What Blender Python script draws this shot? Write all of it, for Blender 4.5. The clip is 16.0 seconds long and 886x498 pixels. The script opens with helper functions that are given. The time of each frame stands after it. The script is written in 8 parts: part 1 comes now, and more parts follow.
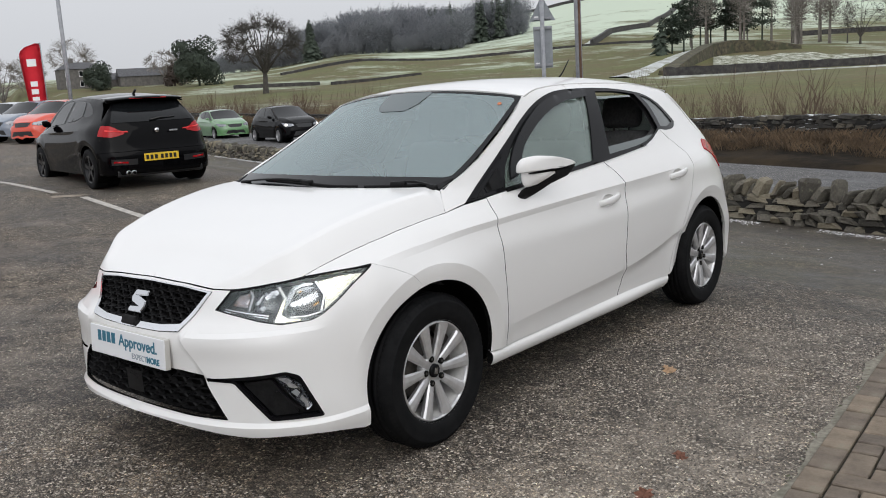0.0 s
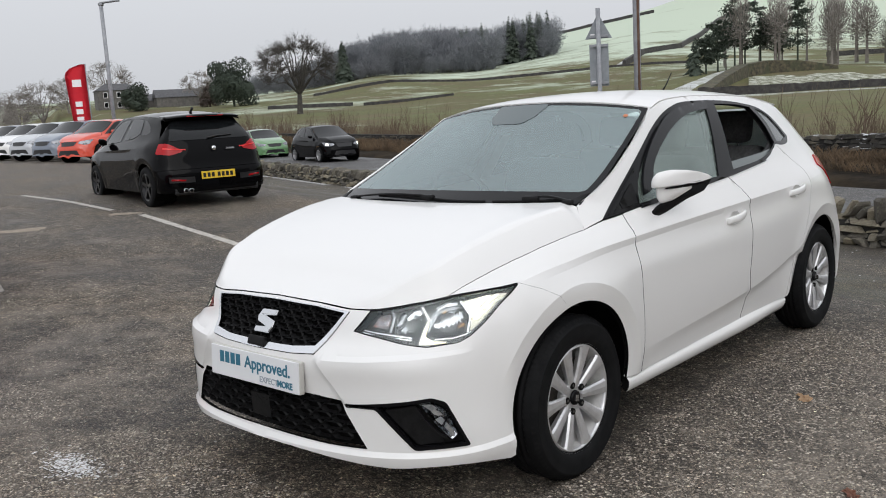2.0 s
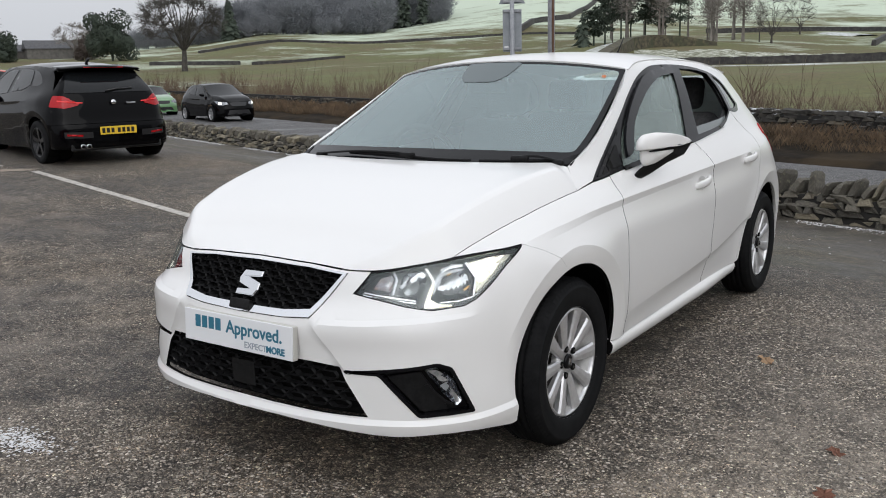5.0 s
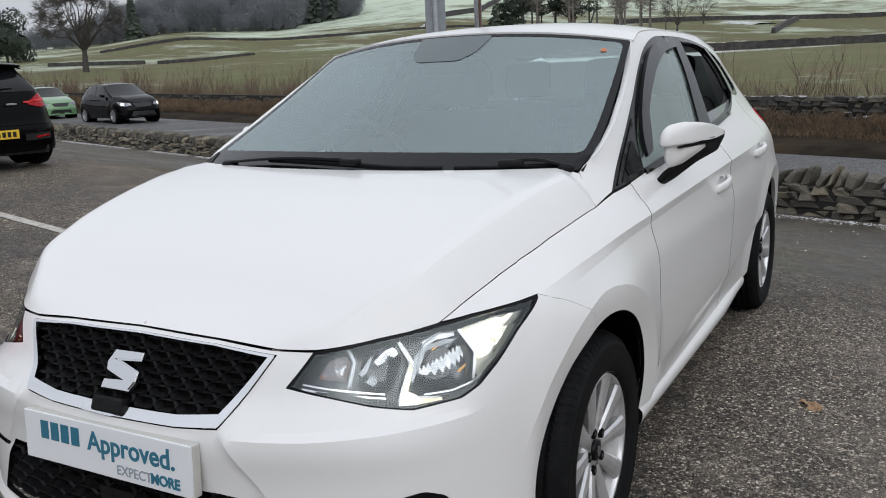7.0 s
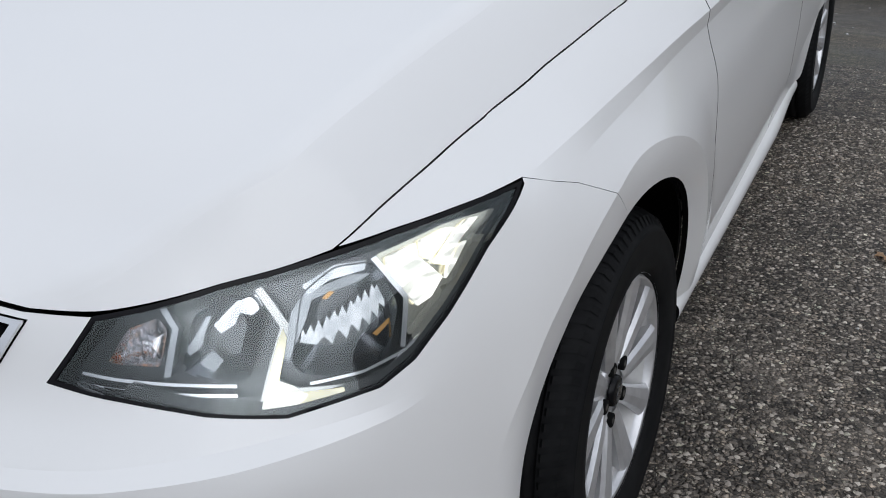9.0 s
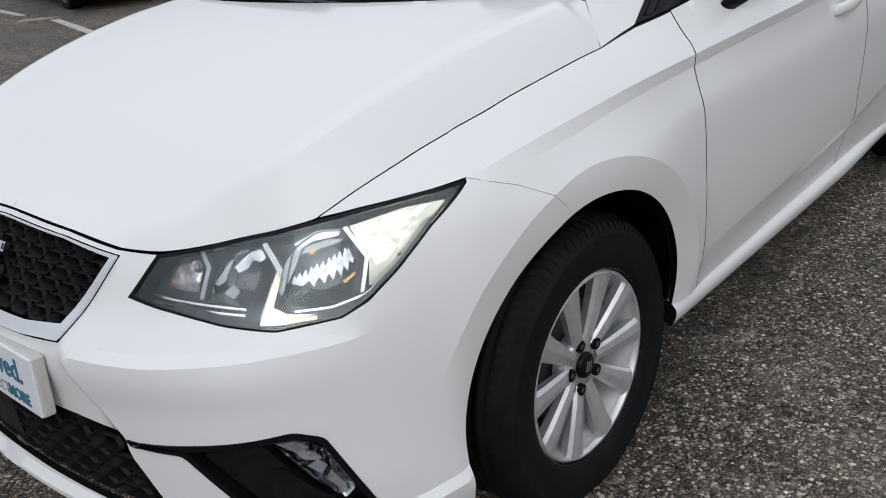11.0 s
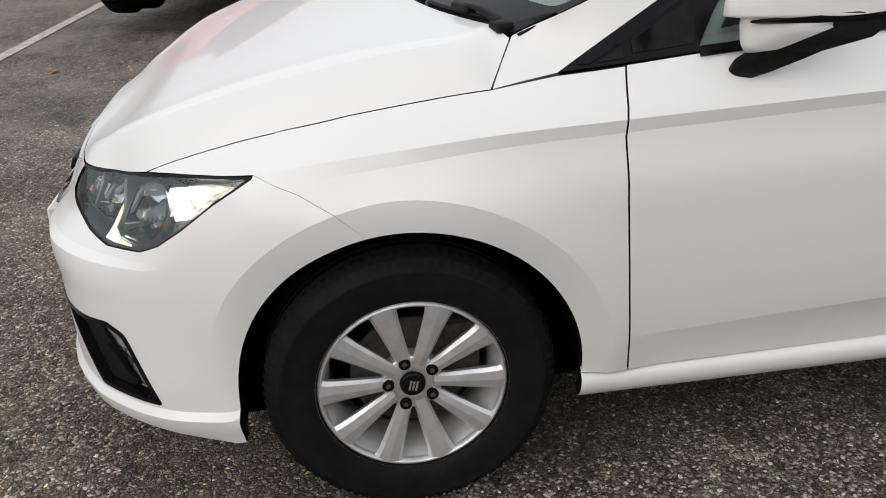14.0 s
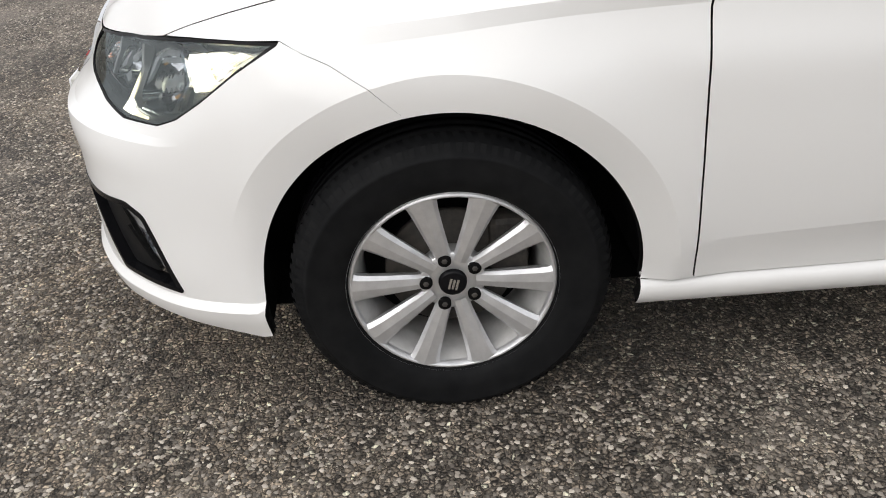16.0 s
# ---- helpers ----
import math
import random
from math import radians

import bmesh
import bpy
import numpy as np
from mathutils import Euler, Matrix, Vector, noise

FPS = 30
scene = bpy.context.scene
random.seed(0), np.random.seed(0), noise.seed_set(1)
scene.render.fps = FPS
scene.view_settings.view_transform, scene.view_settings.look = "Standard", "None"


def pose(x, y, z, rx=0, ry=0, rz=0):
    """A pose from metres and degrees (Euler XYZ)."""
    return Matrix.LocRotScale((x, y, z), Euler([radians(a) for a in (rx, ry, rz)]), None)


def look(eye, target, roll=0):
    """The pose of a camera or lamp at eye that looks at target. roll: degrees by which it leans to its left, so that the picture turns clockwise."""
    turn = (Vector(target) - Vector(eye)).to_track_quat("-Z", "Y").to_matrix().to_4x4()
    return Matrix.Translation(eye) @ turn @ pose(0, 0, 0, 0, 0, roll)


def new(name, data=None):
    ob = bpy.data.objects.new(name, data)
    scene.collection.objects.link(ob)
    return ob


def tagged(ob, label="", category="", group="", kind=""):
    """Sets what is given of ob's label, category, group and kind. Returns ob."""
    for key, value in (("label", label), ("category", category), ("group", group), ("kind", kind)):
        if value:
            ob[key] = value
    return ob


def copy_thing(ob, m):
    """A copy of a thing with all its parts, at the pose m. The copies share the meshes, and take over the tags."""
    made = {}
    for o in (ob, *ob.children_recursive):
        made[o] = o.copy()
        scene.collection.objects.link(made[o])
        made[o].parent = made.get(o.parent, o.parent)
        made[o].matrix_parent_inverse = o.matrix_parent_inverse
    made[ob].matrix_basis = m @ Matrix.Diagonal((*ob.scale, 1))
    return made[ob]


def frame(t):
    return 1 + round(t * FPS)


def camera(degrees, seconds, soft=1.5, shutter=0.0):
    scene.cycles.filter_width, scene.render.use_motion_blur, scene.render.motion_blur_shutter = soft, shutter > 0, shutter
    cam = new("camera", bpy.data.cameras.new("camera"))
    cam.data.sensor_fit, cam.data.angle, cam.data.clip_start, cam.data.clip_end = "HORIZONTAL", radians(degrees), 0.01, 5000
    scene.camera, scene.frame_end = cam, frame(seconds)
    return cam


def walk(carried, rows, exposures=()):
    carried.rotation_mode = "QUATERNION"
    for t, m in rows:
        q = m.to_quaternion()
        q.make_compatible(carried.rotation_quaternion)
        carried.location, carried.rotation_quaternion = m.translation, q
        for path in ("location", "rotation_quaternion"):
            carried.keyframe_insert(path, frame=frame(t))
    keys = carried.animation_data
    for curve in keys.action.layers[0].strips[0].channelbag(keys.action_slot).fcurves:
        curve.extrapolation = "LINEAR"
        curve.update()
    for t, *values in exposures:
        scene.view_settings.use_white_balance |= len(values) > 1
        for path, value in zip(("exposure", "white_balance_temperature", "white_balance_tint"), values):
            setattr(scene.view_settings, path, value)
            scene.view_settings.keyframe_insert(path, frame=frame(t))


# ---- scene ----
cam = camera(54.5, 16.0, soft=1.0)
METRES = 5.623
ROWS = [
    (0.0, 0.0, 0.0, 0.0, 0.0, 0.0, -0.0),
    (0.5, -0.0372, -0.0118, -0.0061, 0.43, -0.79, -0.15),
    (1.0, -0.0583, -0.0142, -0.0079, 0.86, -1.2, -0.95),
    (1.5, -0.0662, 0.0106, -0.0038, 2.36, 0.49, -0.56),
    (2.0, -0.0744, 0.0334, -0.0014, 1.94, 1.34, -0.34),
    (2.5, -0.1044, 0.0341, -0.0042, -1.32, 0.77, 0.11),
    (3.0, -0.1312, 0.0279, -0.0068, -3.51, 0.34, 0.02),
    (3.5, -0.1396, 0.0252, -0.0079, -4.34, -0.12, -1.09),
    (4.0, -0.1398, 0.0258, -0.0095, -5.15, -0.76, -1.71),
    (6.5, -0.1489, 0.1833, 0.0136, -7.5, -0.41, 2.15),
    (7.0, -0.1465, 0.2339, 0.0164, -10.86, -1.22, 1.29),
    (7.5, -0.1256, 0.2849, 0.0169, -11.98, -5.62, 1.47),
    (8.0, -0.1268, 0.324, 0.0202, -12.96, -10.01, 2.2),
    (8.5, -0.1153, 0.3628, 0.0236, -13.54, -12.67, 1.75),
    (9.0, -0.0978, 0.3836, 0.0262, -11.32, -15.54, 2.57),
    (11.5, -0.032, 0.2946, 0.0297, 3.1, -12.1, 1.67),
    (12.0, 0.0136, 0.3205, 0.0443, 4.63, -11.2, 0.72),
    (12.5, 0.0693, 0.3269, 0.0527, 11.74, -11.65, 0.44),
    (13.0, 0.1067, 0.344, 0.0587, 19.84, -13.31, -2.22),
    (13.5, 0.1314, 0.3751, 0.0636, 31.64, -18.01, -6.19),
    (14.0, 0.1783, 0.3864, 0.0721, 41.32, -19.88, -6.6),
    (14.5, 0.191, 0.3942, 0.0669, 46.11, -21.42, -7.18),
    (15.0, 0.175, 0.4007, 0.0609, 46.45, -23.74, -6.9),
    (15.5, 0.1539, 0.4082, 0.0552, 45.58, -26.1, -7.14),
    (16.0, 0.1632, 0.4119, 0.0576, 45.74, -27.21, -7.07),
]
START = pose(2.999, -2.452, 1.383, -10.271, 3.341, 39.739)
walk(cam, [(t, START @ pose(METRES * x, METRES * y, METRES * z, 90 + pitch, roll, yaw)) for t, x, y, z, yaw, pitch, roll in ROWS],
     [(0.0, 0.0, 6400, 10), (4.0, 0.0, 6350, 10), (6.5, -0.06, 6250, 10), (7.5, -0.27, 6150, 10), (8.5, -0.28, 6050, 10), (9.2, -0.32, 6000, 10), (11.5, -0.19, 6200, 10), (12.5, -0.12, 6350, 10), (13.5, -0.08, 6500, 10), (14.5, 0.06, 6550, 10), (15.5, 0.24, 6600, 10), (16.0, 0.33, 6600, 10)])

# ---- world, sun, exposure ----
scene.view_settings.exposure = 0.0
world = bpy.data.worlds.new("overcast_sky")
scene.world = world
world.use_nodes = True
wn, wl = world.node_tree.nodes, world.node_tree.links
wn.clear()
w_out = wn.new("ShaderNodeOutputWorld")
w_bg = wn.new("ShaderNodeBackground")
w_sky = wn.new("ShaderNodeTexSky")
w_sky.sky_type = "NISHITA"
w_sky.sun_disc = False
w_sky.sun_elevation = radians(32)
w_sky.sun_rotation = radians(150)
w_sky.air_density, w_sky.dust_density, w_sky.ozone_density = 1.0, 6.0, 1.0
w_hsv = wn.new("ShaderNodeHueSaturation")
w_hsv.inputs["Saturation"].default_value = 0.12
w_mix = wn.new("ShaderNodeMixRGB")
w_mix.inputs[0].default_value = 0.8
w_tc = wn.new("ShaderNodeTexCoord")
w_sep = wn.new("ShaderNodeSeparateXYZ")
w_ramp = wn.new("ShaderNodeValToRGB")
for el, (p, c) in zip((w_ramp.color_ramp.elements[0], w_ramp.color_ramp.elements.new(0.12), w_ramp.color_ramp.elements.new(0.5), w_ramp.color_ramp.elements[-1]), ((0.0, 0.47), (0.12, 0.51), (0.5, 0.70), (1.0, 0.86))):
    el.position, el.color = p, (c * 0.975, c * 0.995, c * 1.035, 1)
w_gain = wn.new("ShaderNodeVectorMath")
w_gain.operation = "SCALE"
w_gain.inputs["Scale"].default_value = 17.5
wl.new(w_tc.outputs["Generated"], w_sep.inputs[0])
wl.new(w_sep.outputs["Z"], w_ramp.inputs[0])
wl.new(w_ramp.outputs[0], w_gain.inputs[0])
wl.new(w_gain.outputs[0], w_mix.inputs[2])
wl.new(w_sky.outputs[0], w_hsv.inputs["Color"])
wl.new(w_hsv.outputs[0], w_mix.inputs[1])
wl.new(w_mix.outputs[0], w_bg.inputs[0])
w_bg.inputs[1].default_value = 0.09
wl.new(w_bg.outputs[0], w_out.inputs[0])
sun = new("sun", bpy.data.lights.new("sun", "SUN"))
sun.data.energy, sun.data.angle, sun.data.color = 0.85, radians(60), (1, 0.965, 0.92)
sun.matrix_world = look((12, -7, 9), (0, 0, 0))

# ---- materials ----
def mat(name, color, rough=0.5, metal=0.0, coat=0.0, spec=0.5):
    m = bpy.data.materials.new(name)
    m.use_nodes = True
    b = m.node_tree.nodes["Principled BSDF"]
    b.inputs["Base Color"].default_value = (*color, 1)
    b.inputs["Roughness"].default_value = rough
    b.inputs["Metallic"].default_value = metal
    b.inputs["Coat Weight"].default_value = coat
    b.inputs["Coat Roughness"].default_value = 0.03
    b.inputs["Specular IOR Level"].default_value = spec
    return m


def nodes_of(m):
    return m.node_tree.nodes, m.node_tree.links, m.node_tree.nodes["Principled BSDF"]


def noise_tex(m, scale, detail=6, rough=0.6, space="Object"):
    n, l, b = nodes_of(m)
    tc = n.new("ShaderNodeTexCoord")
    t = n.new("ShaderNodeTexNoise")
    t.inputs["Scale"].default_value, t.inputs["Detail"].default_value, t.inputs["Roughness"].default_value = scale, detail, rough
    l.new(tc.outputs[space], t.inputs["Vector"])
    return t


def ramp(m, src, stops):
    n, l, b = nodes_of(m)
    r = n.new("ShaderNodeValToRGB")
    e = r.color_ramp.elements
    while len(e) < len(stops):
        e.new(0.5)
    for el, (p, c) in zip(e, stops):
        el.position, el.color = p, (*c, 1)
    l.new(src, r.inputs[0])
    return r


def mix(m, fac, a, b_, mode="MIX"):
    n, l, b = nodes_of(m)
    x = n.new("ShaderNodeMixRGB")
    x.blend_type = mode
    for sock, v in ((x.inputs[0], fac), (x.inputs[1], a), (x.inputs[2], b_)):
        if isinstance(v, (int, float)):
            sock.default_value = v
        elif isinstance(v, tuple):
            sock.default_value = (*v, 1)
        else:
            l.new(v, sock)
    return x.outputs[0]


def bump(m, src, strength, dist):
    n, l, b = nodes_of(m)
    k = n.new("ShaderNodeBump")
    k.inputs["Strength"].default_value, k.inputs["Distance"].default_value = strength, dist
    l.new(src, k.inputs["Height"])
    l.new(k.outputs[0], b.inputs["Normal"])
    return k


def mottled(name, c1, c2, scale, rough=0.8, bump_d=0.0, detail=6, lo=0.35, hi=0.65, scale2=None, c3=None):
    """A rough surface that varies between two colours, and over a wider scale towards a third."""
    m = mat(name, c1, rough)
    n, l, b = nodes_of(m)
    t = noise_tex(m, scale, detail)
    col = ramp(m, t.outputs["Fac"], [(lo, c1), (hi, c2)]).outputs[0]
    if scale2:
        t2 = noise_tex(m, scale2, 4)
        f = ramp(m, t2.outputs["Fac"], [(0.45, (0, 0, 0)), (0.7, (1, 1, 1))]).outputs[0]
        col = mix(m, f, col, c3)
    l.new(col, b.inputs["Base Color"])
    if bump_d:
        bump(m, t.outputs["Fac"], 0.6, bump_d)
    return m


def emitter(name, color, strength):
    m = mat(name, color)
    b = m.node_tree.nodes["Principled BSDF"]
    b.inputs["Emission Color"].default_value = (*color, 1)
    b.inputs["Emission Strength"].default_value = strength
    return m


def glass(name, tint, alpha, rough=0.02, veil=None, amount=0.0):
    """Clear sheet glass: straight-through tint with a gloss on top."""
    m = bpy.data.materials.new(name)
    m.use_nodes = True
    n, l = m.node_tree.nodes, m.node_tree.links
    n.clear()
    out = n.new("ShaderNodeOutputMaterial")
    tr = n.new("ShaderNodeBsdfTransparent")
    tr.inputs[0].default_value = (*tint, 1)
    gl = n.new("ShaderNodeBsdfGlossy")
    gl.inputs["Roughness"].default_value = rough
    gl.inputs["Color"].default_value = (0.90, 0.99, 1.0, 1)
    mx = n.new("ShaderNodeMixShader")
    fr = n.new("ShaderNodeFresnel")
    fr.inputs[0].default_value = alpha
    l.new(fr.outputs[0], mx.inputs[0])
    if veil:
        # condensation on the inside
        # 1
        df = n.new("ShaderNodeBsdfDiffuse")
        df.inputs[0].default_value = (*veil, 1)
        tn = n.new("ShaderNodeTexNoise")
        tn.inputs["Scale"].default_value, tn.inputs["Detail"].default_value = 1.6, 1
        tc = n.new("ShaderNodeTexCoord")
        l.new(tc.outputs["Object"], tn.inputs["Vector"])
        mr = n.new("ShaderNodeMapRange")
        mr.inputs["From Min"].default_value, mr.inputs["From Max"].default_value = 0.3, 0.7
        mr.inputs["To Min"].default_value, mr.inputs["To Max"].default_value = amount * 0.75, amount * 1.25
        l.new(tn.outputs["Fac"], mr.inputs["Value"])
        mm = n.new("ShaderNodeMixShader")
        l.new(mr.outputs[0], mm.inputs[0])
        l.new(tr.outputs[0], mm.inputs[1])
        l.new(df.outputs[0], mm.inputs[2])
        l.new(mm.outputs[0], mx.inputs[1])
    else:
        l.new(tr.outputs[0], mx.inputs[1])
    l.new(gl.outputs[0], mx.inputs[2])
    l.new(mx.outputs[0], out.inputs[0])
    return m


WHITE = mat("white_car_paint", (0.765, 0.76, 0.752), 0.35, coat=0.6)
BLACKPL = mottled("black_plastic", (0.006, 0.006, 0.0065), (0.012, 0.012, 0.0125), 60, 0.5)
GLOSSBLK = mat("gloss_black_trim", (0.006, 0.006, 0.007), 0.14, spec=0.13)
CHROME = mat("chrome", (0.75, 0.76, 0.78), 0.12, 1.0)
RUBBER = mottled("tyre_rubber", (0.0045, 0.0048, 0.0055), (0.009, 0.0092, 0.0098), 25, 0.7)
for soft_m in (BLACKPL, RUBBER):
    nodes_of(soft_m)[2].inputs["Specular IOR Level"].default_value = 0.13
DARK = mat("dark_underside_gap_shade", (0.005, 0.005, 0.005), 0.95, spec=0.1)


def asphalt(name, dark, light, chip, bump_d, wet, tint=(0.9, 0.82, 0.70), amount=0.5, worn=(0.33, 0.285, 0.238), wear=0.42):
    """Tarmac: stone chips of two sizes in dark binder, damp stains, and pale areas where it is worn smooth."""
    m = mat(name, dark, 0.75)
    n, l, b = nodes_of(m)
    tc = n.new("ShaderNodeTexCoord")
    warp = noise_tex(m, chip * 0.8, 3)
    jit = n.new("ShaderNodeVectorMath")
    jit.operation = "MULTIPLY_ADD"
    jit.inputs[1].default_value = (0.9 / chip,) * 3
    l.new(warp.outputs["Color"], jit.inputs[0])
    l.new(tc.outputs["Object"], jit.inputs[2])

    def chips(scale):
        v = n.new("ShaderNodeTexVoronoi")
        v.inputs["Scale"].default_value, v.inputs["Randomness"].default_value = scale, 1.0
        l.new(jit.outputs[0], v.inputs["Vector"])
        sep = n.new("ShaderNodeSeparateColor")
        l.new(v.outputs["Color"], sep.inputs[0])
        c = ramp(m, sep.outputs[0], [(0.0, tuple(x * 0.4 for x in dark)), (0.45, tuple(x * 0.38 for x in light)), (0.80, tuple(x * 0.85 for x in light)), (0.93, tuple(x * 1.45 for x in light)), (1.0, tuple(min(1, x * 2.5) for x in light))]).outputs[0]
        e = n.new("ShaderNodeTexVoronoi")
        e.feature = "DISTANCE_TO_EDGE"
        e.inputs["Scale"].default_value, e.inputs["Randomness"].default_value = scale, 1.0
        l.new(jit.outputs[0], e.inputs["Vector"])
        gap = ramp(m, e.outputs["Distance"], [(0.02, (0, 0, 0)), (0.20, (1, 1, 1))]).outputs[0]
        return mix(m, gap, tuple(x * 0.25 for x in dark), c), e, sep

    c1, v1, s1 = chips(chip)
    c2, v2, s2 = chips(chip * 1.8)
    sel = noise_tex(m, 26.0, 4, 0.7)
    f0 = ramp(m, sel.outputs["Fac"], [(0.42, (0.0,) * 3), (0.58, (0.85,) * 3)]).outputs[0]
    col = mix(m, f0, c1, c2)
    knots = noise_tex(m, 17.0, 5, 0.75)
    fk = ramp(m, knots.outputs["Fac"], [(0.34, (0.48, 0.48, 0.48)), (0.50, (0.95, 0.95, 0.95)), (0.66, (1.5, 1.48, 1.44))]).outputs[0]
    col = mix(m, 1.0, col, fk, "MULTIPLY")
    wide = noise_tex(m, 0.55, 6, 0.65)
    f = ramp(m, wide.outputs["Fac"], [(0.36, (0.50, 0.485, 0.47)), (0.50, (0.95, 0.94, 0.92)), (0.64, (1.32, 1.28, 1.21))]).outputs[0]
    col = mix(m, 1.0, col, f, "MULTIPLY")
    mid = noise_tex(m, 4.5, 5, 0.7)
    f2 = ramp(m, mid.outputs["Fac"], [(0.35, (0.74, 0.74, 0.74)), (0.65, (1.16, 1.15, 1.12))]).outputs[0]
    col = mix(m, 1.0, col, f2, "MULTIPLY")
    # pale worn patches, raised with lower y, towards the paving and past the nose
    sp = n.new("ShaderNodeSeparateXYZ")
    l.new(tc.outputs["Object"], sp.inputs[0])
    dry = n.new("ShaderNodeMath")
    dry.operation = "MULTIPLY_ADD"
    dry.inputs[1].default_value = -0.035
    cap = n.new("ShaderNodeMath")
    cap.operation = "MINIMUM"
    cap.inputs[1].default_value = 3.0
    l.new(sp.outputs["Y"], cap.inputs[0])
    l.new(cap.outputs[0], dry.inputs[0])
    patchy = noise_tex(m, 2.3, 9, 0.70)
    l.new(patchy.outputs["Fac"], dry.inputs[2])
    side = n.new("ShaderNodeMapRange")
    side.inputs["From Min"].default_value, side.inputs["From Max"].default_value = 0.9, 1.7
    side.inputs["To Min"].default_value, side.inputs["To Max"].default_value = 0.0, 0.16
    l.new(sp.outputs["X"], side.inputs["Value"])
    worn_mask = n.new("ShaderNodeMath")
    l.new(dry.outputs[0], worn_mask.inputs[0])
    nose = n.new("ShaderNodeMapRange")
    nose.inputs["From Min"].default_value, nose.inputs["From Max"].default_value = -0.9, -2.2
    nose.inputs["To Min"].default_value, nose.inputs["To Max"].default_value = 0.0, 0.09
    l.new(sp.outputs["X"], nose.inputs["Value"])
    sides = n.new("ShaderNodeMath")
    l.new(side.outputs[0], sides.inputs[0])
    l.new(nose.outputs[0], sides.inputs[1])
    l.new(sides.outputs[0], worn_mask.inputs[1])
    f5 = ramp(m, worn_mask.outputs[0], [(0.52, (0, 0, 0)), (0.80, (wear,) * 3)]).outputs[0]
    fine = noise_tex(m, 240, 3, 0.7)
    pale = ramp(m, fine.outputs["Fac"], [(0.3, tuple(x * 0.55 for x in worn)), (0.7, tuple(x * 1.25 for x in worn))]).outputs[0]
    col = mix(m, f5, col, pale)
    # brightness painted into the colour round one spot, ragged at its edge
    off = n.new("ShaderNodeVectorMath")
    off.operation = "MULTIPLY_ADD"
    off.inputs[1].default_value, off.inputs[2].default_value = (0.85, 0.75, 0), (-1.45, 0.0, 0)
    l.new(tc.outputs["Object"], off.inputs[0])
    far = n.new("ShaderNodeVectorMath")
    far.operation = "LENGTH"
    l.new(off.outputs[0], far.inputs[0])
    ragged = n.new("ShaderNodeMath")
    ragged.operation = "MULTIPLY_ADD"
    ragged.inputs[1].default_value = 1.3
    l.new(patchy.outputs["Fac"], ragged.inputs[0])
    l.new(far.outputs["Value"], ragged.inputs[2])
    fs = ramp(m, ragged.outputs[0], [(0.62, (1.5, 1.48, 1.44)), (1.0, (1.0, 1.0, 1.0))])
    half_ = n.new("ShaderNodeMath")
    half_.operation = "MULTIPLY"
    half_.inputs[1].default_value = 0.6
    l.new(ragged.outputs[0], half_.inputs[0])
    l.new(half_.outputs[0], fs.inputs[0])
    col = mix(m, 1.0, col, fs.outputs[0], "MULTIPLY")
    stain = noise_tex(m, 0.33, 5, 0.6)
    f4 = ramp(m, stain.outputs["Fac"], [(0.48, (0, 0, 0)), (0.68, (amount,) * 3)]).outputs[0]
    col = mix(m, f4, col, tint, "MULTIPLY")
    l.new(col, b.inputs["Base Color"])
    r = ramp(m, wide.outputs["Fac"], [(0.3, (wet,) * 3), (0.6, (0.85,) * 3)]).outputs[0]
    l.new(r, b.inputs["Roughness"])
    h = ramp(m, v1.outputs["Distance"], [(0.0, (0, 0, 0)), (0.30, (1, 1, 1))]).outputs[0]
    hh = mix(m, 1.0, h, s1.outputs[1], "MULTIPLY")
    h2 = mix(m, 0.25, hh, fine.outputs["Fac"])
    bump(m, h2, 1.0, bump_d)
    return m


def stone_mat(name, c1, c2, lichen, frost, island, spread=1.0):
    m = mat(name, c1, 0.9)
    n, l, b = nodes_of(m)
    t = noise_tex(m, 9, 8, 0.7)
    col = ramp(m, t.outputs["Fac"], [(0.3, c1), (0.7, c2)]).outputs[0]
    if island:
        rnd = n.new("ShaderNodeNewGeometry").outputs["Random Per Island"]
    else:
        rnd = n.new("ShaderNodeObjectInfo").outputs["Random"]
    tone = ramp(m, rnd, [(0.0, (1 - 0.60 * spread, 1 - 0.61 * spread, 1 - 0.62 * spread)), (0.6, (1.0, 0.97, 0.92)), (1.0, (1 + 0.9 * spread, 1 + 0.75 * spread, 1 + 0.42 * spread))]).outputs[0]
    col = mix(m, 1.0, col, tone, "MULTIPLY")
    t2 = noise_tex(m, 5, 5, 0.7)
    f = ramp(m, t2.outputs["Fac"], [(0.58, (0, 0, 0)), (0.72, (1, 1, 1))]).outputs[0]
    col = mix(m, f, col, lichen)
    if frost:
        geo = n.new("ShaderNodeNewGeometry")
        sep = n.new("ShaderNodeSeparateXYZ")
        l.new(geo.outputs["Normal"], sep.inputs[0])
        t3 = noise_tex(m, 2.0, 6, 0.75)
        mul = n.new("ShaderNodeMath")
        mul.operation = "MULTIPLY"
        l.new(sep.outputs["Z"], mul.inputs[0])
        l.new(t3.outputs["Fac"], mul.inputs[1])
        f3 = ramp(m, mul.outputs[0], [(0.50, (0, 0, 0)), (0.58, (1, 1, 1))]).outputs[0]
        col = mix(m, f3, col, (0.6, 0.62, 0.64))
    l.new(col, b.inputs["Base Color"])
    bump(m, t.outputs["Fac"], 0.8, 0.02)
    return m


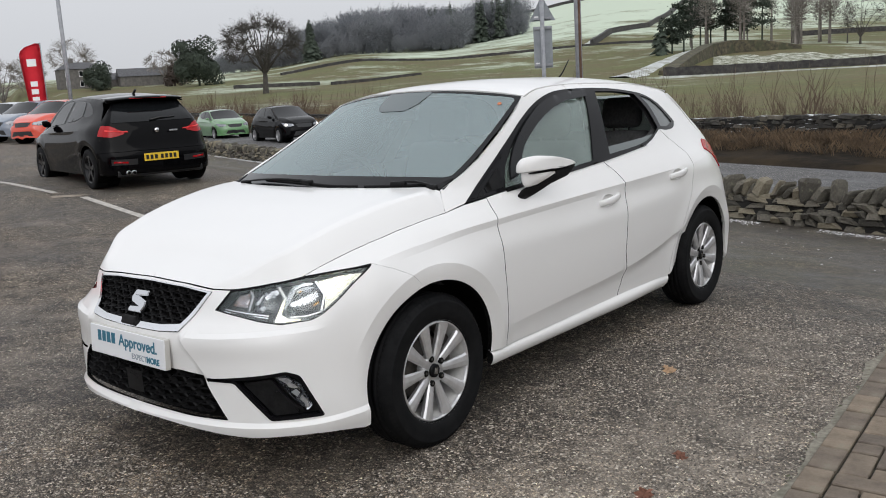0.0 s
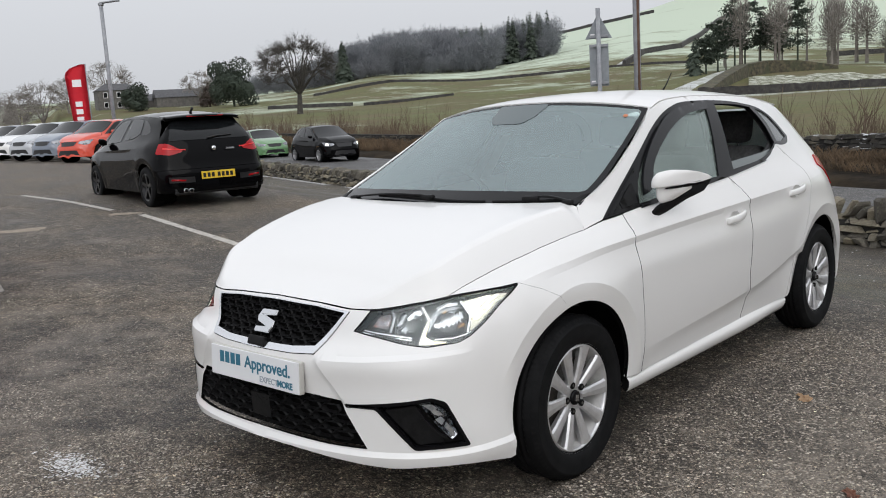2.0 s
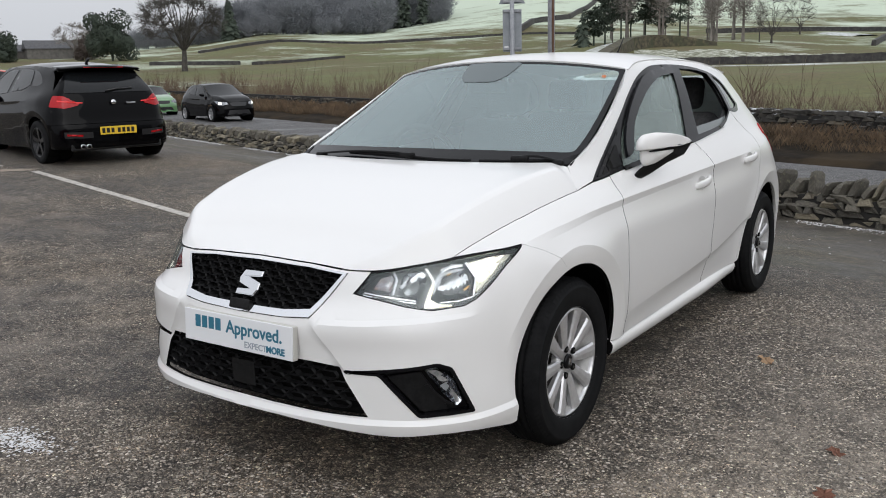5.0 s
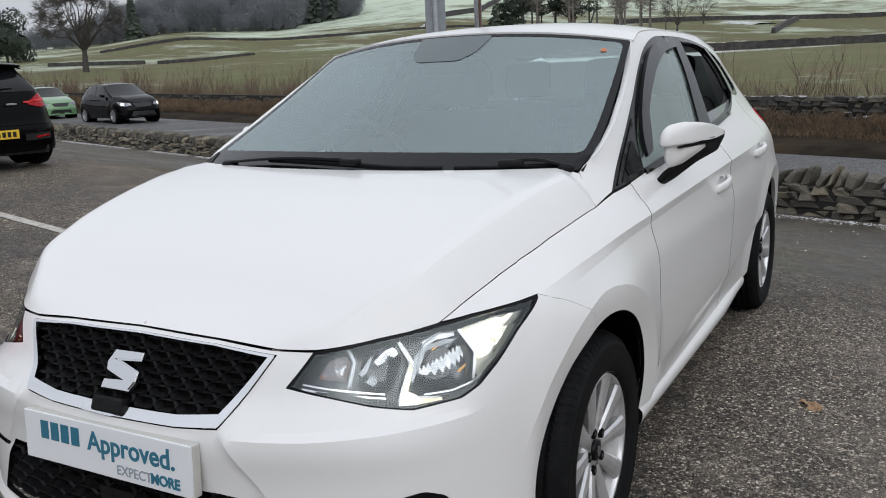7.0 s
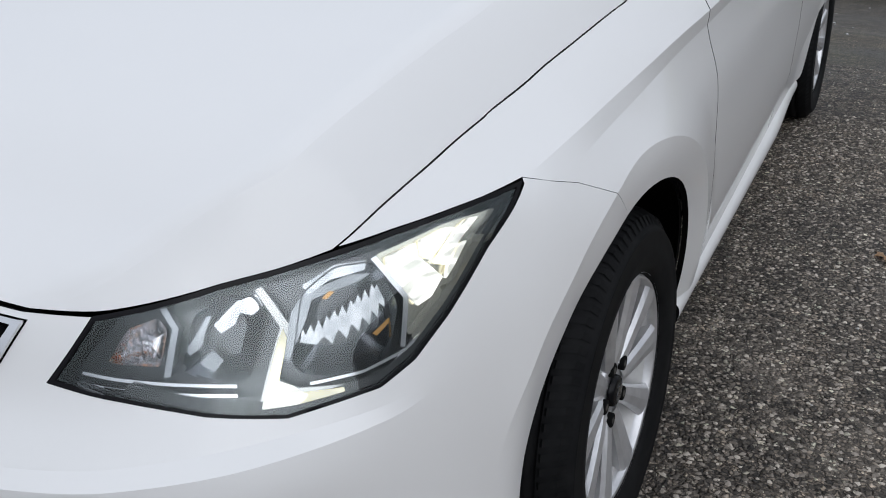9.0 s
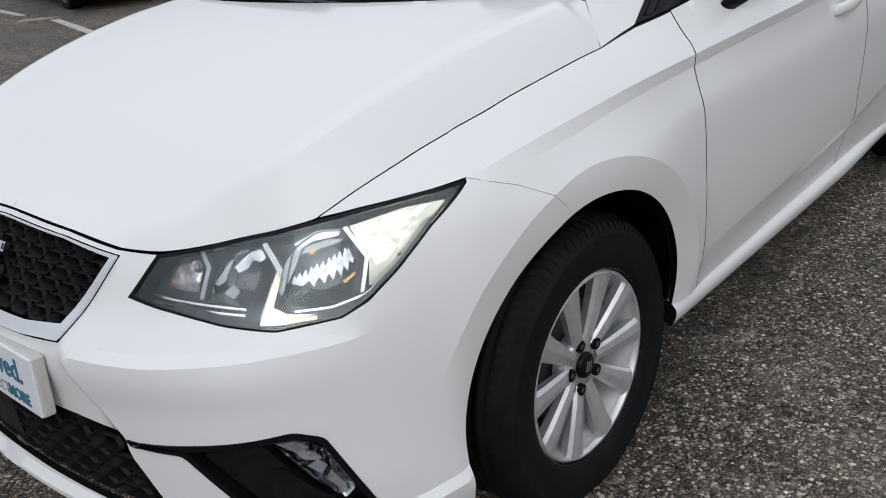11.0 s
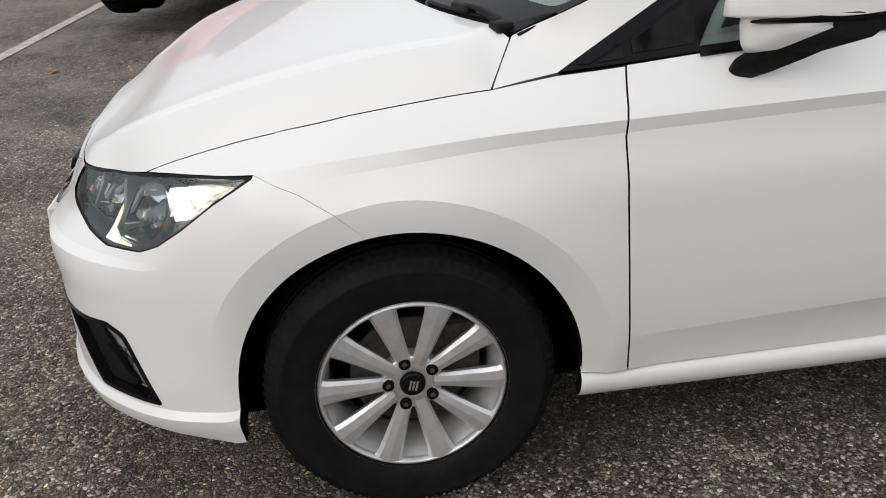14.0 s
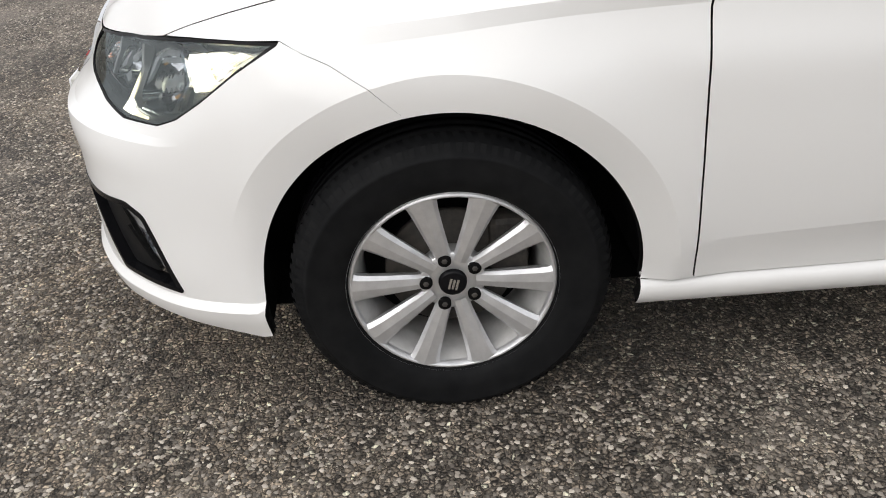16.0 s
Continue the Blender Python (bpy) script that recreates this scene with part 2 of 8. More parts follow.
def field_mat(name):
    """Winter pasture: olive grass, brown patches, frost that thickens uphill."""
    m = mat(name, (0.08, 0.09, 0.03), 0.95)
    n, l, b = nodes_of(m)
    t = noise_tex(m, 0.10, 8, 0.7)
    col = ramp(m, t.outputs["Fac"], [(0.32, (0.098, 0.070, 0.032)), (0.50, (0.084, 0.080, 0.024)), (0.72, (0.096, 0.114, 0.034))]).outputs[0]
    fine = noise_tex(m, 2.2, 6, 0.8)
    f2 = ramp(m, fine.outputs["Fac"], [(0.3, (0.7, 0.7, 0.72)), (0.7, (1.55, 1.55, 1.6))]).outputs[0]
    col = mix(m, 1.0, col, f2, "MULTIPLY")
    tc = n.new("ShaderNodeTexCoord")
    sep = n.new("ShaderNodeSeparateXYZ")
    l.new(tc.outputs["Object"], sep.inputs[0])
    up = n.new("ShaderNodeMapRange")
    up.inputs["From Min"].default_value, up.inputs["From Max"].default_value = 2.0, 38.0
    up.inputs["To Min"].default_value, up.inputs["To Max"].default_value = -0.12, 0.24
    l.new(sep.outputs["Z"], up.inputs["Value"])
    big = noise_tex(m, 0.035, 9, 0.72)
    add = n.new("ShaderNodeMath")
    l.new(big.outputs["Fac"], add.inputs[0])
    l.new(up.outputs[0], add.inputs[1])
    f3 = ramp(m, add.outputs[0], [(0.44, (0, 0, 0)), (0.60, (0.85, 0.85, 0.85))]).outputs[0]
    green = mix(m, f3, col, (0.54, 0.62, 0.50))
    l.new(green, b.inputs["Base Color"])
    return m


ASPHALT = asphalt("coarse_tarmac", (0.060, 0.049, 0.040), (0.470, 0.402, 0.335), 86, 0.016, 0.45, worn=(0.40, 0.348, 0.292), wear=0.50)
SMOOTH = asphalt("smooth_old_tarmac", (0.098, 0.086, 0.069), (0.215, 0.188, 0.152), 140, 0.003, 0.35, (0.82, 0.86, 0.58), 0.9, (0.165, 0.143, 0.112), 0.6)
ROADM = asphalt("road_tarmac", (0.11, 0.11, 0.115), (0.22, 0.22, 0.23), 120, 0.002, 0.3, (0.9, 0.9, 0.92), 0.3, (0.19, 0.19, 0.20), 0.4)
STONE = stone_mat("wall_stone", (0.072, 0.068, 0.060), (0.180, 0.169, 0.144), (0.22, 0.22, 0.15), False, False)
STONE_J = stone_mat("wall_stone_joined", (0.072, 0.068, 0.060), (0.180, 0.169, 0.144), (0.22, 0.22, 0.15), False, True)
STONE_F = stone_mat("frosted_wall_stone", (0.028, 0.027, 0.026), (0.075, 0.070, 0.062), (0.09, 0.09, 0.07), True, True)
FIELD = field_mat("winter_field")
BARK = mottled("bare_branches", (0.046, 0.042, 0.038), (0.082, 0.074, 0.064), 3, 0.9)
# distance haze is mixed into this base colour
WOODM = mottled("hazed_far_wood", (0.135, 0.144, 0.158), (0.200, 0.208, 0.222), 0.12, 0.95)
CONIFER = mottled("dark_evergreen", (0.028, 0.040, 0.029), (0.055, 0.070, 0.050), 2, 0.9)
DRYGRASS = mottled("dry_grass", (0.055, 0.038, 0.024), (0.17, 0.115, 0.066), 2.2, 0.9)
FROST = mottled("frost", (0.50, 0.50, 0.50), (0.72, 0.72, 0.73), 30, 0.8)
PAINTL = mottled("worn_line_paint", (0.56, 0.53, 0.48), (0.30, 0.28, 0.25), 18, 0.8)
STEEL = mottled("galvanised_steel", (0.22, 0.23, 0.25), (0.33, 0.34, 0.36), 8, 0.5)

# ---- mesh tools ----
from mathutils import geometry


def link(name, me, parent=None, label=""):
    ob = new(name, me)
    if parent is not None:
        ob.parent = parent
    if label:
        ob["label"] = label
    return ob


def part(name, bm, material, parent=None, label="", smooth=False):
    me = bpy.data.meshes.new(name)
    bm.to_mesh(me)
    bm.free()
    me.materials.append(material)
    if smooth:
        for p in me.polygons:
            p.use_smooth = True
    return link(name, me, parent, label)


def from_data(name, verts, faces, material, parent=None, label="", smooth=True, sharp=()):
    me = bpy.data.meshes.new(name)
    me.from_pydata([tuple(v) for v in verts], [], [tuple(f) for f in faces])
    me.materials.append(material)
    if smooth:
        me.polygons.foreach_set("use_smooth", [True] * len(me.polygons))
    if len(sharp):
        marks = {tuple(sorted(e)) for e in sharp}
        for e in me.edges:
            if tuple(sorted(e.vertices)) in marks:
                e.use_edge_sharp = True
    me.update()
    return link(name, me, parent, label)


def empty(name, m=None):
    ob = new(name)
    ob.empty_display_size = 0.1
    if m is not None:
        ob.matrix_world = m
    return ob


def box_bm(size, centre=(0, 0, 0), bevel=0.0, seg=2, bm=None, m=None):
    bm = bm or bmesh.new()
    r = bmesh.ops.create_cube(bm, size=1)["verts"]
    bmesh.ops.scale(bm, vec=size, verts=r)
    if bevel:
        es = list({e for v in r for e in v.link_edges})
        r = bmesh.ops.bevel(bm, geom=es, offset=bevel, segments=seg, affect="EDGES", profile=0.5)["verts"] + [v for v in r if v.is_valid]
        r = list(set(r))
    bmesh.ops.translate(bm, vec=centre, verts=r)
    if m is not None:
        bmesh.ops.transform(bm, matrix=m, verts=r)
    return bm


def tube(name, pts, radius, material, parent=None, label="", seg=10, taper=None):
    """A round bar along points."""
    pts = [Vector(p) for p in pts]
    verts, faces = [], []
    for i, p in enumerate(pts):
        d = (pts[min(i + 1, len(pts) - 1)] - pts[max(i - 1, 0)]).normalized()
        a = d.orthogonal().normalized() if i == 0 else (a - d * a.dot(d)).normalized()
        b = d.cross(a)
        r = radius if taper is None else radius + (taper - radius) * i / (len(pts) - 1)
        for k in range(seg):
            w = 2 * math.pi * k / seg
            verts.append(p + (a * math.cos(w) + b * math.sin(w)) * r)
    for i in range(len(pts) - 1):
        for k in range(seg):
            q = (k + 1) % seg
            faces.append((i * seg + k, i * seg + q, i * seg + seg + q, i * seg + seg + k))
    faces.append(tuple(range(seg))[::-1])
    faces.append(tuple(range((len(pts) - 1) * seg, len(pts) * seg)))
    return from_data(name, verts, faces, material, parent, label)


def lathe(name, profile, material, parent=None, label="", seg=64, m=None, arc=None):
    """Turn a profile of (radius, x) round the x axis."""
    verts, faces = [], []
    n = len(profile)
    for k in range(seg):
        w = 2 * math.pi * k / seg
        for r, x in profile:
            verts.append(Vector((x, r * math.cos(w), r * math.sin(w))))
    for k in range(seg):
        q = (k + 1) % seg
        for i in range(n - 1):
            faces.append((k * n + i, k * n + i + 1, q * n + i + 1, q * n + i))
    if m is not None:
        verts = [m @ v for v in verts]
    return from_data(name, verts, faces, material, parent, label)


def spline(keys):
    """A smooth curve through (x, value) keys (monotone between keys)."""
    xs = np.array([k[0] for k in keys], float)
    ys = np.array([k[1] for k in keys], float)
    h = np.diff(xs)
    d = np.diff(ys) / h
    t = np.zeros(len(xs))
    for i in range(1, len(xs) - 1):
        if d[i - 1] * d[i] > 0:
            w1, w2 = 2 * h[i] + h[i - 1], h[i] + 2 * h[i - 1]
            t[i] = (w1 + w2) / (w1 / d[i - 1] + w2 / d[i])
    t[0], t[-1] = d[0], d[-1]

    def f(x):
        x = np.clip(np.asarray(x, float), xs[0], xs[-1])
        i = np.clip(np.searchsorted(xs, x) - 1, 0, len(h) - 1)
        u = (x - xs[i]) / h[i]
        return (ys[i] * (2 * u**3 - 3 * u**2 + 1) + h[i] * t[i] * (u**3 - 2 * u**2 + u) + ys[i + 1] * (3 * u**2 - 2 * u**3) + h[i] * t[i + 1] * (u**3 - u**2))
    return f


def sstep(a, b, x):
    u = np.clip((np.asarray(x, float) - a) / (b - a), 0, 1)
    return u * u * (3 - 2 * u)


def dense(loop, step, closed=True):
    out = []
    n = len(loop)
    for i in range(n if closed else n - 1):
        a, b = np.array(loop[i], float), np.array(loop[(i + 1) % n], float)
        k = max(1, int(math.ceil(np.linalg.norm(b - a) / step)))
        out += [a + (b - a) * j / k for j in range(k)]
    if not closed:
        out.append(np.array(loop[-1], float))
    return np.array(out)


def inside(p, loops):
    """Even-odd test of points against closed loops."""
    c = np.zeros(len(p), bool)
    for lp in loops:
        a = np.asarray(lp, float)
        b = np.roll(a, -1, 0)
        for (x1, y1), (x2, y2) in zip(a, b):
            if y1 != y2:
                c ^= ((y1 > p[:, 1]) != (y2 > p[:, 1])) & (p[:, 0] < (x2 - x1) * (p[:, 1] - y1) / (y2 - y1) + x1)
    return c


def round_loop(loop, r, seg=4):
    """Round a loop's corners with radius about r."""
    out = []
    n = len(loop)
    for i in range(n):
        p, a, b = (np.array(loop[j % n], float) for j in (i, i - 1, i + 1))
        u, v = a - p, b - p
        lu, lv = np.linalg.norm(u), np.linalg.norm(v)
        k = min(r, 0.4 * lu, 0.4 * lv)
        s, e = p + u / lu * k, p + v / lv * k
        for j in range(seg + 1):
            w = j / seg
            out.append((1 - w) ** 2 * s + 2 * w * (1 - w) * p + w * w * e)
    return [tuple(q) for q in out]


def soften(loop, sharp=38, k=4):
    """A closed loop bent smoothly through its points, but for the sharp corners; k points for each."""
    a = np.array(loop, float)
    n = len(a)
    e = np.roll(a, -1, 0) - a
    le = np.linalg.norm(e, axis=1)
    u = e / le[:, None]
    u0 = np.roll(u, 1, 0)
    turn = np.degrees(np.arccos(np.clip(np.sum(u * u0, 1), -1, 1)))
    tan = u + u0
    tan /= np.maximum(np.linalg.norm(tan, axis=1)[:, None], 1e-6)
    out = []
    for i in range(n):
        j = (i + 1) % n
        ta = (u[i] if turn[i] > sharp else tan[i]) * le[i]
        tb = (u[i] if turn[j] > sharp else tan[j]) * le[i]
        for q in range(k):
            w = q / k
            out.append(tuple(a[i] * (2 * w**3 - 3 * w**2 + 1) + ta * (w**3 - 2 * w**2 + w) + a[j] * (3 * w**2 - 2 * w**3) + tb * (w**3 - w**2)))
    return out


def patch(name, loops, fn, step, material, parent=None, label="", creases=(), flange=0.012, flip=False, mirror=False, lift=0.0, edge=None):
    """A sheet cut to loops in the plane and bent onto the surface fn, with folded edges. mirror: also the other side's."""
    rings = [dense(lp, step) for lp in loops]
    pts = list(np.concatenate(rings))
    edges, at = [], 0
    for r in rings:
        edges += [(at + i, at + (i + 1) % len(r)) for i in range(len(r))]
        at += len(r)
    ring_pts = np.array(pts)
    crease_pts, crease_links, ends = [], [], []
    for c in creases:
        d = dense(c, step, False)
        ok = inside(d, rings)
        near = np.min(np.linalg.norm(d[:, None] - ring_pts[None], axis=2), axis=1) > 0.06 * step
        ok &= near
        prev = None
        for i, q in enumerate(d):
            if ok[i]:
                for j in (i - 1, i + 1):
                    if 0 <= j < len(d) and not ok[j]:
                        ends.append((q, ring_pts[int(np.argmin(np.sum((ring_pts - d[j]) ** 2, 1)))]))
                pts.append(q)
                crease_pts.append(q)
                if prev is not None:
                    edges.append((prev, len(pts) - 1))
                    crease_links.append((len(crease_pts) - 2, len(crease_pts) - 1))
                prev = len(pts) - 1
            else:
                prev = None
    hard = np.array(pts)
    lo, hi = ring_pts.min(0), ring_pts.max(0)
    gx, gy = np.meshgrid(np.arange(lo[0] + step / 2, hi[0], step), np.arange(lo[1] + step / 2, hi[1], step))
    g = np.stack([gx.ravel(), gy.ravel()], 1)
    g = g[inside(g, rings)]
    if len(g):
        keep = np.ones(len(g), bool)
        for i in range(0, len(g), 2000):
            keep[i:i + 2000] = np.min(np.linalg.norm(g[i:i + 2000, None] - hard[None], axis=2), axis=1) > 0.55 * step
        pts += list(g[keep])
    v, _, f, *_ = geometry.delaunay_2d_cdt([Vector(p) for p in pts], edges, [], 0, 1e-6)
    v = np.array([(q.x, q.y) for q in v])
    f = np.array([t for t in f if len(t) == 3])
    cen = v[f].mean(1)
    f = f[inside(cen, rings)]
    area = np.cross(v[f[:, 1]] - v[f[:, 0]], v[f[:, 2]] - v[f[:, 0]])
    f = f[np.abs(area) > 1e-9]
    area = np.cross(v[f[:, 1]] - v[f[:, 0]], v[f[:, 2]] - v[f[:, 0]])
    f[area < 0] = f[area < 0][:, ::-1]
    if flip:
        f = f[:, ::-1]
    P3 = fn(v[:, 0], v[:, 1])
    n = np.zeros_like(P3)
    fnrm = np.cross(P3[f[:, 1]] - P3[f[:, 0]], P3[f[:, 2]] - P3[f[:, 0]])
    for k in range(3):
        np.add.at(n, f[:, k], fnrm)
    n /= np.linalg.norm(n, axis=1)[:, None] + 1e-12
    if lift:
        P3 = P3 + n * lift
    used = np.unique(f)
    back = -np.ones(len(v), int)
    back[used] = np.arange(len(used))
    P3, n, f = P3[used], n[used], back[f]
    cnt = {}
    for t in f:
        for a, b in ((t[0], t[1]), (t[1], t[2]), (t[2], t[0])):
            k = (min(a, b), max(a, b))
            cnt[k] = (a, b) if k not in cnt else None
    rim = [e for e in cnt.values() if e is not None]
    verts = list(P3)
    faces = [tuple(t) for t in f]
    sharp = []
    if crease_pts:
        cp = np.array(crease_pts)
        uv = v[used]
        on_c = {}
        for i, q in enumerate(cp):
            k = int(np.argmin(np.sum((uv - q) ** 2, 1)))
            on_c[i] = k
        for a, b in crease_links:
            sharp.append((int(on_c[a]), int(on_c[b])))
        for q, w in ends:
            sharp.append((int(np.argmin(np.sum((uv - q) ** 2, 1))), int(np.argmin(np.sum((uv - w) ** 2, 1)))))
    if flange:
        down = {}
        for a, b in rim:
            for q in (a, b):
                if q not in down:
                    down[q] = len(verts)
                    verts.append(P3[q] - n[q] * flange)
            faces.append((b, a, down[a], down[b]))
            sharp.append((a, b))
    faces = [tuple(int(i) for i in t) for t in faces]
    obs = [from_data(name, verts, faces, material, parent, label, True, sharp)]
    if mirror:
        mv = [(-p[0], p[1], p[2]) for p in verts]
        obs.append(from_data(name, mv, [t[::-1] for t in faces], material, parent, label, True, sharp))
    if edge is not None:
        # folded edges coloured black to paint in the shade of the panel gaps
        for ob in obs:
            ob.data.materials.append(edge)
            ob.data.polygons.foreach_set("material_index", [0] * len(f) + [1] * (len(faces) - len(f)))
    return obs if mirror else obs[0]

# ---- body surface of the white hatchback: s runs from the nose's middle round the corner and along the side (s = y there), z up ----
CX = 0.012
PLAN_X = (0.0, 0.15, 0.30, 0.42, 0.52, 0.62, 0.69, 0.745, 0.785, 0.815, 0.84)
PLAN_Y = (-0.822, -0.816, -0.799, -0.775, -0.742, -0.686, -0.615, -0.53, -0.44, -0.35, -0.25)


def plan_curve():
    px, py = spline_c(PLAN_X), spline_c(PLAN_Y)
    u = np.linspace(0, len(PLAN_X) - 1, 400)
    x, y = px(u), py(u)
    a = np.concatenate([[0], np.cumsum(np.hypot(np.diff(x), np.diff(y)))])
    s = list(-0.25 - a[-1] + a)
    ys = np.linspace(-0.25, 3.2, 200)[1:]
    side = spline([(-0.25, 0.84), (-0.1, 0.866), (0.1, 0.877), (0.4, 0.874), (2.2, 0.874), (2.6, 0.868), (2.75, 0.858), (2.9, 0.835), (3.02, 0.79), (3.1, 0.72), (3.16, 0.6), (3.19, 0.4), (3.2, 0.0)])
    x, y = np.concatenate([x, side(ys)]), np.concatenate([y, ys])
    s = np.concatenate([s, ys])
    return s, x, y


def spline_c(v):
    """Catmull-Rom through evenly spaced values."""
    v = np.asarray(v, float)

    def f(u):
        u = np.asarray(u, float)
        i = np.clip(u.astype(int), 0, len(v) - 2)
        w = u - i
        p0, p1, p2, p3 = v[np.maximum(i - 1, 0)], v[i], v[i + 1], v[np.minimum(i + 2, len(v) - 1)]
        return 0.5 * (2 * p1 + (p2 - p0) * w + (2 * p0 - 5 * p1 + 4 * p2 - p3) * w**2 + (3 * p1 - p0 - 3 * p2 + p3) * w**3)
    return f


S_B, X_B, Y_B = plan_curve()
NX_B, NY_B = np.gradient(Y_B), -np.gradient(X_B)
_l = np.hypot(NX_B, NY_B)
NX_B, NY_B = NX_B / _l, NY_B / _l
S0 = S_B[0]
# inward offset by height, station by station
STATIONS = [
    (-1.39, [(0.13, 0.08), (0.19, 0.012), (0.24, 0.0), (0.30, 0.008), (0.42, 0.004), (0.52, 0.0), (0.58, 0.016), (0.64, 0.062), (0.72, 0.114), (0.76, 0.145), (0.85, 0.25)]),
    (-0.90, [(0.13, 0.08), (0.19, 0.012), (0.24, 0.0), (0.30, 0.0), (0.42, 0.0), (0.52, 0.002), (0.585, 0.012), (0.64, 0.058), (0.72, 0.095), (0.76, 0.125), (0.85, 0.22)]),
    (-0.70, [(0.13, 0.07), (0.19, 0.01), (0.24, 0.0), (0.30, 0.0), (0.42, 0.0), (0.52, 0.006), (0.58, 0.022), (0.64, 0.065), (0.72, 0.105), (0.76, 0.13), (0.85, 0.2)]),
    (-0.50, [(0.13, 0.06), (0.19, 0.0), (0.24, -0.012), (0.30, -0.012), (0.42, -0.002), (0.52, 0.005), (0.60, 0.016), (0.66, 0.035), (0.72, 0.060), (0.77, 0.086), (0.785, 0.103), (0.83, 0.20)]),
    (-0.38, [(0.13, 0.055), (0.19, 0.0), (0.24, -0.008), (0.36, 0.0), (0.52, 0.002), (0.62, 0.010), (0.68, 0.022), (0.73, 0.040), (0.779, 0.064), (0.8165, 0.116), (0.86, 0.22)]),
    (-0.27, [(0.13, 0.05), (0.19, 0.0), (0.24, -0.004), (0.36, 0.0), (0.52, 0.0), (0.62, 0.002), (0.70, 0.012), (0.75, 0.026), (0.785, 0.048), (0.805, 0.076), (0.840, 0.1255), (0.88, 0.22)]),
    (-0.13, [(0.13, 0.06), (0.22, 0.03), (0.36, 0.01), (0.52, 0.0), (0.62, 0.0), (0.72, 0.012), (0.77, 0.032), (0.8075, 0.054), (0.825, 0.075), (0.865, 0.132), (0.91, 0.24)]),
    (0.0, [(0.13, 0.07), (0.22, 0.05), (0.36, 0.02), (0.52, 0.004), (0.62, 0.0), (0.72, 0.010), (0.78, 0.034), (0.8185, 0.056), (0.845, 0.080), (0.884, 0.128), (0.93, 0.23), (1.0, 0.32)]),
    (0.2, [(0.13, 0.08), (0.22, 0.05), (0.36, 0.025), (0.52, 0.006), (0.62, 0.0), (0.72, 0.006), (0.80, 0.027), (0.8375, 0.042), (0.868, 0.070), (0.904, 0.113), (1.0, 0.21)]),
    (0.45, [(0.13, 0.08), (0.22, 0.042), (0.28, 0.038), (0.36, 0.024), (0.45, 0.013), (0.60, 0.004), (0.72, 0.004), (0.80, 0.018), (0.849, 0.030), (0.90, 0.072), (0.95, 0.108), (1.0, 0.135), (1.1, 0.17), (1.2, 0.20), (1.4, 0.27)]),
    (1.3, [(0.13, 0.08), (0.22, 0.044), (0.28, 0.040), (0.36, 0.026), (0.45, 0.012), (0.60, 0.003), (0.72, 0.002), (0.80, 0.010), (0.855, 0.014), (0.92, 0.048), (1.0, 0.094), (1.1, 0.138), (1.2, 0.180), (1.3, 0.226), (1.37, 0.268), (1.42, 0.34)]),
    (2.1, [(0.13, 0.08), (0.22, 0.044), (0.28, 0.040), (0.36, 0.030), (0.45, 0.02), (0.60, 0.003), (0.72, 0.0), (0.82, 0.008), (0.875, 0.012), (0.94, 0.045), (1.02, 0.098), (1.1, 0.138), (1.2, 0.186), (1.3, 0.245), (1.37, 0.295), (1.42, 0.36)]),
    (2.6, [(0.13, 0.08), (0.25, 0.03), (0.45, 0.006), (0.60, 0.0), (0.72, 0.0), (0.85, 0.012), (0.92, 0.04), (1.0, 0.11), (1.1, 0.18), (1.2, 0.24), (1.3, 0.30), (1.37, 0.38), (1.42, 0.45)]),
    (2.9, [(0.13, 0.06), (0.25, 0.0), (0.45, -0.01), (0.60, 0.0), (0.72, 0.012), (0.85, 0.05), (0.95, 0.10), (1.0, 0.13), (1.1, 0.20), (1.2, 0.27), (1.3, 0.36), (1.4, 0.5)]),
    (3.2, [(0.13, 0.06), (0.25, 0.0), (0.5, 0.0), (0.6, 0.03), (0.8, 0.06), (1.0, 0.12), (1.2, 0.30), (1.3, 0.42), (1.4, 0.7)]),
]
ST_S = np.array([k for k, _ in STATIONS])
ST_F = [spline(v) for _, v in STATIONS]
CREASE_Z = spline([(-0.27, 0.786), (-0.13, 0.8075), (0.0, 0.8185), (0.1, 0.829), (0.2, 0.8375), (0.44, 0.8475), (0.96, 0.862), (1.6, 0.876), (2.3, 0.892), (2.9, 0.93)])
CREASE_A = spline([(-0.27, 0.0), (0.0, 0.007), (0.3, 0.010), (1.2, 0.010), (1.9, 0.007), (2.3, 0.0)])
LOW_Z = spline([(0.44, 0.374), (0.9, 0.394), (1.3, 0.411), (1.6, 0.432), (1.9, 0.472), (2.15, 0.53), (2.25, 0.56)])
LOW_A = spline([(0.44, 0.003), (0.9, 0.008), (1.5, 0.015), (1.9, 0.019), (2.1, 0.018), (2.25, 0.014)])
SHOULDER_Z = spline([(-1.4, 0.578), (-1.08, 0.578), (-0.8, 0.586), (-0.55, 0.590), (-0.36, 0.64)])
LIP_Z = spline([(-1.4, 0.262), (-0.9, 0.262), (-0.6, 0.258), (-0.33, 0.268)])
EDGE_Z = spline([(-0.8, 0.745), (-0.5, 0.768), (-0.38, 0.779), (-0.27, 0.786), (-0.13, 0.8075), (0.0, 0.8185), (0.2, 0.8375), (0.45, 0.848), (0.6, 0.852)])
ARCH_R, ARCH_Z = 0.366, 0.305


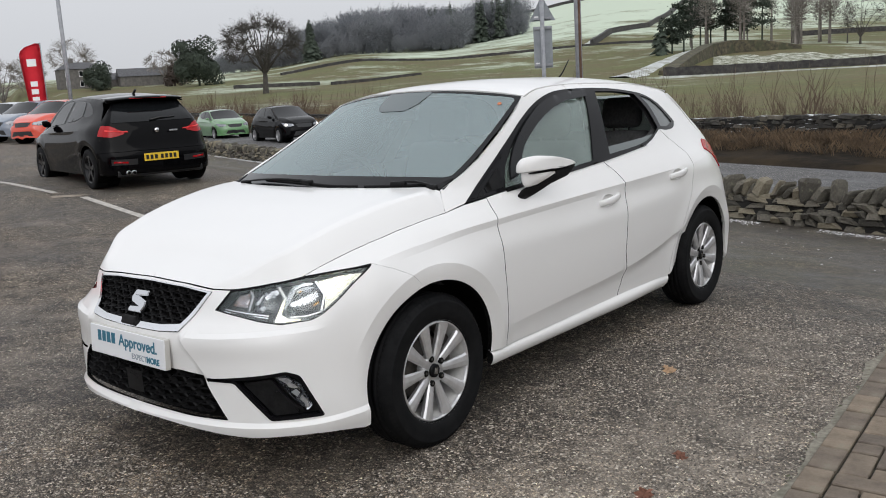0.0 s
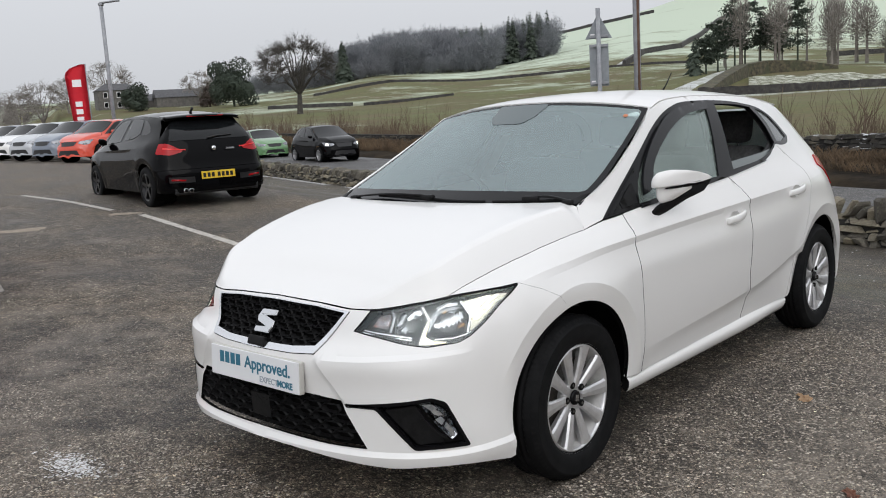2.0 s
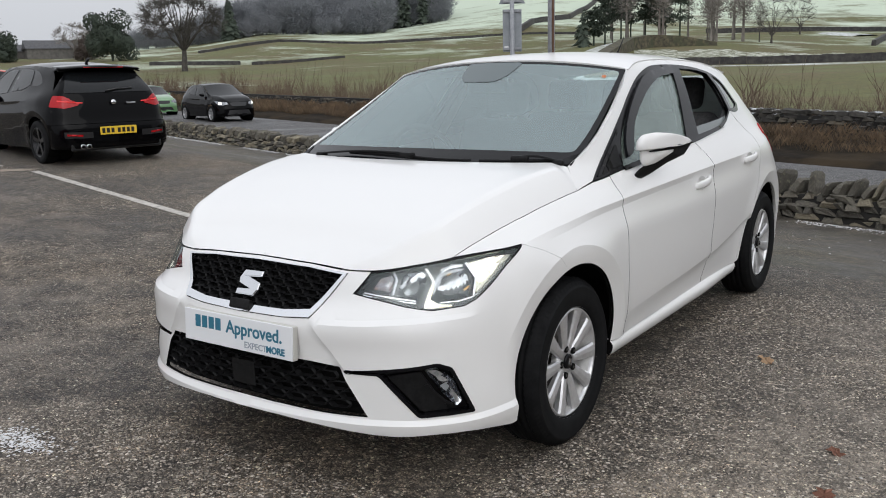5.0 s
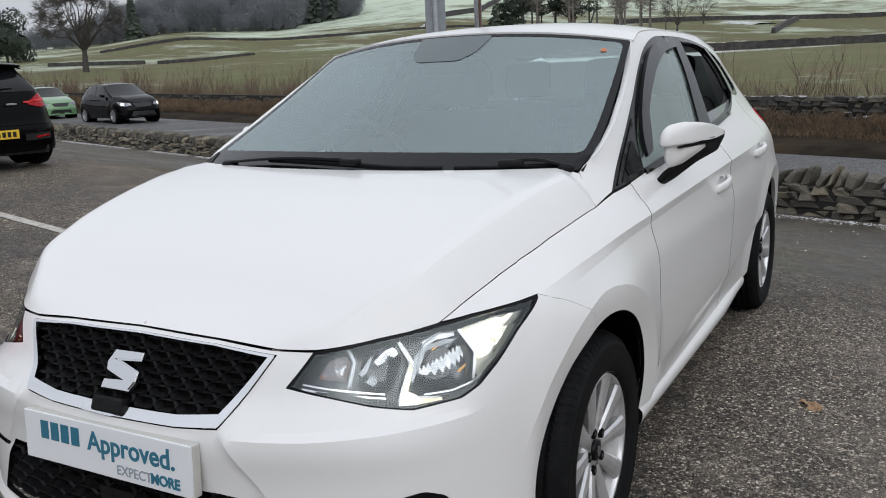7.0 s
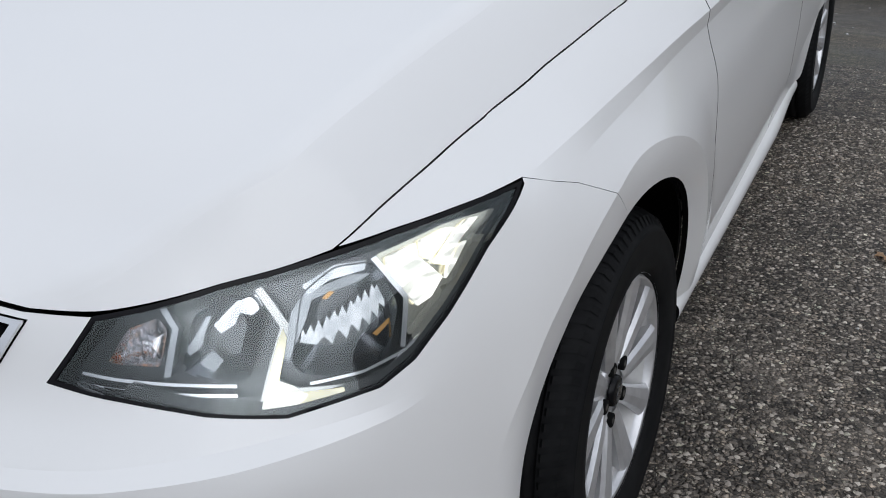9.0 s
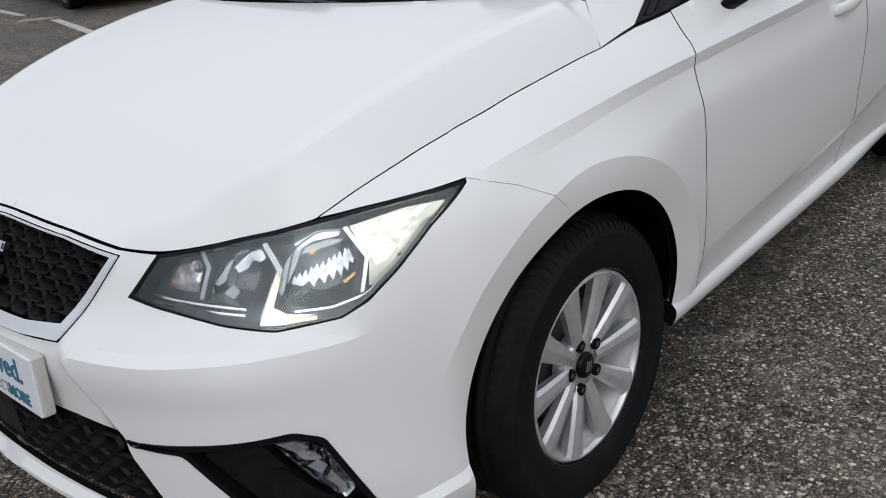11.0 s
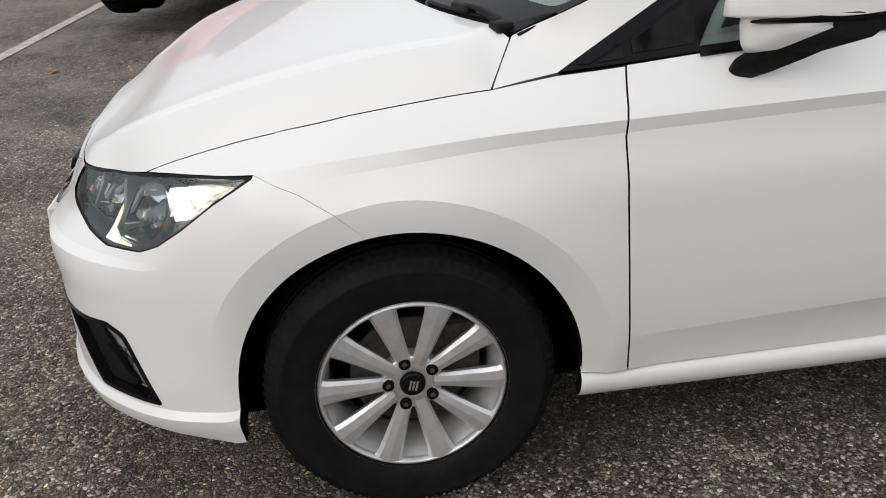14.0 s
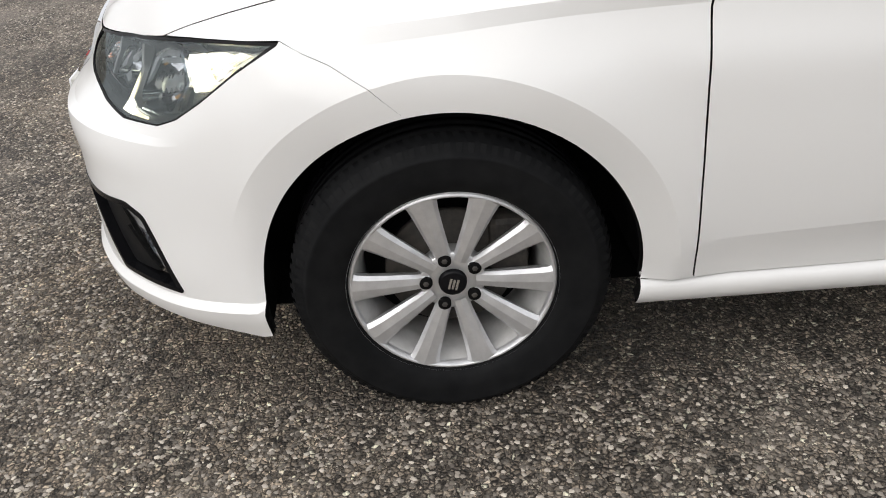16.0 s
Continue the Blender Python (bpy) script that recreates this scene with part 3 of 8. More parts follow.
def surf(s, z):
    """The body's skin at (s, z), left half."""
    s, z = np.asarray(s, float), np.asarray(z, float)
    sg = np.sign(s - S0)
    s = S0 + np.abs(s - S0)
    pull = sstep(0.62, 0.75, z) * sstep(-0.80, -0.52, s) * (1 - sstep(0.30, 0.45, s))
    vals = np.stack([f(z + pull * (float(EDGE_Z(k)) - EDGE_Z(s))) for k, f in zip(ST_S, ST_F)])
    i = np.clip(np.searchsorted(ST_S, s) - 1, 0, len(ST_S) - 2)
    w = np.clip((s - ST_S[i]) / (ST_S[i + 1] - ST_S[i]), 0, 1)
    k = np.arange(len(s))
    a, b = vals[i, k], vals[i + 1, k]
    h = ST_S[i + 1] - ST_S[i]
    p0, p3 = vals[np.maximum(i - 1, 0), k], vals[np.minimum(i + 2, len(ST_S) - 1), k]
    h0 = np.where(i > 0, ST_S[i] - ST_S[np.maximum(i - 1, 0)], 1)
    h3 = np.where(i + 2 < len(ST_S), ST_S[np.minimum(i + 2, len(ST_S) - 1)] - ST_S[i + 1], 1)
    ta, tb = (b - p0) / (h + h0) * h, (p3 - a) / (h + h3) * h
    off = a * (2 * w**3 - 3 * w**2 + 1) + ta * (w**3 - 2 * w**2 + w) + b * (3 * w**2 - 2 * w**3) + tb * (w**3 - w**2)
    d = CREASE_Z(s) - z
    off = off + CREASE_A(s) * (s > -0.27) * np.where(d > 0, np.minimum(d / 0.026, 1) * (1 - sstep(0.03, 0.18, d)), 0)
    d = LOW_Z(s) - z
    off = off + LOW_A(s) * (s > 0.44) * (s < 2.25) * np.where(d > 0, np.minimum(d / 0.04, 1), 0)
    for wy, zz in ((0.0, 1.0), (2.564, 1.0)):
        r = np.hypot(s - wy, z - ARCH_Z)
        off = off + (0.019 * np.clip((0.432 - r) / 0.066, 0, 1) - 0.011 * np.clip(1 - (r - 0.432) / 0.10, 0, 1)) * (s > -0.42) * sstep(0.15, 0.30, z) * (1 - sstep(0.70, 0.80, z)) * np.where(s < -0.3, sstep(-0.42, -0.34, s), 1)
    nose = (1 - sstep(-0.74, -0.46, s))
    d = z - SHOULDER_Z(s)
    off = off - 0.012 * nose * np.where(d > 0, np.clip(1 - d / 0.014, 0, 1), 1 - sstep(0.0, 0.10, -d))
    d = z - LIP_Z(s)
    off = off - 0.012 * (s < -0.3) * np.where(d > 0, np.clip(1 - d / 0.016, 0, 1), 1 - sstep(0.0, 0.06, -d))
    line = -1.075 + (0.575 - z) * 0.80
    off = off + 0.010 * np.clip((line - s) / 0.014, 0, 1) * sstep(0.40, 0.44, z) * (1 - sstep(0.575, 0.590, z)) * (s < -0.6)
    x, y = np.interp(s, S_B, X_B), np.interp(s, S_B, Y_B)
    nx, ny = np.interp(s, S_B, NX_B), np.interp(s, S_B, NY_B)
    return np.stack([sg * (x - nx * off), y - ny * off, z], 1)


# ---- the white hatchback ----
car = tagged(empty("hatchback_car", pose(CX, 0, 0)), "white five-door hatchback parked on the tarmac with its headlights lit", "car")


def arc(cy, r, a0, a1, n=24, cz=ARCH_Z):
    return [(cy + r * math.cos(radians(a0 + (a1 - a0) * i / n)), cz + r * math.sin(radians(a0 + (a1 - a0) * i / n))) for i in range(n + 1)]


def mir(loop):
    """The same outline on the nose's other half."""
    return [(2 * S0 - s, z) for s, z in loop[::-1]]


SEAM = [(-0.281, 0.785), (-0.1935, 0.7541), (-0.1265, 0.7189)]
LAMP_LOW = [(-0.283, 0.780), (-0.366, 0.730), (-0.444, 0.675), (-0.499, 0.641), (-0.548, 0.6235), (-0.66, 0.616), (-0.76, 0.630), (-0.86, 0.651), (-0.956, 0.667)]
TOP_Z = spline([(-1.0, 0.737), (-0.90, 0.738), (-0.76, 0.747), (-0.64, 0.757), (-0.58, 0.765), (-0.547, 0.770)])
SHUT_K = np.array([(-0.547, 0.770), (-0.5, 0.785), (-0.444, 0.801), (-0.38, 0.8165), (-0.311, 0.8315), (-0.233, 0.8465), (-0.111, 0.867), (-0.025, 0.880), (0.079, 0.8925), (0.198, 0.904)])
SHUT_C = np.polyfit(SHUT_K[:, 0], SHUT_K[:, 1], 4)
SHUT_Z = lambda s: np.polyval(SHUT_C, s)
SHUT = [(s, float(SHUT_Z(s))) for s in np.linspace(-0.545, 0.198, 60)]
DOOR_F = [(0.455, 0.934), (0.448, 0.890), (0.4405, 0.8475), (0.4395, 0.8215), (0.438, 0.815), (0.440, 0.687), (0.450, 0.498), (0.466, 0.285)]
DOOR_M = [(1.432, 1.000), (1.505, 0.930), (1.540, 0.8746), (1.5395, 0.8486), (1.532, 0.702), (1.514, 0.523), (1.542, 0.404), (1.500, 0.300), (1.498, 0.278)]
DOOR_R = [(2.195, 1.105), (2.30, 1.03), (2.375, 0.955), (2.372, 0.87), (2.30, 0.72), (2.215, 0.60), (2.15, 0.49), (2.115, 0.38), (2.10, 0.275)]



def flare(r, cy=0.0, a0=5, a1=200):
    return arc(cy, r, a0, a1, 60)


low_line = lambda a, b: [(s, float(LOW_Z(s))) for s in np.linspace(a, b, 24)]
top_line = lambda a, b: [(s, float(CREASE_Z(s))) for s in np.linspace(a, b, 24)]
under_line = lambda a, b: [(s, float(CREASE_Z(s)) - 0.026) for s in np.linspace(a, b, 24)]
# front bumper, one moulding round the nose
a_end = arc(0, ARCH_R, 101, 181) + [(-0.3665, 0.26), (-0.364, 0.203)]
half = [(S0 + 0.0, 0.748), (-1.15, 0.743), (-0.995, 0.733), (-0.895, 0.733)] + LAMP_LOW[::-1] + [(-0.2803, 0.7861)] + SEAM[1:] + a_end + [(-0.385, 0.199), (-0.48, 0.213), (-0.578, 0.222), (-0.69, 0.225), (-0.803, 0.223), (-0.977, 0.238), (-1.1, 0.247), (-1.222, 0.253)]
bumper_loop = half + [(S0, 0.254)] + mir(half[1:])
grille_half = [(S0, 0.7405), (-1.15, 0.7365), (-0.984, 0.7265), (-1.092, 0.590), (-1.2, 0.583)]
grille_loop = grille_half + [(S0, 0.581)] + mir(grille_half[1:])
low_half = [(S0, 0.452), (-1.1, 0.450), (-0.985, 0.442), (-0.888, 0.285), (-1.05, 0.283), (-1.2, 0.286)]
low_loop = low_half + [(S0, 0.288)] + mir(low_half[1:])
fog_loop = round_loop([(-0.967, 0.434), (-0.66, 0.459), (-0.612, 0.440), (-0.537, 0.283), (-0.725, 0.283), (-0.850, 0.424), (-0.965, 0.426)], 0.012)
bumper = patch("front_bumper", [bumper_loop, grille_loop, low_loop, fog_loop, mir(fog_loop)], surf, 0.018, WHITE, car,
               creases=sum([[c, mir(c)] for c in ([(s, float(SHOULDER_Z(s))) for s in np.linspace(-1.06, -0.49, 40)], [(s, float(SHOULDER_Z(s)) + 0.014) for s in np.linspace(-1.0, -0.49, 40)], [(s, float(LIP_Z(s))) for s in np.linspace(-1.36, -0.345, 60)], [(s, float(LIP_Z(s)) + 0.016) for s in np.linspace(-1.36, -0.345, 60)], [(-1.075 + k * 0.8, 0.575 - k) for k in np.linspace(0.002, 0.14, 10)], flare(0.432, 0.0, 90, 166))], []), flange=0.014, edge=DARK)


def inset(loop, d):
    """A loop drawn in by d (towards its inside)."""
    a = np.array(loop, float)
    area = 0.5 * np.sum(a[:, 0] * np.roll(a[:, 1], -1) - np.roll(a[:, 0], -1) * a[:, 1])
    sgn = 1 if area > 0 else -1
    e = np.roll(a, -1, 0) - a
    n = np.stack([-e[:, 1], e[:, 0]], 1) / (np.linalg.norm(e, axis=1)[:, None] + 1e-9) * sgn
    n0 = np.roll(n, 1, 0)
    b = n + n0
    b /= np.maximum(np.linalg.norm(b, axis=1)[:, None], 1e-6)
    k = np.clip(np.sum(b * n, 1), 0.35, 1)[:, None]
    return [tuple(q) for q in a + b * d / k]


surround_half = [(S0, 0.7355), (-1.15, 0.7315), (-1.004, 0.7205), (-1.097, 0.613), (-1.2, 0.604)]
patch("grille_surround", [inset(grille_loop, 0.0015), surround_half + [(S0, 0.602)] + mir(surround_half[1:])], surf, 0.007, CHROME, car, "chrome grille surround", flange=0.03, lift=0.006)
back = lambda d: (lambda s, z: surf(s, z) - np.stack([0 * s, -d + 0 * s, 0 * s], 1))
patch("grille_backing", [inset(grille_loop, 0.006)], back(0.03), 0.04, DARK, car, flange=0.0)
patch("lower_grille_backing", [inset(low_loop, -0.004)], back(0.04), 0.04, DARK, car, flange=0.0)


def hex_mesh(name, loop, w, h, bar, parent, depth):
    """A black honeycomb of wide hexagons inside a loop."""
    a = np.array(loop)
    verts, faces = [], []
    s0, s1, z0, z1 = a[:, 0].min(), a[:, 0].max(), a[:, 1].min(), a[:, 1].max()
    row = 0
    z = z0
    cells = []
    while z < z1 + h:
        s = s0 - (w * 0.5 if row % 2 else 0)
        while s < s1 + w:
            cells.append((s, z))
            s += w
        z += h
        row += 1
    cells = np.array(cells)
    for cs, cz in cells[inside(cells, [loop])]:
        hexo = [(-0.5, 0.12), (-0.34, 0.5), (0.34, 0.5), (0.5, 0.12), (0.5, -0.12), (0.34, -0.5), (-0.34, -0.5), (-0.5, -0.12)]
        base = len(verts)
        for k, d in ((1.04, 0.010), (0.90, 0.004), (0.74, 0.024)):
            q = surf(np.array([cs + w * x * k for x, _ in hexo]), np.array([cz + h * y * k * (1.0 if k > 1 else 0.95) for _, y in hexo]))
            verts += [tuple(p + np.array((0, d, 0))) for p in q]
        for r in range(2):
            for i in range(8):
                j = (i + 1) % 8
                faces.append((base + r * 8 + i, base + r * 8 + j, base + r * 8 + 8 + j, base + r * 8 + 8 + i))
    return from_data(name, verts, faces, BLACKPL, parent, "black honeycomb insert", False)


hex_mesh("grille_insert", inset(grille_loop, 0.012), 0.062, 0.021, 0.004, car, 0.02)
hex_mesh("lower_grille_insert", inset(low_loop, 0.006), 0.085, 0.030, 0.004, car, 0.02)
patch("radar_cover", [[(S0 - 0.055, 0.325), (S0 + 0.055, 0.325), (S0 + 0.055, 0.41), (S0 - 0.055, 0.41)]], surf, 0.03, BLACKPL, car, flange=0.02, lift=-0.004)

# wings, doors, side panel
CUP_F, CUP_R = ([(yc + 0.060 * math.cos(a), zc + 0.031 * math.sin(a)) for a in np.linspace(0, 2 * math.pi, 28, endpoint=False)] for yc, zc in ((1.362, 0.806), (2.148, 0.854)))
wing_loop = SHUT + [(0.323, 0.922), (0.452, 0.932)] + [(s - 0.002, z) for s, z in DOOR_F] + [(0.361, 0.285)] + arc(0, ARCH_R, 357, 461) + [(-0.126, 0.7195), (-0.193, 0.7547), (-0.280, 0.7868), (-0.348, 0.7825), (-0.394, 0.7808), (-0.473, 0.7765)]
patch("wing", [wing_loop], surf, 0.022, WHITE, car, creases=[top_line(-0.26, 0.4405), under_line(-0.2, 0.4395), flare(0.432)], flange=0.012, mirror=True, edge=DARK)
door_f_loop = [(s + 0.0018, z) for s, z in DOOR_F] + [(1.495, 0.279)] + [(s - 0.0025, z) for s, z in DOOR_M[::-1]] + [(1.2, 0.985), (0.9, 0.966), (0.65, 0.950)]
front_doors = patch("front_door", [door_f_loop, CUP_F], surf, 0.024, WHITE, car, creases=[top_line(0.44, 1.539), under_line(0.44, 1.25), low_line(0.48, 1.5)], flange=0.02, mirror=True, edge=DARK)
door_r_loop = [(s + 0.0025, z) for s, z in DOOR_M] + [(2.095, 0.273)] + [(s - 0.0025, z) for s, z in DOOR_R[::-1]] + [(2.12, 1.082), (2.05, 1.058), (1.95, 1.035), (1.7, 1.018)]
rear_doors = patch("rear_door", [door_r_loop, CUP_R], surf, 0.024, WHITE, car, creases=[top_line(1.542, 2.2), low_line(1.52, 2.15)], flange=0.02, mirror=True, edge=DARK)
DLO = [(0.327, 0.928), (0.44, 0.992), (0.58, 1.072), (0.74, 1.162), (0.92, 1.258), (1.08, 1.322), (1.25, 1.358), (1.45, 1.366), (1.75, 1.360), (2.02, 1.338), (2.25, 1.300), (2.41, 1.225), (2.50, 1.135),
       (2.44, 1.105), (2.30, 1.095), (2.18, 1.105), (2.08, 1.070), (1.95, 1.037), (1.5, 1.006), (1.2, 0.988), (0.9, 0.969), (0.6, 0.949)]
DLO = soften(DLO)
frame_loop = [(0.200, 0.906), (0.254, 0.990), (0.37, 1.038), (0.529, 1.105), (0.717, 1.199), (0.888, 1.290), (0.978, 1.350), (1.10, 1.378), (1.25, 1.390), (1.5, 1.396), (1.8, 1.392), (2.1, 1.380), (2.4, 1.355), (2.62, 1.325),
              (2.78, 1.20), (2.86, 1.08), (2.93, 0.99), (2.98, 0.83), (3.0, 0.60), (2.99, 0.40), (2.95, 0.25)] + arc(2.564, ARCH_R, -8, 175) + [(2.112, 0.275)] + [(s + 0.003, z) for s, z in DOOR_R[::-1]] + DLO[15 * 4::-1]
patch("side_panel", [frame_loop], surf, 0.024, WHITE, car, creases=[top_line(2.38, 2.9), flare(0.432, 2.564)], flange=0.02, mirror=True)
sill_loop = round_loop([(0.360, 0.222), (0.3665, 0.2915), (0.466, 0.2905), (1.5, 0.284), (2.112, 0.278), (2.080, 0.206), (1.2, 0.215)], 0.004)
SILL_X = spline([(0.20, 0.800), (0.215, 0.818), (0.230, 0.832), (0.245, 0.839), (0.258, 0.841), (0.267, 0.840), (0.274, 0.836), (0.282, 0.826), (0.295, 0.806)])
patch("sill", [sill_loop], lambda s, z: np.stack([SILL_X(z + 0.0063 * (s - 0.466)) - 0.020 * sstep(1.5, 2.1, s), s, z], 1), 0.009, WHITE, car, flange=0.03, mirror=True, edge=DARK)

# bonnet: lofted from its edges
U_S = spline([(0, -0.985), (0.12, -0.87), (0.385, -0.547), (0.92, 0.196)])
CORNER = (surf(np.array([0.196]), np.array([0.9075]))[0], surf(np.array([0.252]), np.array([0.991]))[0])


def bonnet_edge(u):
    s = U_S(np.minimum(u, 0.92))
    p = surf(s, np.where(s < -0.547, TOP_Z(s) - 0.0005, SHUT_Z(s) + 0.0008))
    w = np.clip((u - 0.92) / 0.08, 0, 1)[:, None]
    return p * (1 - w) + CORNER[1] * w


C_Y = spline([(0, -0.688), (0.04, -0.662), (0.15, -0.583), (0.4, -0.446), (0.55, -0.286), (0.7, -0.14), (0.92, 0.045), (1, 0.092)])
C_Z = spline([(0, 0.749), (0.04, 0.761), (0.15, 0.798), (0.4, 0.876), (0.55, 0.929), (0.7, 0.968), (0.92, 1.000), (1, 1.006)])
CROWN = spline([(0, 0.6), (0.15, 0.34), (0.4, 0.13), (0.75, 0.08), (1, 0.05)])
RIDGE = spline([(0, 0.88), (0.136, 0.90), (0.25, 0.895), (0.4, 0.875), (0.66, 0.875), (1.0, 0.92)])


FOLD = spline([(0, 0.965), (0.1, 0.955), (0.214, 0.932), (0.353, 0.904), (0.453, 0.899), (0.567, 0.903), (0.75, 0.905), (1.0, 0.93)])
NOSE_Z = spline([(-1.40, 0.7515), (-1.15, 0.7465), (-0.995, 0.7375), (-0.98, 0.7365)])


def bonnet_surf(w, u):
    a = np.abs(w)
    c, q = CROWN(u), RIDGE(u)
    g = np.where(a < q, c * (a / q) ** 2, c + (1 - c) * (np.maximum(a - q, 0) / (1 - q)) ** 1.35)
    d = a - FOLD(u)
    ridge = 0.0034 * np.where(d > 0, np.clip(1 - d / 0.07, 0, 1), np.clip(1 + d / 0.14, 0, 1)) * sstep(0.06, 0.2, u) * (1 - sstep(0.75, 0.98, u)) * sstep(1.0, 0.97, a)
    e = bonnet_edge(u)
    # the nose follows the bumper's top edge
    s = S0 + a * (-0.985 - S0)
    lip = surf(s, NOSE_Z(s))
    u0 = np.zeros_like(u)
    c0, q0, e0 = CROWN(u0), RIDGE(u0), bonnet_edge(u0)
    g0 = np.where(a < q0, c0 * (a / q0) ** 2, c0 + (1 - c0) * (np.maximum(a - q0, 0) / (1 - q0)) ** 1.35)
    k = np.clip(1 - u / 0.22, 0, 1) ** 2
    fix = np.stack([np.where(w < 0, -1, 1) * lip[:, 0] - w * e0[:, 0], lip[:, 1] - (C_Y(u0) + (e0[:, 1] - C_Y(u0)) * a ** 2.38), lip[:, 2] - (C_Z(u0) + (e0[:, 2] - C_Z(u0)) * g0)], 1) * k[:, None]
    return fix + np.stack([w * e[:, 0], C_Y(u) + (e[:, 1] - C_Y(u)) * a ** 2.38, C_Z(u) + (e[:, 2] - C_Z(u)) * g + ridge], 1)


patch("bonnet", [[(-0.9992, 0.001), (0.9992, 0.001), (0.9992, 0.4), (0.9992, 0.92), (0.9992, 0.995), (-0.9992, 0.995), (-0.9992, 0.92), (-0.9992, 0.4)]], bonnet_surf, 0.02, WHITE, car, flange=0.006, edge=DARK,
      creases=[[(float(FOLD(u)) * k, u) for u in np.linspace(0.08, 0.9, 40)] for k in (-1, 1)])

REARGLASS = glass("rear_screen_glass", (0.70, 0.78, 0.76), 1.5)

# roof
RAIL = spline([(0.978, 1.349), (1.10, 1.377), (1.25, 1.389), (1.5, 1.395), (1.8, 1.391), (2.1, 1.379), (2.4, 1.354), (2.62, 1.324), (2.9, 1.28)])
ROOF_Z = spline([(0.978, 1.402), (1.2, 1.432), (1.5, 1.446), (1.9, 1.442), (2.3, 1.420), (2.62, 1.388), (2.9, 1.345)])


def roof_surf(w, y):
    a = np.abs(w)
    e = surf(np.minimum(y, 2.6), RAIL(y))
    return np.stack([w * e[:, 0], y - 0.085 * (1 - a**2) * (1 - sstep(0.98, 1.7, y)), RAIL(y) + (ROOF_Z(y) - RAIL(y)) * (1 - a ** 2.4)], 1)


patch("roof", [[(-1.012, 0.984), (1.012, 0.984), (1.012, 2.64), (-1.012, 2.64)]], roof_surf, 0.03, WHITE, car, flange=0.012)
patch("rear_screen", [[(-0.56, 0.0), (0.56, 0.0), (0.50, 1.0), (-0.50, 1.0)]], lambda x, v: np.stack([x, 2.86 - 0.32 * v - 0.1 * x * x, 0.98 + 0.335 * v], 1), 0.1, REARGLASS, car, "tinted rear screen", flange=0.0)
patch("tailgate", [[(2.96, 0.55), (3.05, 0.55), (3.2, 0.55), (3.2, 1.30), (3.05, 1.30), (2.82, 1.30), (2.9, 1.0)]], surf, 0.04, WHITE, car, flange=0.02, mirror=True)
patch("rear_bumper", [[(2.97, 0.2), (3.2, 0.2), (3.2, 0.545), (3.0, 0.545)]], surf, 0.04, WHITE, car, flange=0.02, mirror=True)

# windscreen
A_X = spline([(0, 0.700), (0.3, 0.690), (0.6, 0.662), (1, 0.618)])
A_Y = spline([(0, 0.262), (0.3, 0.452), (0.6, 0.680), (1, 0.976)])
A_Z = spline([(0, 0.992), (0.3, 1.072), (0.6, 1.184), (1, 1.346)])


def screen_surf(w, v):
    a = np.abs(w)
    return np.stack([w * A_X(v), A_Y(v) - (0.165 - 0.08 * v) * (1 - a**2), A_Z(v) + (0.008 + 0.042 * v) * (1 - a**2.2)], 1)


GLASS = glass("windscreen_glass", (0.80, 0.93, 0.92), 2.35, 0.012, (0.58, 0.79, 0.81), 0.13)
SIDEGLASS = glass("side_window_glass", (0.82, 0.91, 0.87), 1.6, 0.02, (0.62, 0.76, 0.69), 0.24)
gw, gv = np.meshgrid(np.linspace(-1, 1, 41), np.linspace(0, 1, 25))
from_data("windscreen", screen_surf(gw.ravel(), gv.ravel()), [(i * 41 + j, i * 41 + j + 1, i * 41 + j + 42, i * 41 + j + 41) for i in range(24) for j in range(40)], GLASS, car, "clear windscreen with the sky on it")
patch("windscreen_border", [[(-1.004, -0.004), (1.004, -0.004), (1.004, 1.003), (-1.004, 1.003)], round_loop([(-0.968, 0.150), (0.968, 0.150), (0.974, 0.980), (-0.974, 0.980)], 0.045)], screen_surf, 0.05, GLOSSBLK, car, "black printed glass edge", flange=0.004, lift=0.001)
patch("mirror_patch", [round_loop([(-0.20, 0.86), (-0.13, 0.80), (0.13, 0.80), (0.20, 0.86), (0.24, 0.99), (-0.24, 0.99)], 0.03)], screen_surf, 0.05, mat("shaded_glass_patch", (0.085, 0.108, 0.113), 0.08), car, "grey dotted patch round the mirror", flange=0.0, lift=0.002)
patch("permit_sticker", [round_loop([(0.870, 0.890), (0.900, 0.890), (0.900, 0.914), (0.870, 0.914)], 0.012)], screen_surf, 0.05, mat("orange_sticker", (0.50, 0.17, 0.07), 0.6), car, "small orange sticker", flange=0.0, lift=0.003)
patch("cowl", [[(-1.0, -0.075), (1.0, -0.075), (1.0, 0.02), (-1.0, 0.02)]], screen_surf, 0.05, BLACKPL, car, flange=0.01, lift=-0.012)

# window band
FG = [(0.60, 0.958), (0.66, 1.05), (0.80, 1.160), (0.97, 1.255), (1.12, 1.308), (1.30, 1.337), (1.545, 1.343), (1.46, 1.18), (1.355, 1.006), (1.2, 0.997), (0.9, 0.978)]
RG = [(1.66, 1.345), (1.90, 1.336), (2.10, 1.315), (2.16, 1.23), (2.185, 1.115), (2.07, 1.078), (1.95, 1.052), (1.53, 1.022), (1.58, 1.15)]
QG = [(2.165, 1.305), (2.28, 1.275), (2.39, 1.208), (2.455, 1.135), (2.33, 1.115), (2.235, 1.120), (2.22, 1.22)]
FG, RG, QG = soften(FG), soften(RG), soften(QG)
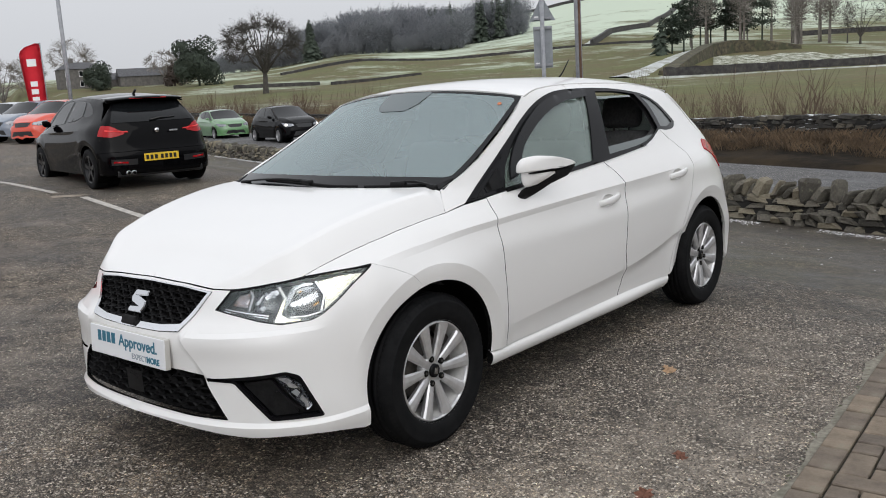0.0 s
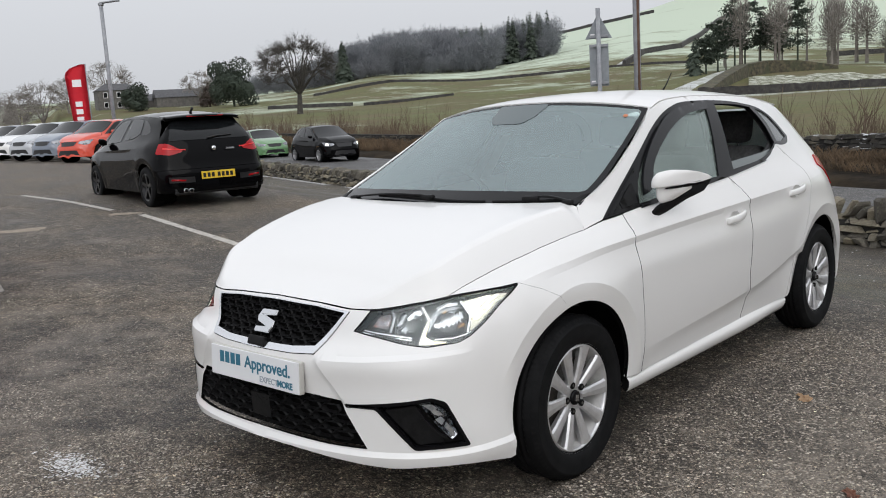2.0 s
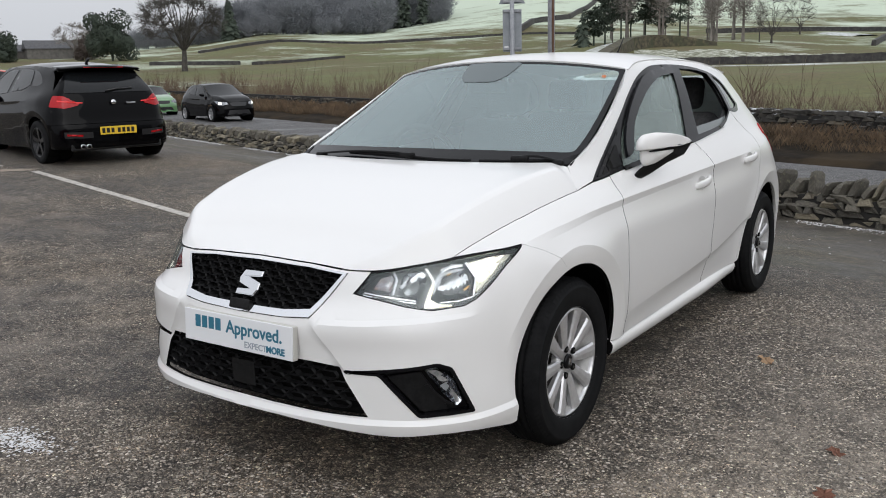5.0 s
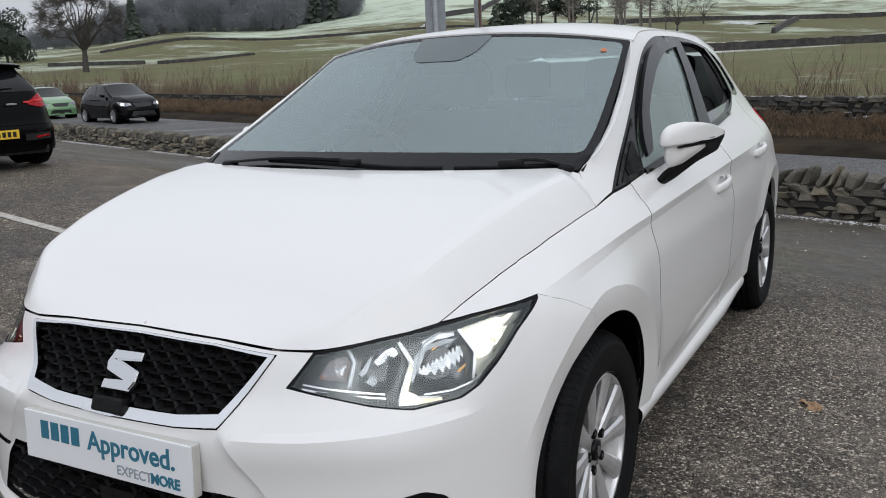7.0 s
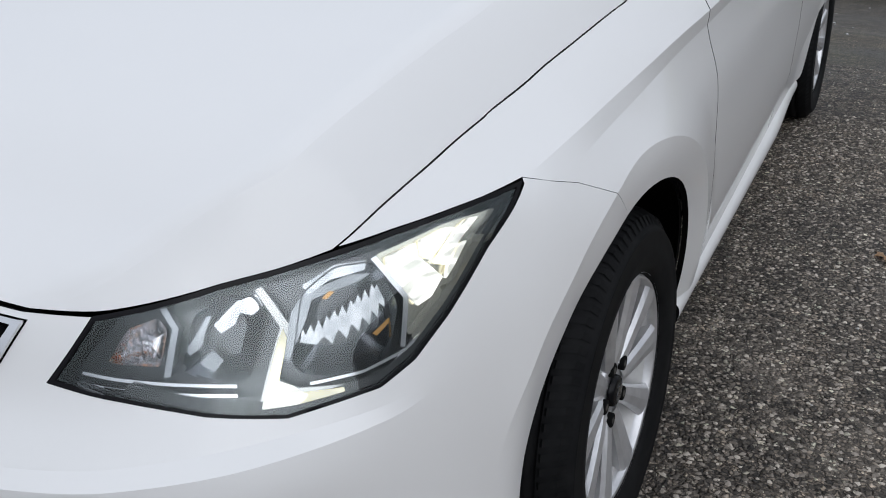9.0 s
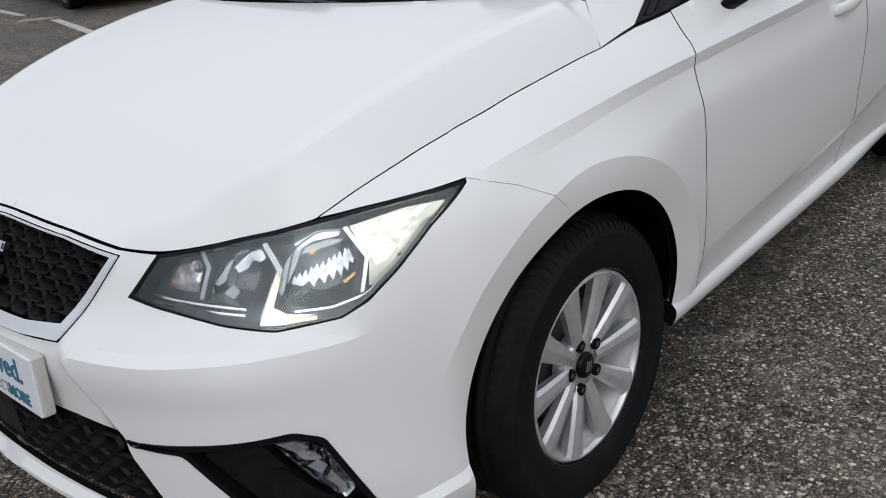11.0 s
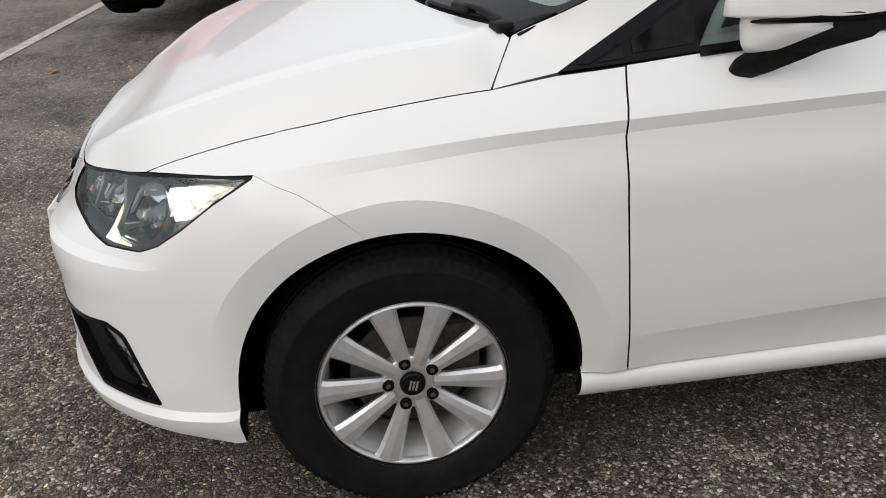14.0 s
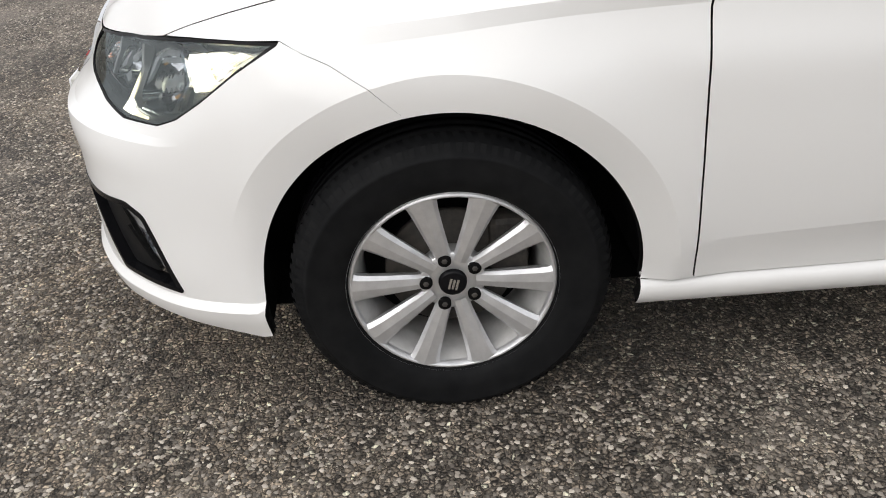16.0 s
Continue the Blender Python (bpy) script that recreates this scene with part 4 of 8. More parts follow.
patch("window_frame", [DLO, FG, RG, QG], surf, 0.03, GLOSSBLK, car, "gloss black window surround", flange=0.012, lift=0.002, mirror=True)
patch("front_window", [inset(FG, -0.004)], surf, 0.05, SIDEGLASS, car, flange=0.0, lift=-0.006, mirror=True)
patch("quarter_window", [inset(QG, -0.004)], surf, 0.05, mat("dark_quarter_glass", (0.10, 0.11, 0.11), 0.05), car, flange=0.0, lift=-0.004, mirror=True)
patch("rear_window", [[(1.53, 1.018), (1.95, 1.048), (2.07, 1.074), (2.12, 1.092), (1.98, 1.080), (1.545, 1.062)]], surf, 0.05, mat("edge_of_side_glass", (0.13, 0.15, 0.15), 0.06), car, "window wound nearly all the way down", flange=0.0, lift=-0.010)
DEFL = mat("smoked_acrylic", (0.012, 0.0125, 0.014), 0.12, spec=0.2)
patch("wind_deflector", [soften([(0.645, 0.985), (0.685, 1.055), (0.785, 1.150), (0.945, 1.246), (1.10, 1.310), (1.30, 1.342), (1.54, 1.350), (1.53, 1.318), (1.30, 1.304), (1.12, 1.262), (0.97, 1.202), (0.815, 1.112), (0.708, 1.00)])], surf, 0.03, DEFL, car, "smoked wind deflector", flange=0.012, lift=0.016, mirror=True)
# bars and joints of the black triangle ahead of the front window
patch("triangle_bar", [[(0.365, 0.938), (0.445, 0.981), (0.585, 1.061), (0.66, 1.103), (0.655, 1.092), (0.59, 1.050), (0.455, 0.972), (0.385, 0.938)]], surf, 0.02, GLOSSBLK, car, "gloss black bar along the pillar", flange=0.004, lift=0.006, mirror=True)
patch("triangle_panel", [[(0.470, 0.952), (0.470, 0.973), (0.592, 1.041), (0.604, 1.040), (0.590, 0.963)]], surf, 0.03, BLACKPL, car, "black plastic corner panel", flange=0.004, lift=0.005, mirror=True)
patch("triangle_panel", [[(0.400, 0.940), (0.452, 0.966), (0.452, 0.945)]], surf, 0.03, BLACKPL, car, "black plastic corner panel", flange=0.004, lift=0.005, mirror=True)
# dark lining inside the window openings, and the other side's closed rear window
LINER = mat("dark_pillar_lining", (0.03, 0.03, 0.032), 0.8)
inner = lambda s, z: surf(s, z) - np.stack([0.030 + 0 * s, 0 * s, 0 * s], 1)
patch("pillar_lining", [inset(DLO, -0.02), inset(FG, 0.012), inset(RG, 0.006), inset(QG, 0.010)], inner, 0.06, LINER, car, "dark lining behind the windows", flange=0.0, mirror=True)
patch("rear_window", [inset(RG, -0.004)], lambda s, z: surf(s, z) * np.array([-1, 1, 1]), 0.06, SIDEGLASS, car, flange=0.0, flip=True)
patch("underbody", [[(-1, 0), (1, 0), (1, 1), (-1, 1)]], lambda w, v: np.stack([w * 0.70, -0.52 + v * 3.4, 0.20 + 0 * v], 1), 0.3, DARK, car, flange=0.0)


def wheel_well(cy):
    """The black liner over a wheel, open below."""
    for sx in (1, -1):
        verts, faces = [], []
        n = 40
        for k in range(n + 1):
            w = radians(-3 + 197 * k / n)
            for r, x in ((0.362, 0.858), (0.372, 0.845), (0.372, 0.56), (0.0, 0.56)):
                y, z = cy + r * math.cos(w), ARCH_Z + r * math.sin(w)
                lim = float(surf(np.array([y]), np.array([max(z, 0.24)]))[0, 0]) - 0.016
                verts.append((sx * min(x, lim), y, z))
        for k in range(n):
            faces += [(k * 4 + i, k * 4 + i + 1, k * 4 + 5 + i, k * 4 + 4 + i) for i in range(3)]
        from_data("wheel_well", verts, faces, DARK, car, "black wheel arch liner")


wheel_well(0.0)
wheel_well(2.564)

# ---- wheels ----
ALLOY = mottled("silver_alloy", (0.58, 0.58, 0.59), (0.68, 0.68, 0.69), 30, 0.34)
nodes_of(ALLOY)[2].inputs["Metallic"].default_value = 0.65
BRAKE = mottled("dusty_brake_parts", (0.03, 0.028, 0.027), (0.08, 0.07, 0.06), 30, 0.7)

WELL = mottled("dusty_rim_well", (0.52, 0.515, 0.505), (0.66, 0.65, 0.64), 20, 0.45)
nodes_of(WELL)[2].inputs["Metallic"].default_value = 0.2


def tyre_mesh(parent, R=0.309, rim=0.2035, width=0.185, seg=72):
    """A tyre with rounded shoulders, a raised bead line and tread blocks."""
    h = width / 2
    prof = [(rim - 0.006, h - 0.022), (rim + 0.004, h - 0.006), (rim + 0.018, h + 0.001), (rim + 0.045, h + 0.006), (rim + 0.070, h + 0.003), (rim + 0.074, h + 0.0045), (rim + 0.078, h + 0.001), (R - 0.022, h - 0.006), (R - 0.012, h - 0.013), (R - 0.004, h - 0.024), (R, h - 0.042)]
    groove = []
    for c in (0.045, 0.015, -0.015, -0.045):
        groove += [(R, c + 0.005), (R - 0.007, c + 0.004), (R - 0.007, c - 0.004), (R, c - 0.005)]
    prof = prof + groove + [(r, -x) for r, x in prof[::-1]]
    t = lathe("tyre", prof, RUBBER, parent, "black rubber tyre", seg=seg)
    verts, faces = [], []
    for k in range(88):
        w = 2 * math.pi * k / 88
        for sx in (1, -1):
            a, b = w - 0.021, w + 0.017
            base = len(verts)
            for ang in (a, b):
                for r, x in ((R - 0.0235, h - 0.0035), (R - 0.0085, h - 0.0125), (R + 0.0025, h - 0.036), (R - 0.004, h - 0.045)):
                    verts.append((x * sx, r * math.cos(ang + (0.02 if x < h - 0.02 else 0)), r * math.sin(ang + (0.02 if x < h - 0.02 else 0))))
            faces += [(base + i, base + i + 1, base + 5 + i, base + 4 + i) for i in range(3)]
    from_data("tread", verts, faces, RUBBER, t, "", False)["kind"] = "stuff"
    return t


def alloy_rim(parent):
    """A ten-spoke alloy with the outside towards +x."""
    lathe("rim_barrel", [(0.2045, 0.083), (0.2085, 0.080), (0.2085, 0.074), (0.199, 0.076), (0.1965, 0.083), (0.1925, 0.080), (0.190, 0.066)], ALLOY, parent, seg=72)
    lathe("rim_well", [(0.190, 0.066), (0.184, 0.045), (0.176, 0.02), (0.172, -0.07), (0.204, -0.08)], WELL, parent, seg=72)
    # spokes as pairs round five bolts
    for k in range(10):
        w = radians(36 * k - 2)
        pts = []
        prof = [(0.045, 0.016, 0.066, 0.046), (0.075, 0.0175, 0.071, 0.046), (0.12, 0.0215, 0.076, 0.048), (0.16, 0.0255, 0.080, 0.050), (0.182, 0.0290, 0.082, 0.052), (0.1925, 0.033, 0.0825, 0.056), (0.1965, 0.036, 0.082, 0.060)]
        verts, faces = [], []
        for r, hw, top, low in prof:
            for x, t in ((low, -hw * 0.75), (top - 0.010, -hw), (top - 0.003, -hw * 0.72), (top, 0.0), (top - 0.003, hw * 0.72), (top - 0.010, hw), (low, hw * 0.75)):
                c, s = math.cos(w), math.sin(w)
                verts.append((x, r * c - t * s, r * s + t * c))
        n = 7
        for i in range(len(prof) - 1):
            for j in range(n - 1):
                faces.append((i * n + j, i * n + j + 1, (i + 1) * n + j + 1, (i + 1) * n + j))
        ob = from_data("spoke", verts, faces, ALLOY, parent, "", False)
    lathe("hub", [(0.0, 0.058), (0.034, 0.060), (0.060, 0.062), (0.064, 0.058), (0.066, 0.030)], ALLOY, parent, seg=48)
    for k in range(5):
        w = radians(72 * k + 34)
        m = Matrix.Translation((0, 0.052 * math.cos(w), 0.052 * math.sin(w)))
        # no recess is cut: a raised black disc paints the hole's shade
        lathe("bolt_hole_disc", [(0.0, 0.0700), (0.0118, 0.0700), (0.0128, 0.0690), (0.0130, 0.055)], DARK, parent, "black disc standing in for a shaded bolt hole", m=m, seg=20)
        lathe("wheel_bolt", [(0.0, 0.0708), (0.0055, 0.0708), (0.0065, 0.0695)], BRAKE, parent, m=m, seg=6)
    lathe("centre_cap", [(0.0, 0.0735), (0.023, 0.0725), (0.0265, 0.071), (0.028, 0.062)], GLOSSBLK, parent, "black centre cap", seg=40)
    bm = bmesh.new()
    for dy, dz, w, h in ((-0.006, 0, 0.0045, 0.024), (0.001, 0, 0.0045, 0.022), (0.008, 0, 0.0045, 0.024)):
        box_bm((0.002, w, h), (0.074, dy, dz), bm=bm, m=Matrix.Rotation(radians(-14), 4, "X"))
    part("cap_emblem", bm, CHROME, parent)
    lathe("brake_disc", [(0.0, 0.0), (0.128, 0.0), (0.130, -0.012), (0.0, -0.012)], BRAKE, parent, seg=40, m=Matrix.Translation((0.012, 0, 0)))
    box = box_bm((0.05, 0.08, 0.16), (0.0, 0.115, 0.03), 0.015)
    part("brake_caliper", box, BRAKE, parent)
    lathe("wheel_back", [(0.0, -0.05), (0.172, -0.05)], DARK, parent, seg=40)


wheel = empty("wheel", pose(0.757, 0, 0.305))
wheel.parent = car
tyre_mesh(wheel)
alloy_rim(wheel)
for x, y, turn, spin in ((0.752, 2.564, 0, 21), (-0.757, 0, 180, 0), (-0.752, 2.564, 180, 50)):
    o = copy_thing(wheel, pose(x, y, 0.305, 0, 0, turn) @ pose(0, 0, 0, spin, 0, 0))
    o.parent = car

# ---- headlights ----
CLEAR = glass("clear_lens", (0.97, 0.98, 0.98), 1.68)
LAMPBLK = mat("grey_lamp_bezel", (0.120, 0.124, 0.130), 0.20, 0.45)
SMOKED = mat("smoked_reflector", (0.50, 0.51, 0.53), 0.10, 1.0)


def lit(name, color, low, high, scale, stretch):
    """A lit lens whose optic pattern breaks up its glow."""
    m = emitter(name, color, high)
    n, l, b = nodes_of(m)
    tc = n.new("ShaderNodeTexCoord")
    mp = n.new("ShaderNodeMapping")
    mp.inputs["Scale"].default_value = stretch
    v = n.new("ShaderNodeTexNoise")
    v.inputs["Scale"].default_value, v.inputs["Detail"].default_value = scale, 3
    l.new(tc.outputs["Object"], mp.inputs["Vector"])
    l.new(mp.outputs[0], v.inputs["Vector"])
    mr = n.new("ShaderNodeMapRange")
    mr.inputs["From Min"].default_value, mr.inputs["From Max"].default_value = 0.40, 0.56
    mr.inputs["To Min"].default_value, mr.inputs["To Max"].default_value = low, high
    l.new(v.outputs["Fac"], mr.inputs["Value"])
    l.new(mr.outputs[0], b.inputs["Emission Strength"])
    return m


DRL = lit("daytime_light", (1.0, 0.96, 0.86), 0.20, 1.25, 42, (1.0, 0.5, 2.6))
DRL_SOFT = lit("daytime_light_glow", (1.0, 0.92, 0.66), 0.25, 0.9, 22, (1.0, 1.0, 0.7))
AMBER = mottled("amber_tinted_reflector", (0.72, 0.72, 0.74), (0.70, 0.36, 0.18), 40, 0.14, lo=0.50, hi=0.64)
nodes_of(AMBER)[2].inputs["Metallic"].default_value = 1.0
LAMP = [(-0.952, 0.668), (-0.893, 0.7325), (-0.76, 0.7445), (-0.64, 0.7550), (-0.547, 0.7665), (-0.473, 0.7737), (-0.394, 0.7785), (-0.348, 0.7805), (-0.285, 0.783)] + LAMP_LOW[1:-1]


def deep(d, lift_z=0.0):
    """The skin pushed back into the lamp."""
    def f(s, z):
        p = surf(s, z)
        e = 1e-3
        ps, pz = surf(s + e, z), surf(s, z + e)
        n = np.cross(ps - p, pz - p)
        n /= np.linalg.norm(n, axis=1)[:, None]
        return p - n * d
    return f


def lamp_patch(name, loop, depth, material, parent, label="", flange=0.0, step=0.02):
    return patch(name, [loop], deep(depth), step, material, parent, label, flange=flange, mirror=True)


def bowl(name, loop, d0, d1, material, parent, label="", ribs=0.0, pitch=0.012, k=12, n=72, slant=0.0):
    """A reflector that sinks from an outline to its back, stepped into upright facets where ribs is not nought."""
    lp = dense(loop, 0.004)
    lp = lp[np.linspace(0, len(lp) - 1, n).astype(int)]
    c = lp.mean(0)
    verts, faces = [], []
    for i in range(k + 1):
        t = i / k
        q = c + (lp - c) * (1 - 0.94 * t)
        d = d0 + (d1 - d0) * (1 - (1 - t) ** 2)
        saw = ((q[:, 0] + slant * q[:, 1]) / pitch) % 1.0
        dd = d + ribs * saw * (0.15 < t) * (t < 0.95)
        base = deep(0.0)(q[:, 0], q[:, 1])
        nrm = deep(1.0)(q[:, 0], q[:, 1]) - base
        verts += [tuple(p + m * e) for p, m, e in zip(base, nrm, np.broadcast_to(dd, len(q)))]
    for i in range(k):
        for j in range(n):
            q = (j + 1) % n
            faces.append((i * n + j, i * n + q, (i + 1) * n + q, (i + 1) * n + j))
    faces.append(tuple(range(k * n, k * n + n)))
    o = from_data(name, verts, [f[::-1] for f in faces], material, parent, label, ribs == 0)
    from_data(name, [(-v[0], v[1], v[2]) for v in verts], faces, material, parent, label, ribs == 0)
    return o


lamp_patch("headlight_housing", inset(LAMP[:9] + [(-0.373, 0.700), (-0.444, 0.648), (-0.496, 0.626), (-0.545, 0.614), (-0.66, 0.610), (-0.76, 0.624), (-0.86, 0.645)], -0.008), 0.062, LAMPBLK, car, "dark grey headlight housing")
patch("headlight_seal", [inset(LAMP, -0.0015), inset(LAMP, 0.0032)], deep(0.0012), 0.02, GLOSSBLK, car, "black seal round the lens", flange=0.012, mirror=True)
patch("lamp_rim", [[(s, z + 0.004) for s, z in LAMP_LOW[1:-1]] + [(s + 0.006, z + 0.014) for s, z in LAMP_LOW[1:-1][::-1]]], deep(0.010), 0.012, mat("dark_lamp_rim", (0.045, 0.047, 0.05), 0.2), car, "dark rim along the lens foot", flange=0.02, mirror=True)
# shelf below the reflectors, with two bright lines along it
lamp_patch("lower_bezel", [(-0.940, 0.664), (-0.80, 0.649), (-0.70, 0.640), (-0.60, 0.632), (-0.50, 0.643), (-0.44, 0.668), (-0.415, 0.664), (-0.46, 0.645), (-0.545, 0.628), (-0.66, 0.623), (-0.76, 0.636), (-0.86, 0.656)], 0.016, LAMPBLK, car, "grey shelf below the reflectors", 0.03, 0.012)
for dz in (0.0, 0.008):
    lamp_patch("bezel_line", [(-0.925, 0.6655 + dz), (-0.80, 0.6505 + dz), (-0.715, 0.6415 + dz), (-0.715, 0.6445 + dz), (-0.80, 0.6535 + dz), (-0.922, 0.6685 + dz)], 0.013 + dz, CHROME, car, "thin bright bezel line", 0.003, 0.02)
lamp_patch("bezel_line", [(-0.625, 0.640), (-0.56, 0.640), (-0.50, 0.650), (-0.452, 0.672), (-0.455, 0.674), (-0.502, 0.653), (-0.56, 0.643), (-0.625, 0.643)], 0.014, CHROME, car, "thin bright bezel line", 0.003, 0.012)
# indicator, main beam, dipped beam; reflections and amber glints are laid in as coloured pieces
BRIGHT = mottled("bright_reflection", (0.80, 0.81, 0.83), (0.36, 0.38, 0.40), 45, 0.14)
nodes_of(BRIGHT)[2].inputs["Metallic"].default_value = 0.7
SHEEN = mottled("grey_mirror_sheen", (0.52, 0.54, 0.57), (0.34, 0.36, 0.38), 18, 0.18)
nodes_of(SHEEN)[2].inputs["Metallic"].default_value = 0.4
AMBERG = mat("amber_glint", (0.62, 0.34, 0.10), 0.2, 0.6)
bowl("indicator_bowl", round_loop([(-0.885, 0.686), (-0.854, 0.722), (-0.815, 0.730), (-0.803, 0.716), (-0.815, 0.678)], 0.006), 0.022, 0.046, AMBER, car, "clear indicator bowl with amber streaks", 0.006, 0.007)
lamp_patch("indicator_wall", [(-0.812, 0.668), (-0.796, 0.716), (-0.812, 0.738), (-0.803, 0.739), (-0.787, 0.716), (-0.803, 0.668)], 0.018, SHEEN, car, "", 0.03, 0.012)
bowl("main_beam_bowl", round_loop([(-0.790, 0.672), (-0.765, 0.728), (-0.700, 0.741), (-0.664, 0.738), (-0.660, 0.712), (-0.694, 0.655), (-0.752, 0.658)], 0.012), 0.020, 0.075, SMOKED, car, "smoked main beam bowl")
lamp_patch("mirror_facet", [(-0.735, 0.714), (-0.694, 0.734), (-0.665, 0.738), (-0.660, 0.726), (-0.675, 0.718), (-0.692, 0.722), (-0.702, 0.711), (-0.725, 0.704)], 0.026, BRIGHT, car, "bright curved reflection laid into the main beam bowl", 0.006, 0.01)
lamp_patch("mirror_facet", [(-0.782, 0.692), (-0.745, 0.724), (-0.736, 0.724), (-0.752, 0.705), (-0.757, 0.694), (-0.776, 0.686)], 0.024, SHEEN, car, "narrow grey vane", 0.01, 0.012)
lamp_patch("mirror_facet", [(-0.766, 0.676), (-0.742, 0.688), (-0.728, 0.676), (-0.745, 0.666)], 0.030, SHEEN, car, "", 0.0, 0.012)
bowl("dip_beam_bowl", round_loop([(-0.642, 0.664), (-0.608, 0.732), (-0.557, 0.755), (-0.505, 0.752), (-0.494, 0.700), (-0.526, 0.650), (-0.588, 0.642), (-0.632, 0.652)], 0.012), 0.016, 0.080, SMOKED, car, "smoked dipped beam bowl")
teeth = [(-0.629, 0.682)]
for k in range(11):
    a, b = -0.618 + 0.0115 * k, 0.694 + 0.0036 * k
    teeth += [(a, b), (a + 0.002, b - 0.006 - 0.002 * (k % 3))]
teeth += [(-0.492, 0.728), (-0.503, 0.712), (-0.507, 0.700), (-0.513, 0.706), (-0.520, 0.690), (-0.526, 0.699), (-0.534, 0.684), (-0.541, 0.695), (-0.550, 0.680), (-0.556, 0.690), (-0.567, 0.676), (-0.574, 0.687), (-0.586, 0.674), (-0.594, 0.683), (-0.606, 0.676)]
lamp_patch("mirror_facet", teeth, 0.032, BRIGHT, car, "saw-toothed facets painted bright with their reflections", 0.006, 0.01)
lamp_patch("mirror_facet", [(-0.604, 0.740), (-0.557, 0.756), (-0.515, 0.754), (-0.520, 0.744), (-0.567, 0.741), (-0.598, 0.730)], 0.020, BRIGHT, car, "sheen over the dipped beam, laid in as a bright piece", 0.006, 0.01)
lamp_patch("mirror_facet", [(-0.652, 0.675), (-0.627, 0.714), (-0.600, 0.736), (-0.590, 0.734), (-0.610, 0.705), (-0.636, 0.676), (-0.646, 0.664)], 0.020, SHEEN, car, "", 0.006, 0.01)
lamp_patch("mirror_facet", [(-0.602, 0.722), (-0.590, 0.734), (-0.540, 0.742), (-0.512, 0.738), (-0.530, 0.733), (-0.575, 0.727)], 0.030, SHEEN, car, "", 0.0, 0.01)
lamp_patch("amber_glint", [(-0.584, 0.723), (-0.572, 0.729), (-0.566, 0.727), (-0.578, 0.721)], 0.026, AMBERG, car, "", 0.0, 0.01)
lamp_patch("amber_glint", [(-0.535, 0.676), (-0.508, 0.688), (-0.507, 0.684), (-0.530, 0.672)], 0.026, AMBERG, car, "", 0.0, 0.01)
# light guide between the bowls, glowing at its foot; bright wedge at the outer end
guide = [(-0.690, 0.630), (-0.645, 0.702), (-0.664, 0.742), (-0.655, 0.744), (-0.633, 0.704), (-0.660, 0.650), (-0.640, 0.640), (-0.580, 0.634), (-0.580, 0.626), (-0.66, 0.622)]
lamp_patch("light_guide", guide, 0.012, mat("frosted_guide", (0.62, 0.62, 0.60), 0.22, 0.6), car, "silvery angular light guide", 0.02, 0.012)
lamp_patch("guide_glow", [(-0.684, 0.632), (-0.650, 0.690), (-0.642, 0.700), (-0.640, 0.690), (-0.664, 0.642), (-0.640, 0.636), (-0.588, 0.632), (-0.588, 0.628), (-0.650, 0.626)], 0.0095, DRL_SOFT, car, "warm glow along the light guide", 0.0, 0.012)
lamp_patch("guide_foot", round_loop([(-0.688, 0.628), (-0.668, 0.652), (-0.648, 0.644), (-0.630, 0.632), (-0.645, 0.626)], 0.004), 0.008, DRL, car, "bright foot of the light guide", 0.004, 0.012)
lamp_patch("guide_frame", [(-0.510, 0.754), (-0.486, 0.706), (-0.508, 0.656), (-0.502, 0.654), (-0.479, 0.706), (-0.502, 0.756)], 0.014, CHROME, car, "bright frame beside the dipped beam", 0.01, 0.012)
lamp_patch("daytime_chamber", round_loop([(-0.498, 0.758), (-0.478, 0.702), (-0.490, 0.660), (-0.450, 0.668), (-0.380, 0.722), (-0.318, 0.770), (-0.40, 0.770)], 0.006), 0.030, mat("olive_reflector", (0.55, 0.54, 0.46), 0.16, 0.9), car, "silvery daytime lamp chamber", 0.0, 0.012)
for strip_loop in ([(-0.470, 0.692), (-0.480, 0.712), (-0.492, 0.738), (-0.488, 0.752), (-0.448, 0.758), (-0.450, 0.742), (-0.440, 0.730), (-0.428, 0.714), (-0.450, 0.697)],
                   [(-0.436, 0.735), (-0.445, 0.743), (-0.440, 0.7595), (-0.400, 0.7645), (-0.390, 0.761)],
                   [(-0.432, 0.730), (-0.387, 0.759), (-0.366, 0.7670), (-0.354, 0.7655), (-0.392, 0.744), (-0.419, 0.725)],
                   [(-0.417, 0.722), (-0.391, 0.741), (-0.381, 0.742), (-0.411, 0.719), (-0.424, 0.711)]):
    lamp_patch("daytime_lamp", strip_loop, 0.018, DRL, car, "bright daytime running lamp", 0.008, 0.012)
lens = patch("headlight_lens", [inset(LAMP, 0.001)], surf, 0.03, CLEAR, car, "clear headlight lens", flange=0.0, mirror=True, lift=-0.003)

# ---- fog lamp corners ----
patch("fog_lamp_surround", [inset(fog_loop, -0.002)], deep(0.046), 0.03, BLACKPL, car, "black fog lamp recess", flange=0.0, mirror=True)
patch("fog_trim", [inset(fog_loop, 0.0), inset(fog_loop, 0.011)], deep(0.0), 0.02, GLOSSBLK, car, "gloss black trim line", flange=0.03, mirror=True, lift=0.002)
patch("fog_panel", [round_loop([(-0.825, 0.418), (-0.715, 0.432), (-0.625, 0.300), (-0.71, 0.296)], 0.01)], deep(0.018), 0.03, BLACKPL, car, flange=0.02, mirror=True)
fog_shape = [(-0.702, 0.436), (-0.658, 0.440), (-0.606, 0.400), (-0.576, 0.322), (-0.596, 0.304), (-0.640, 0.352)]
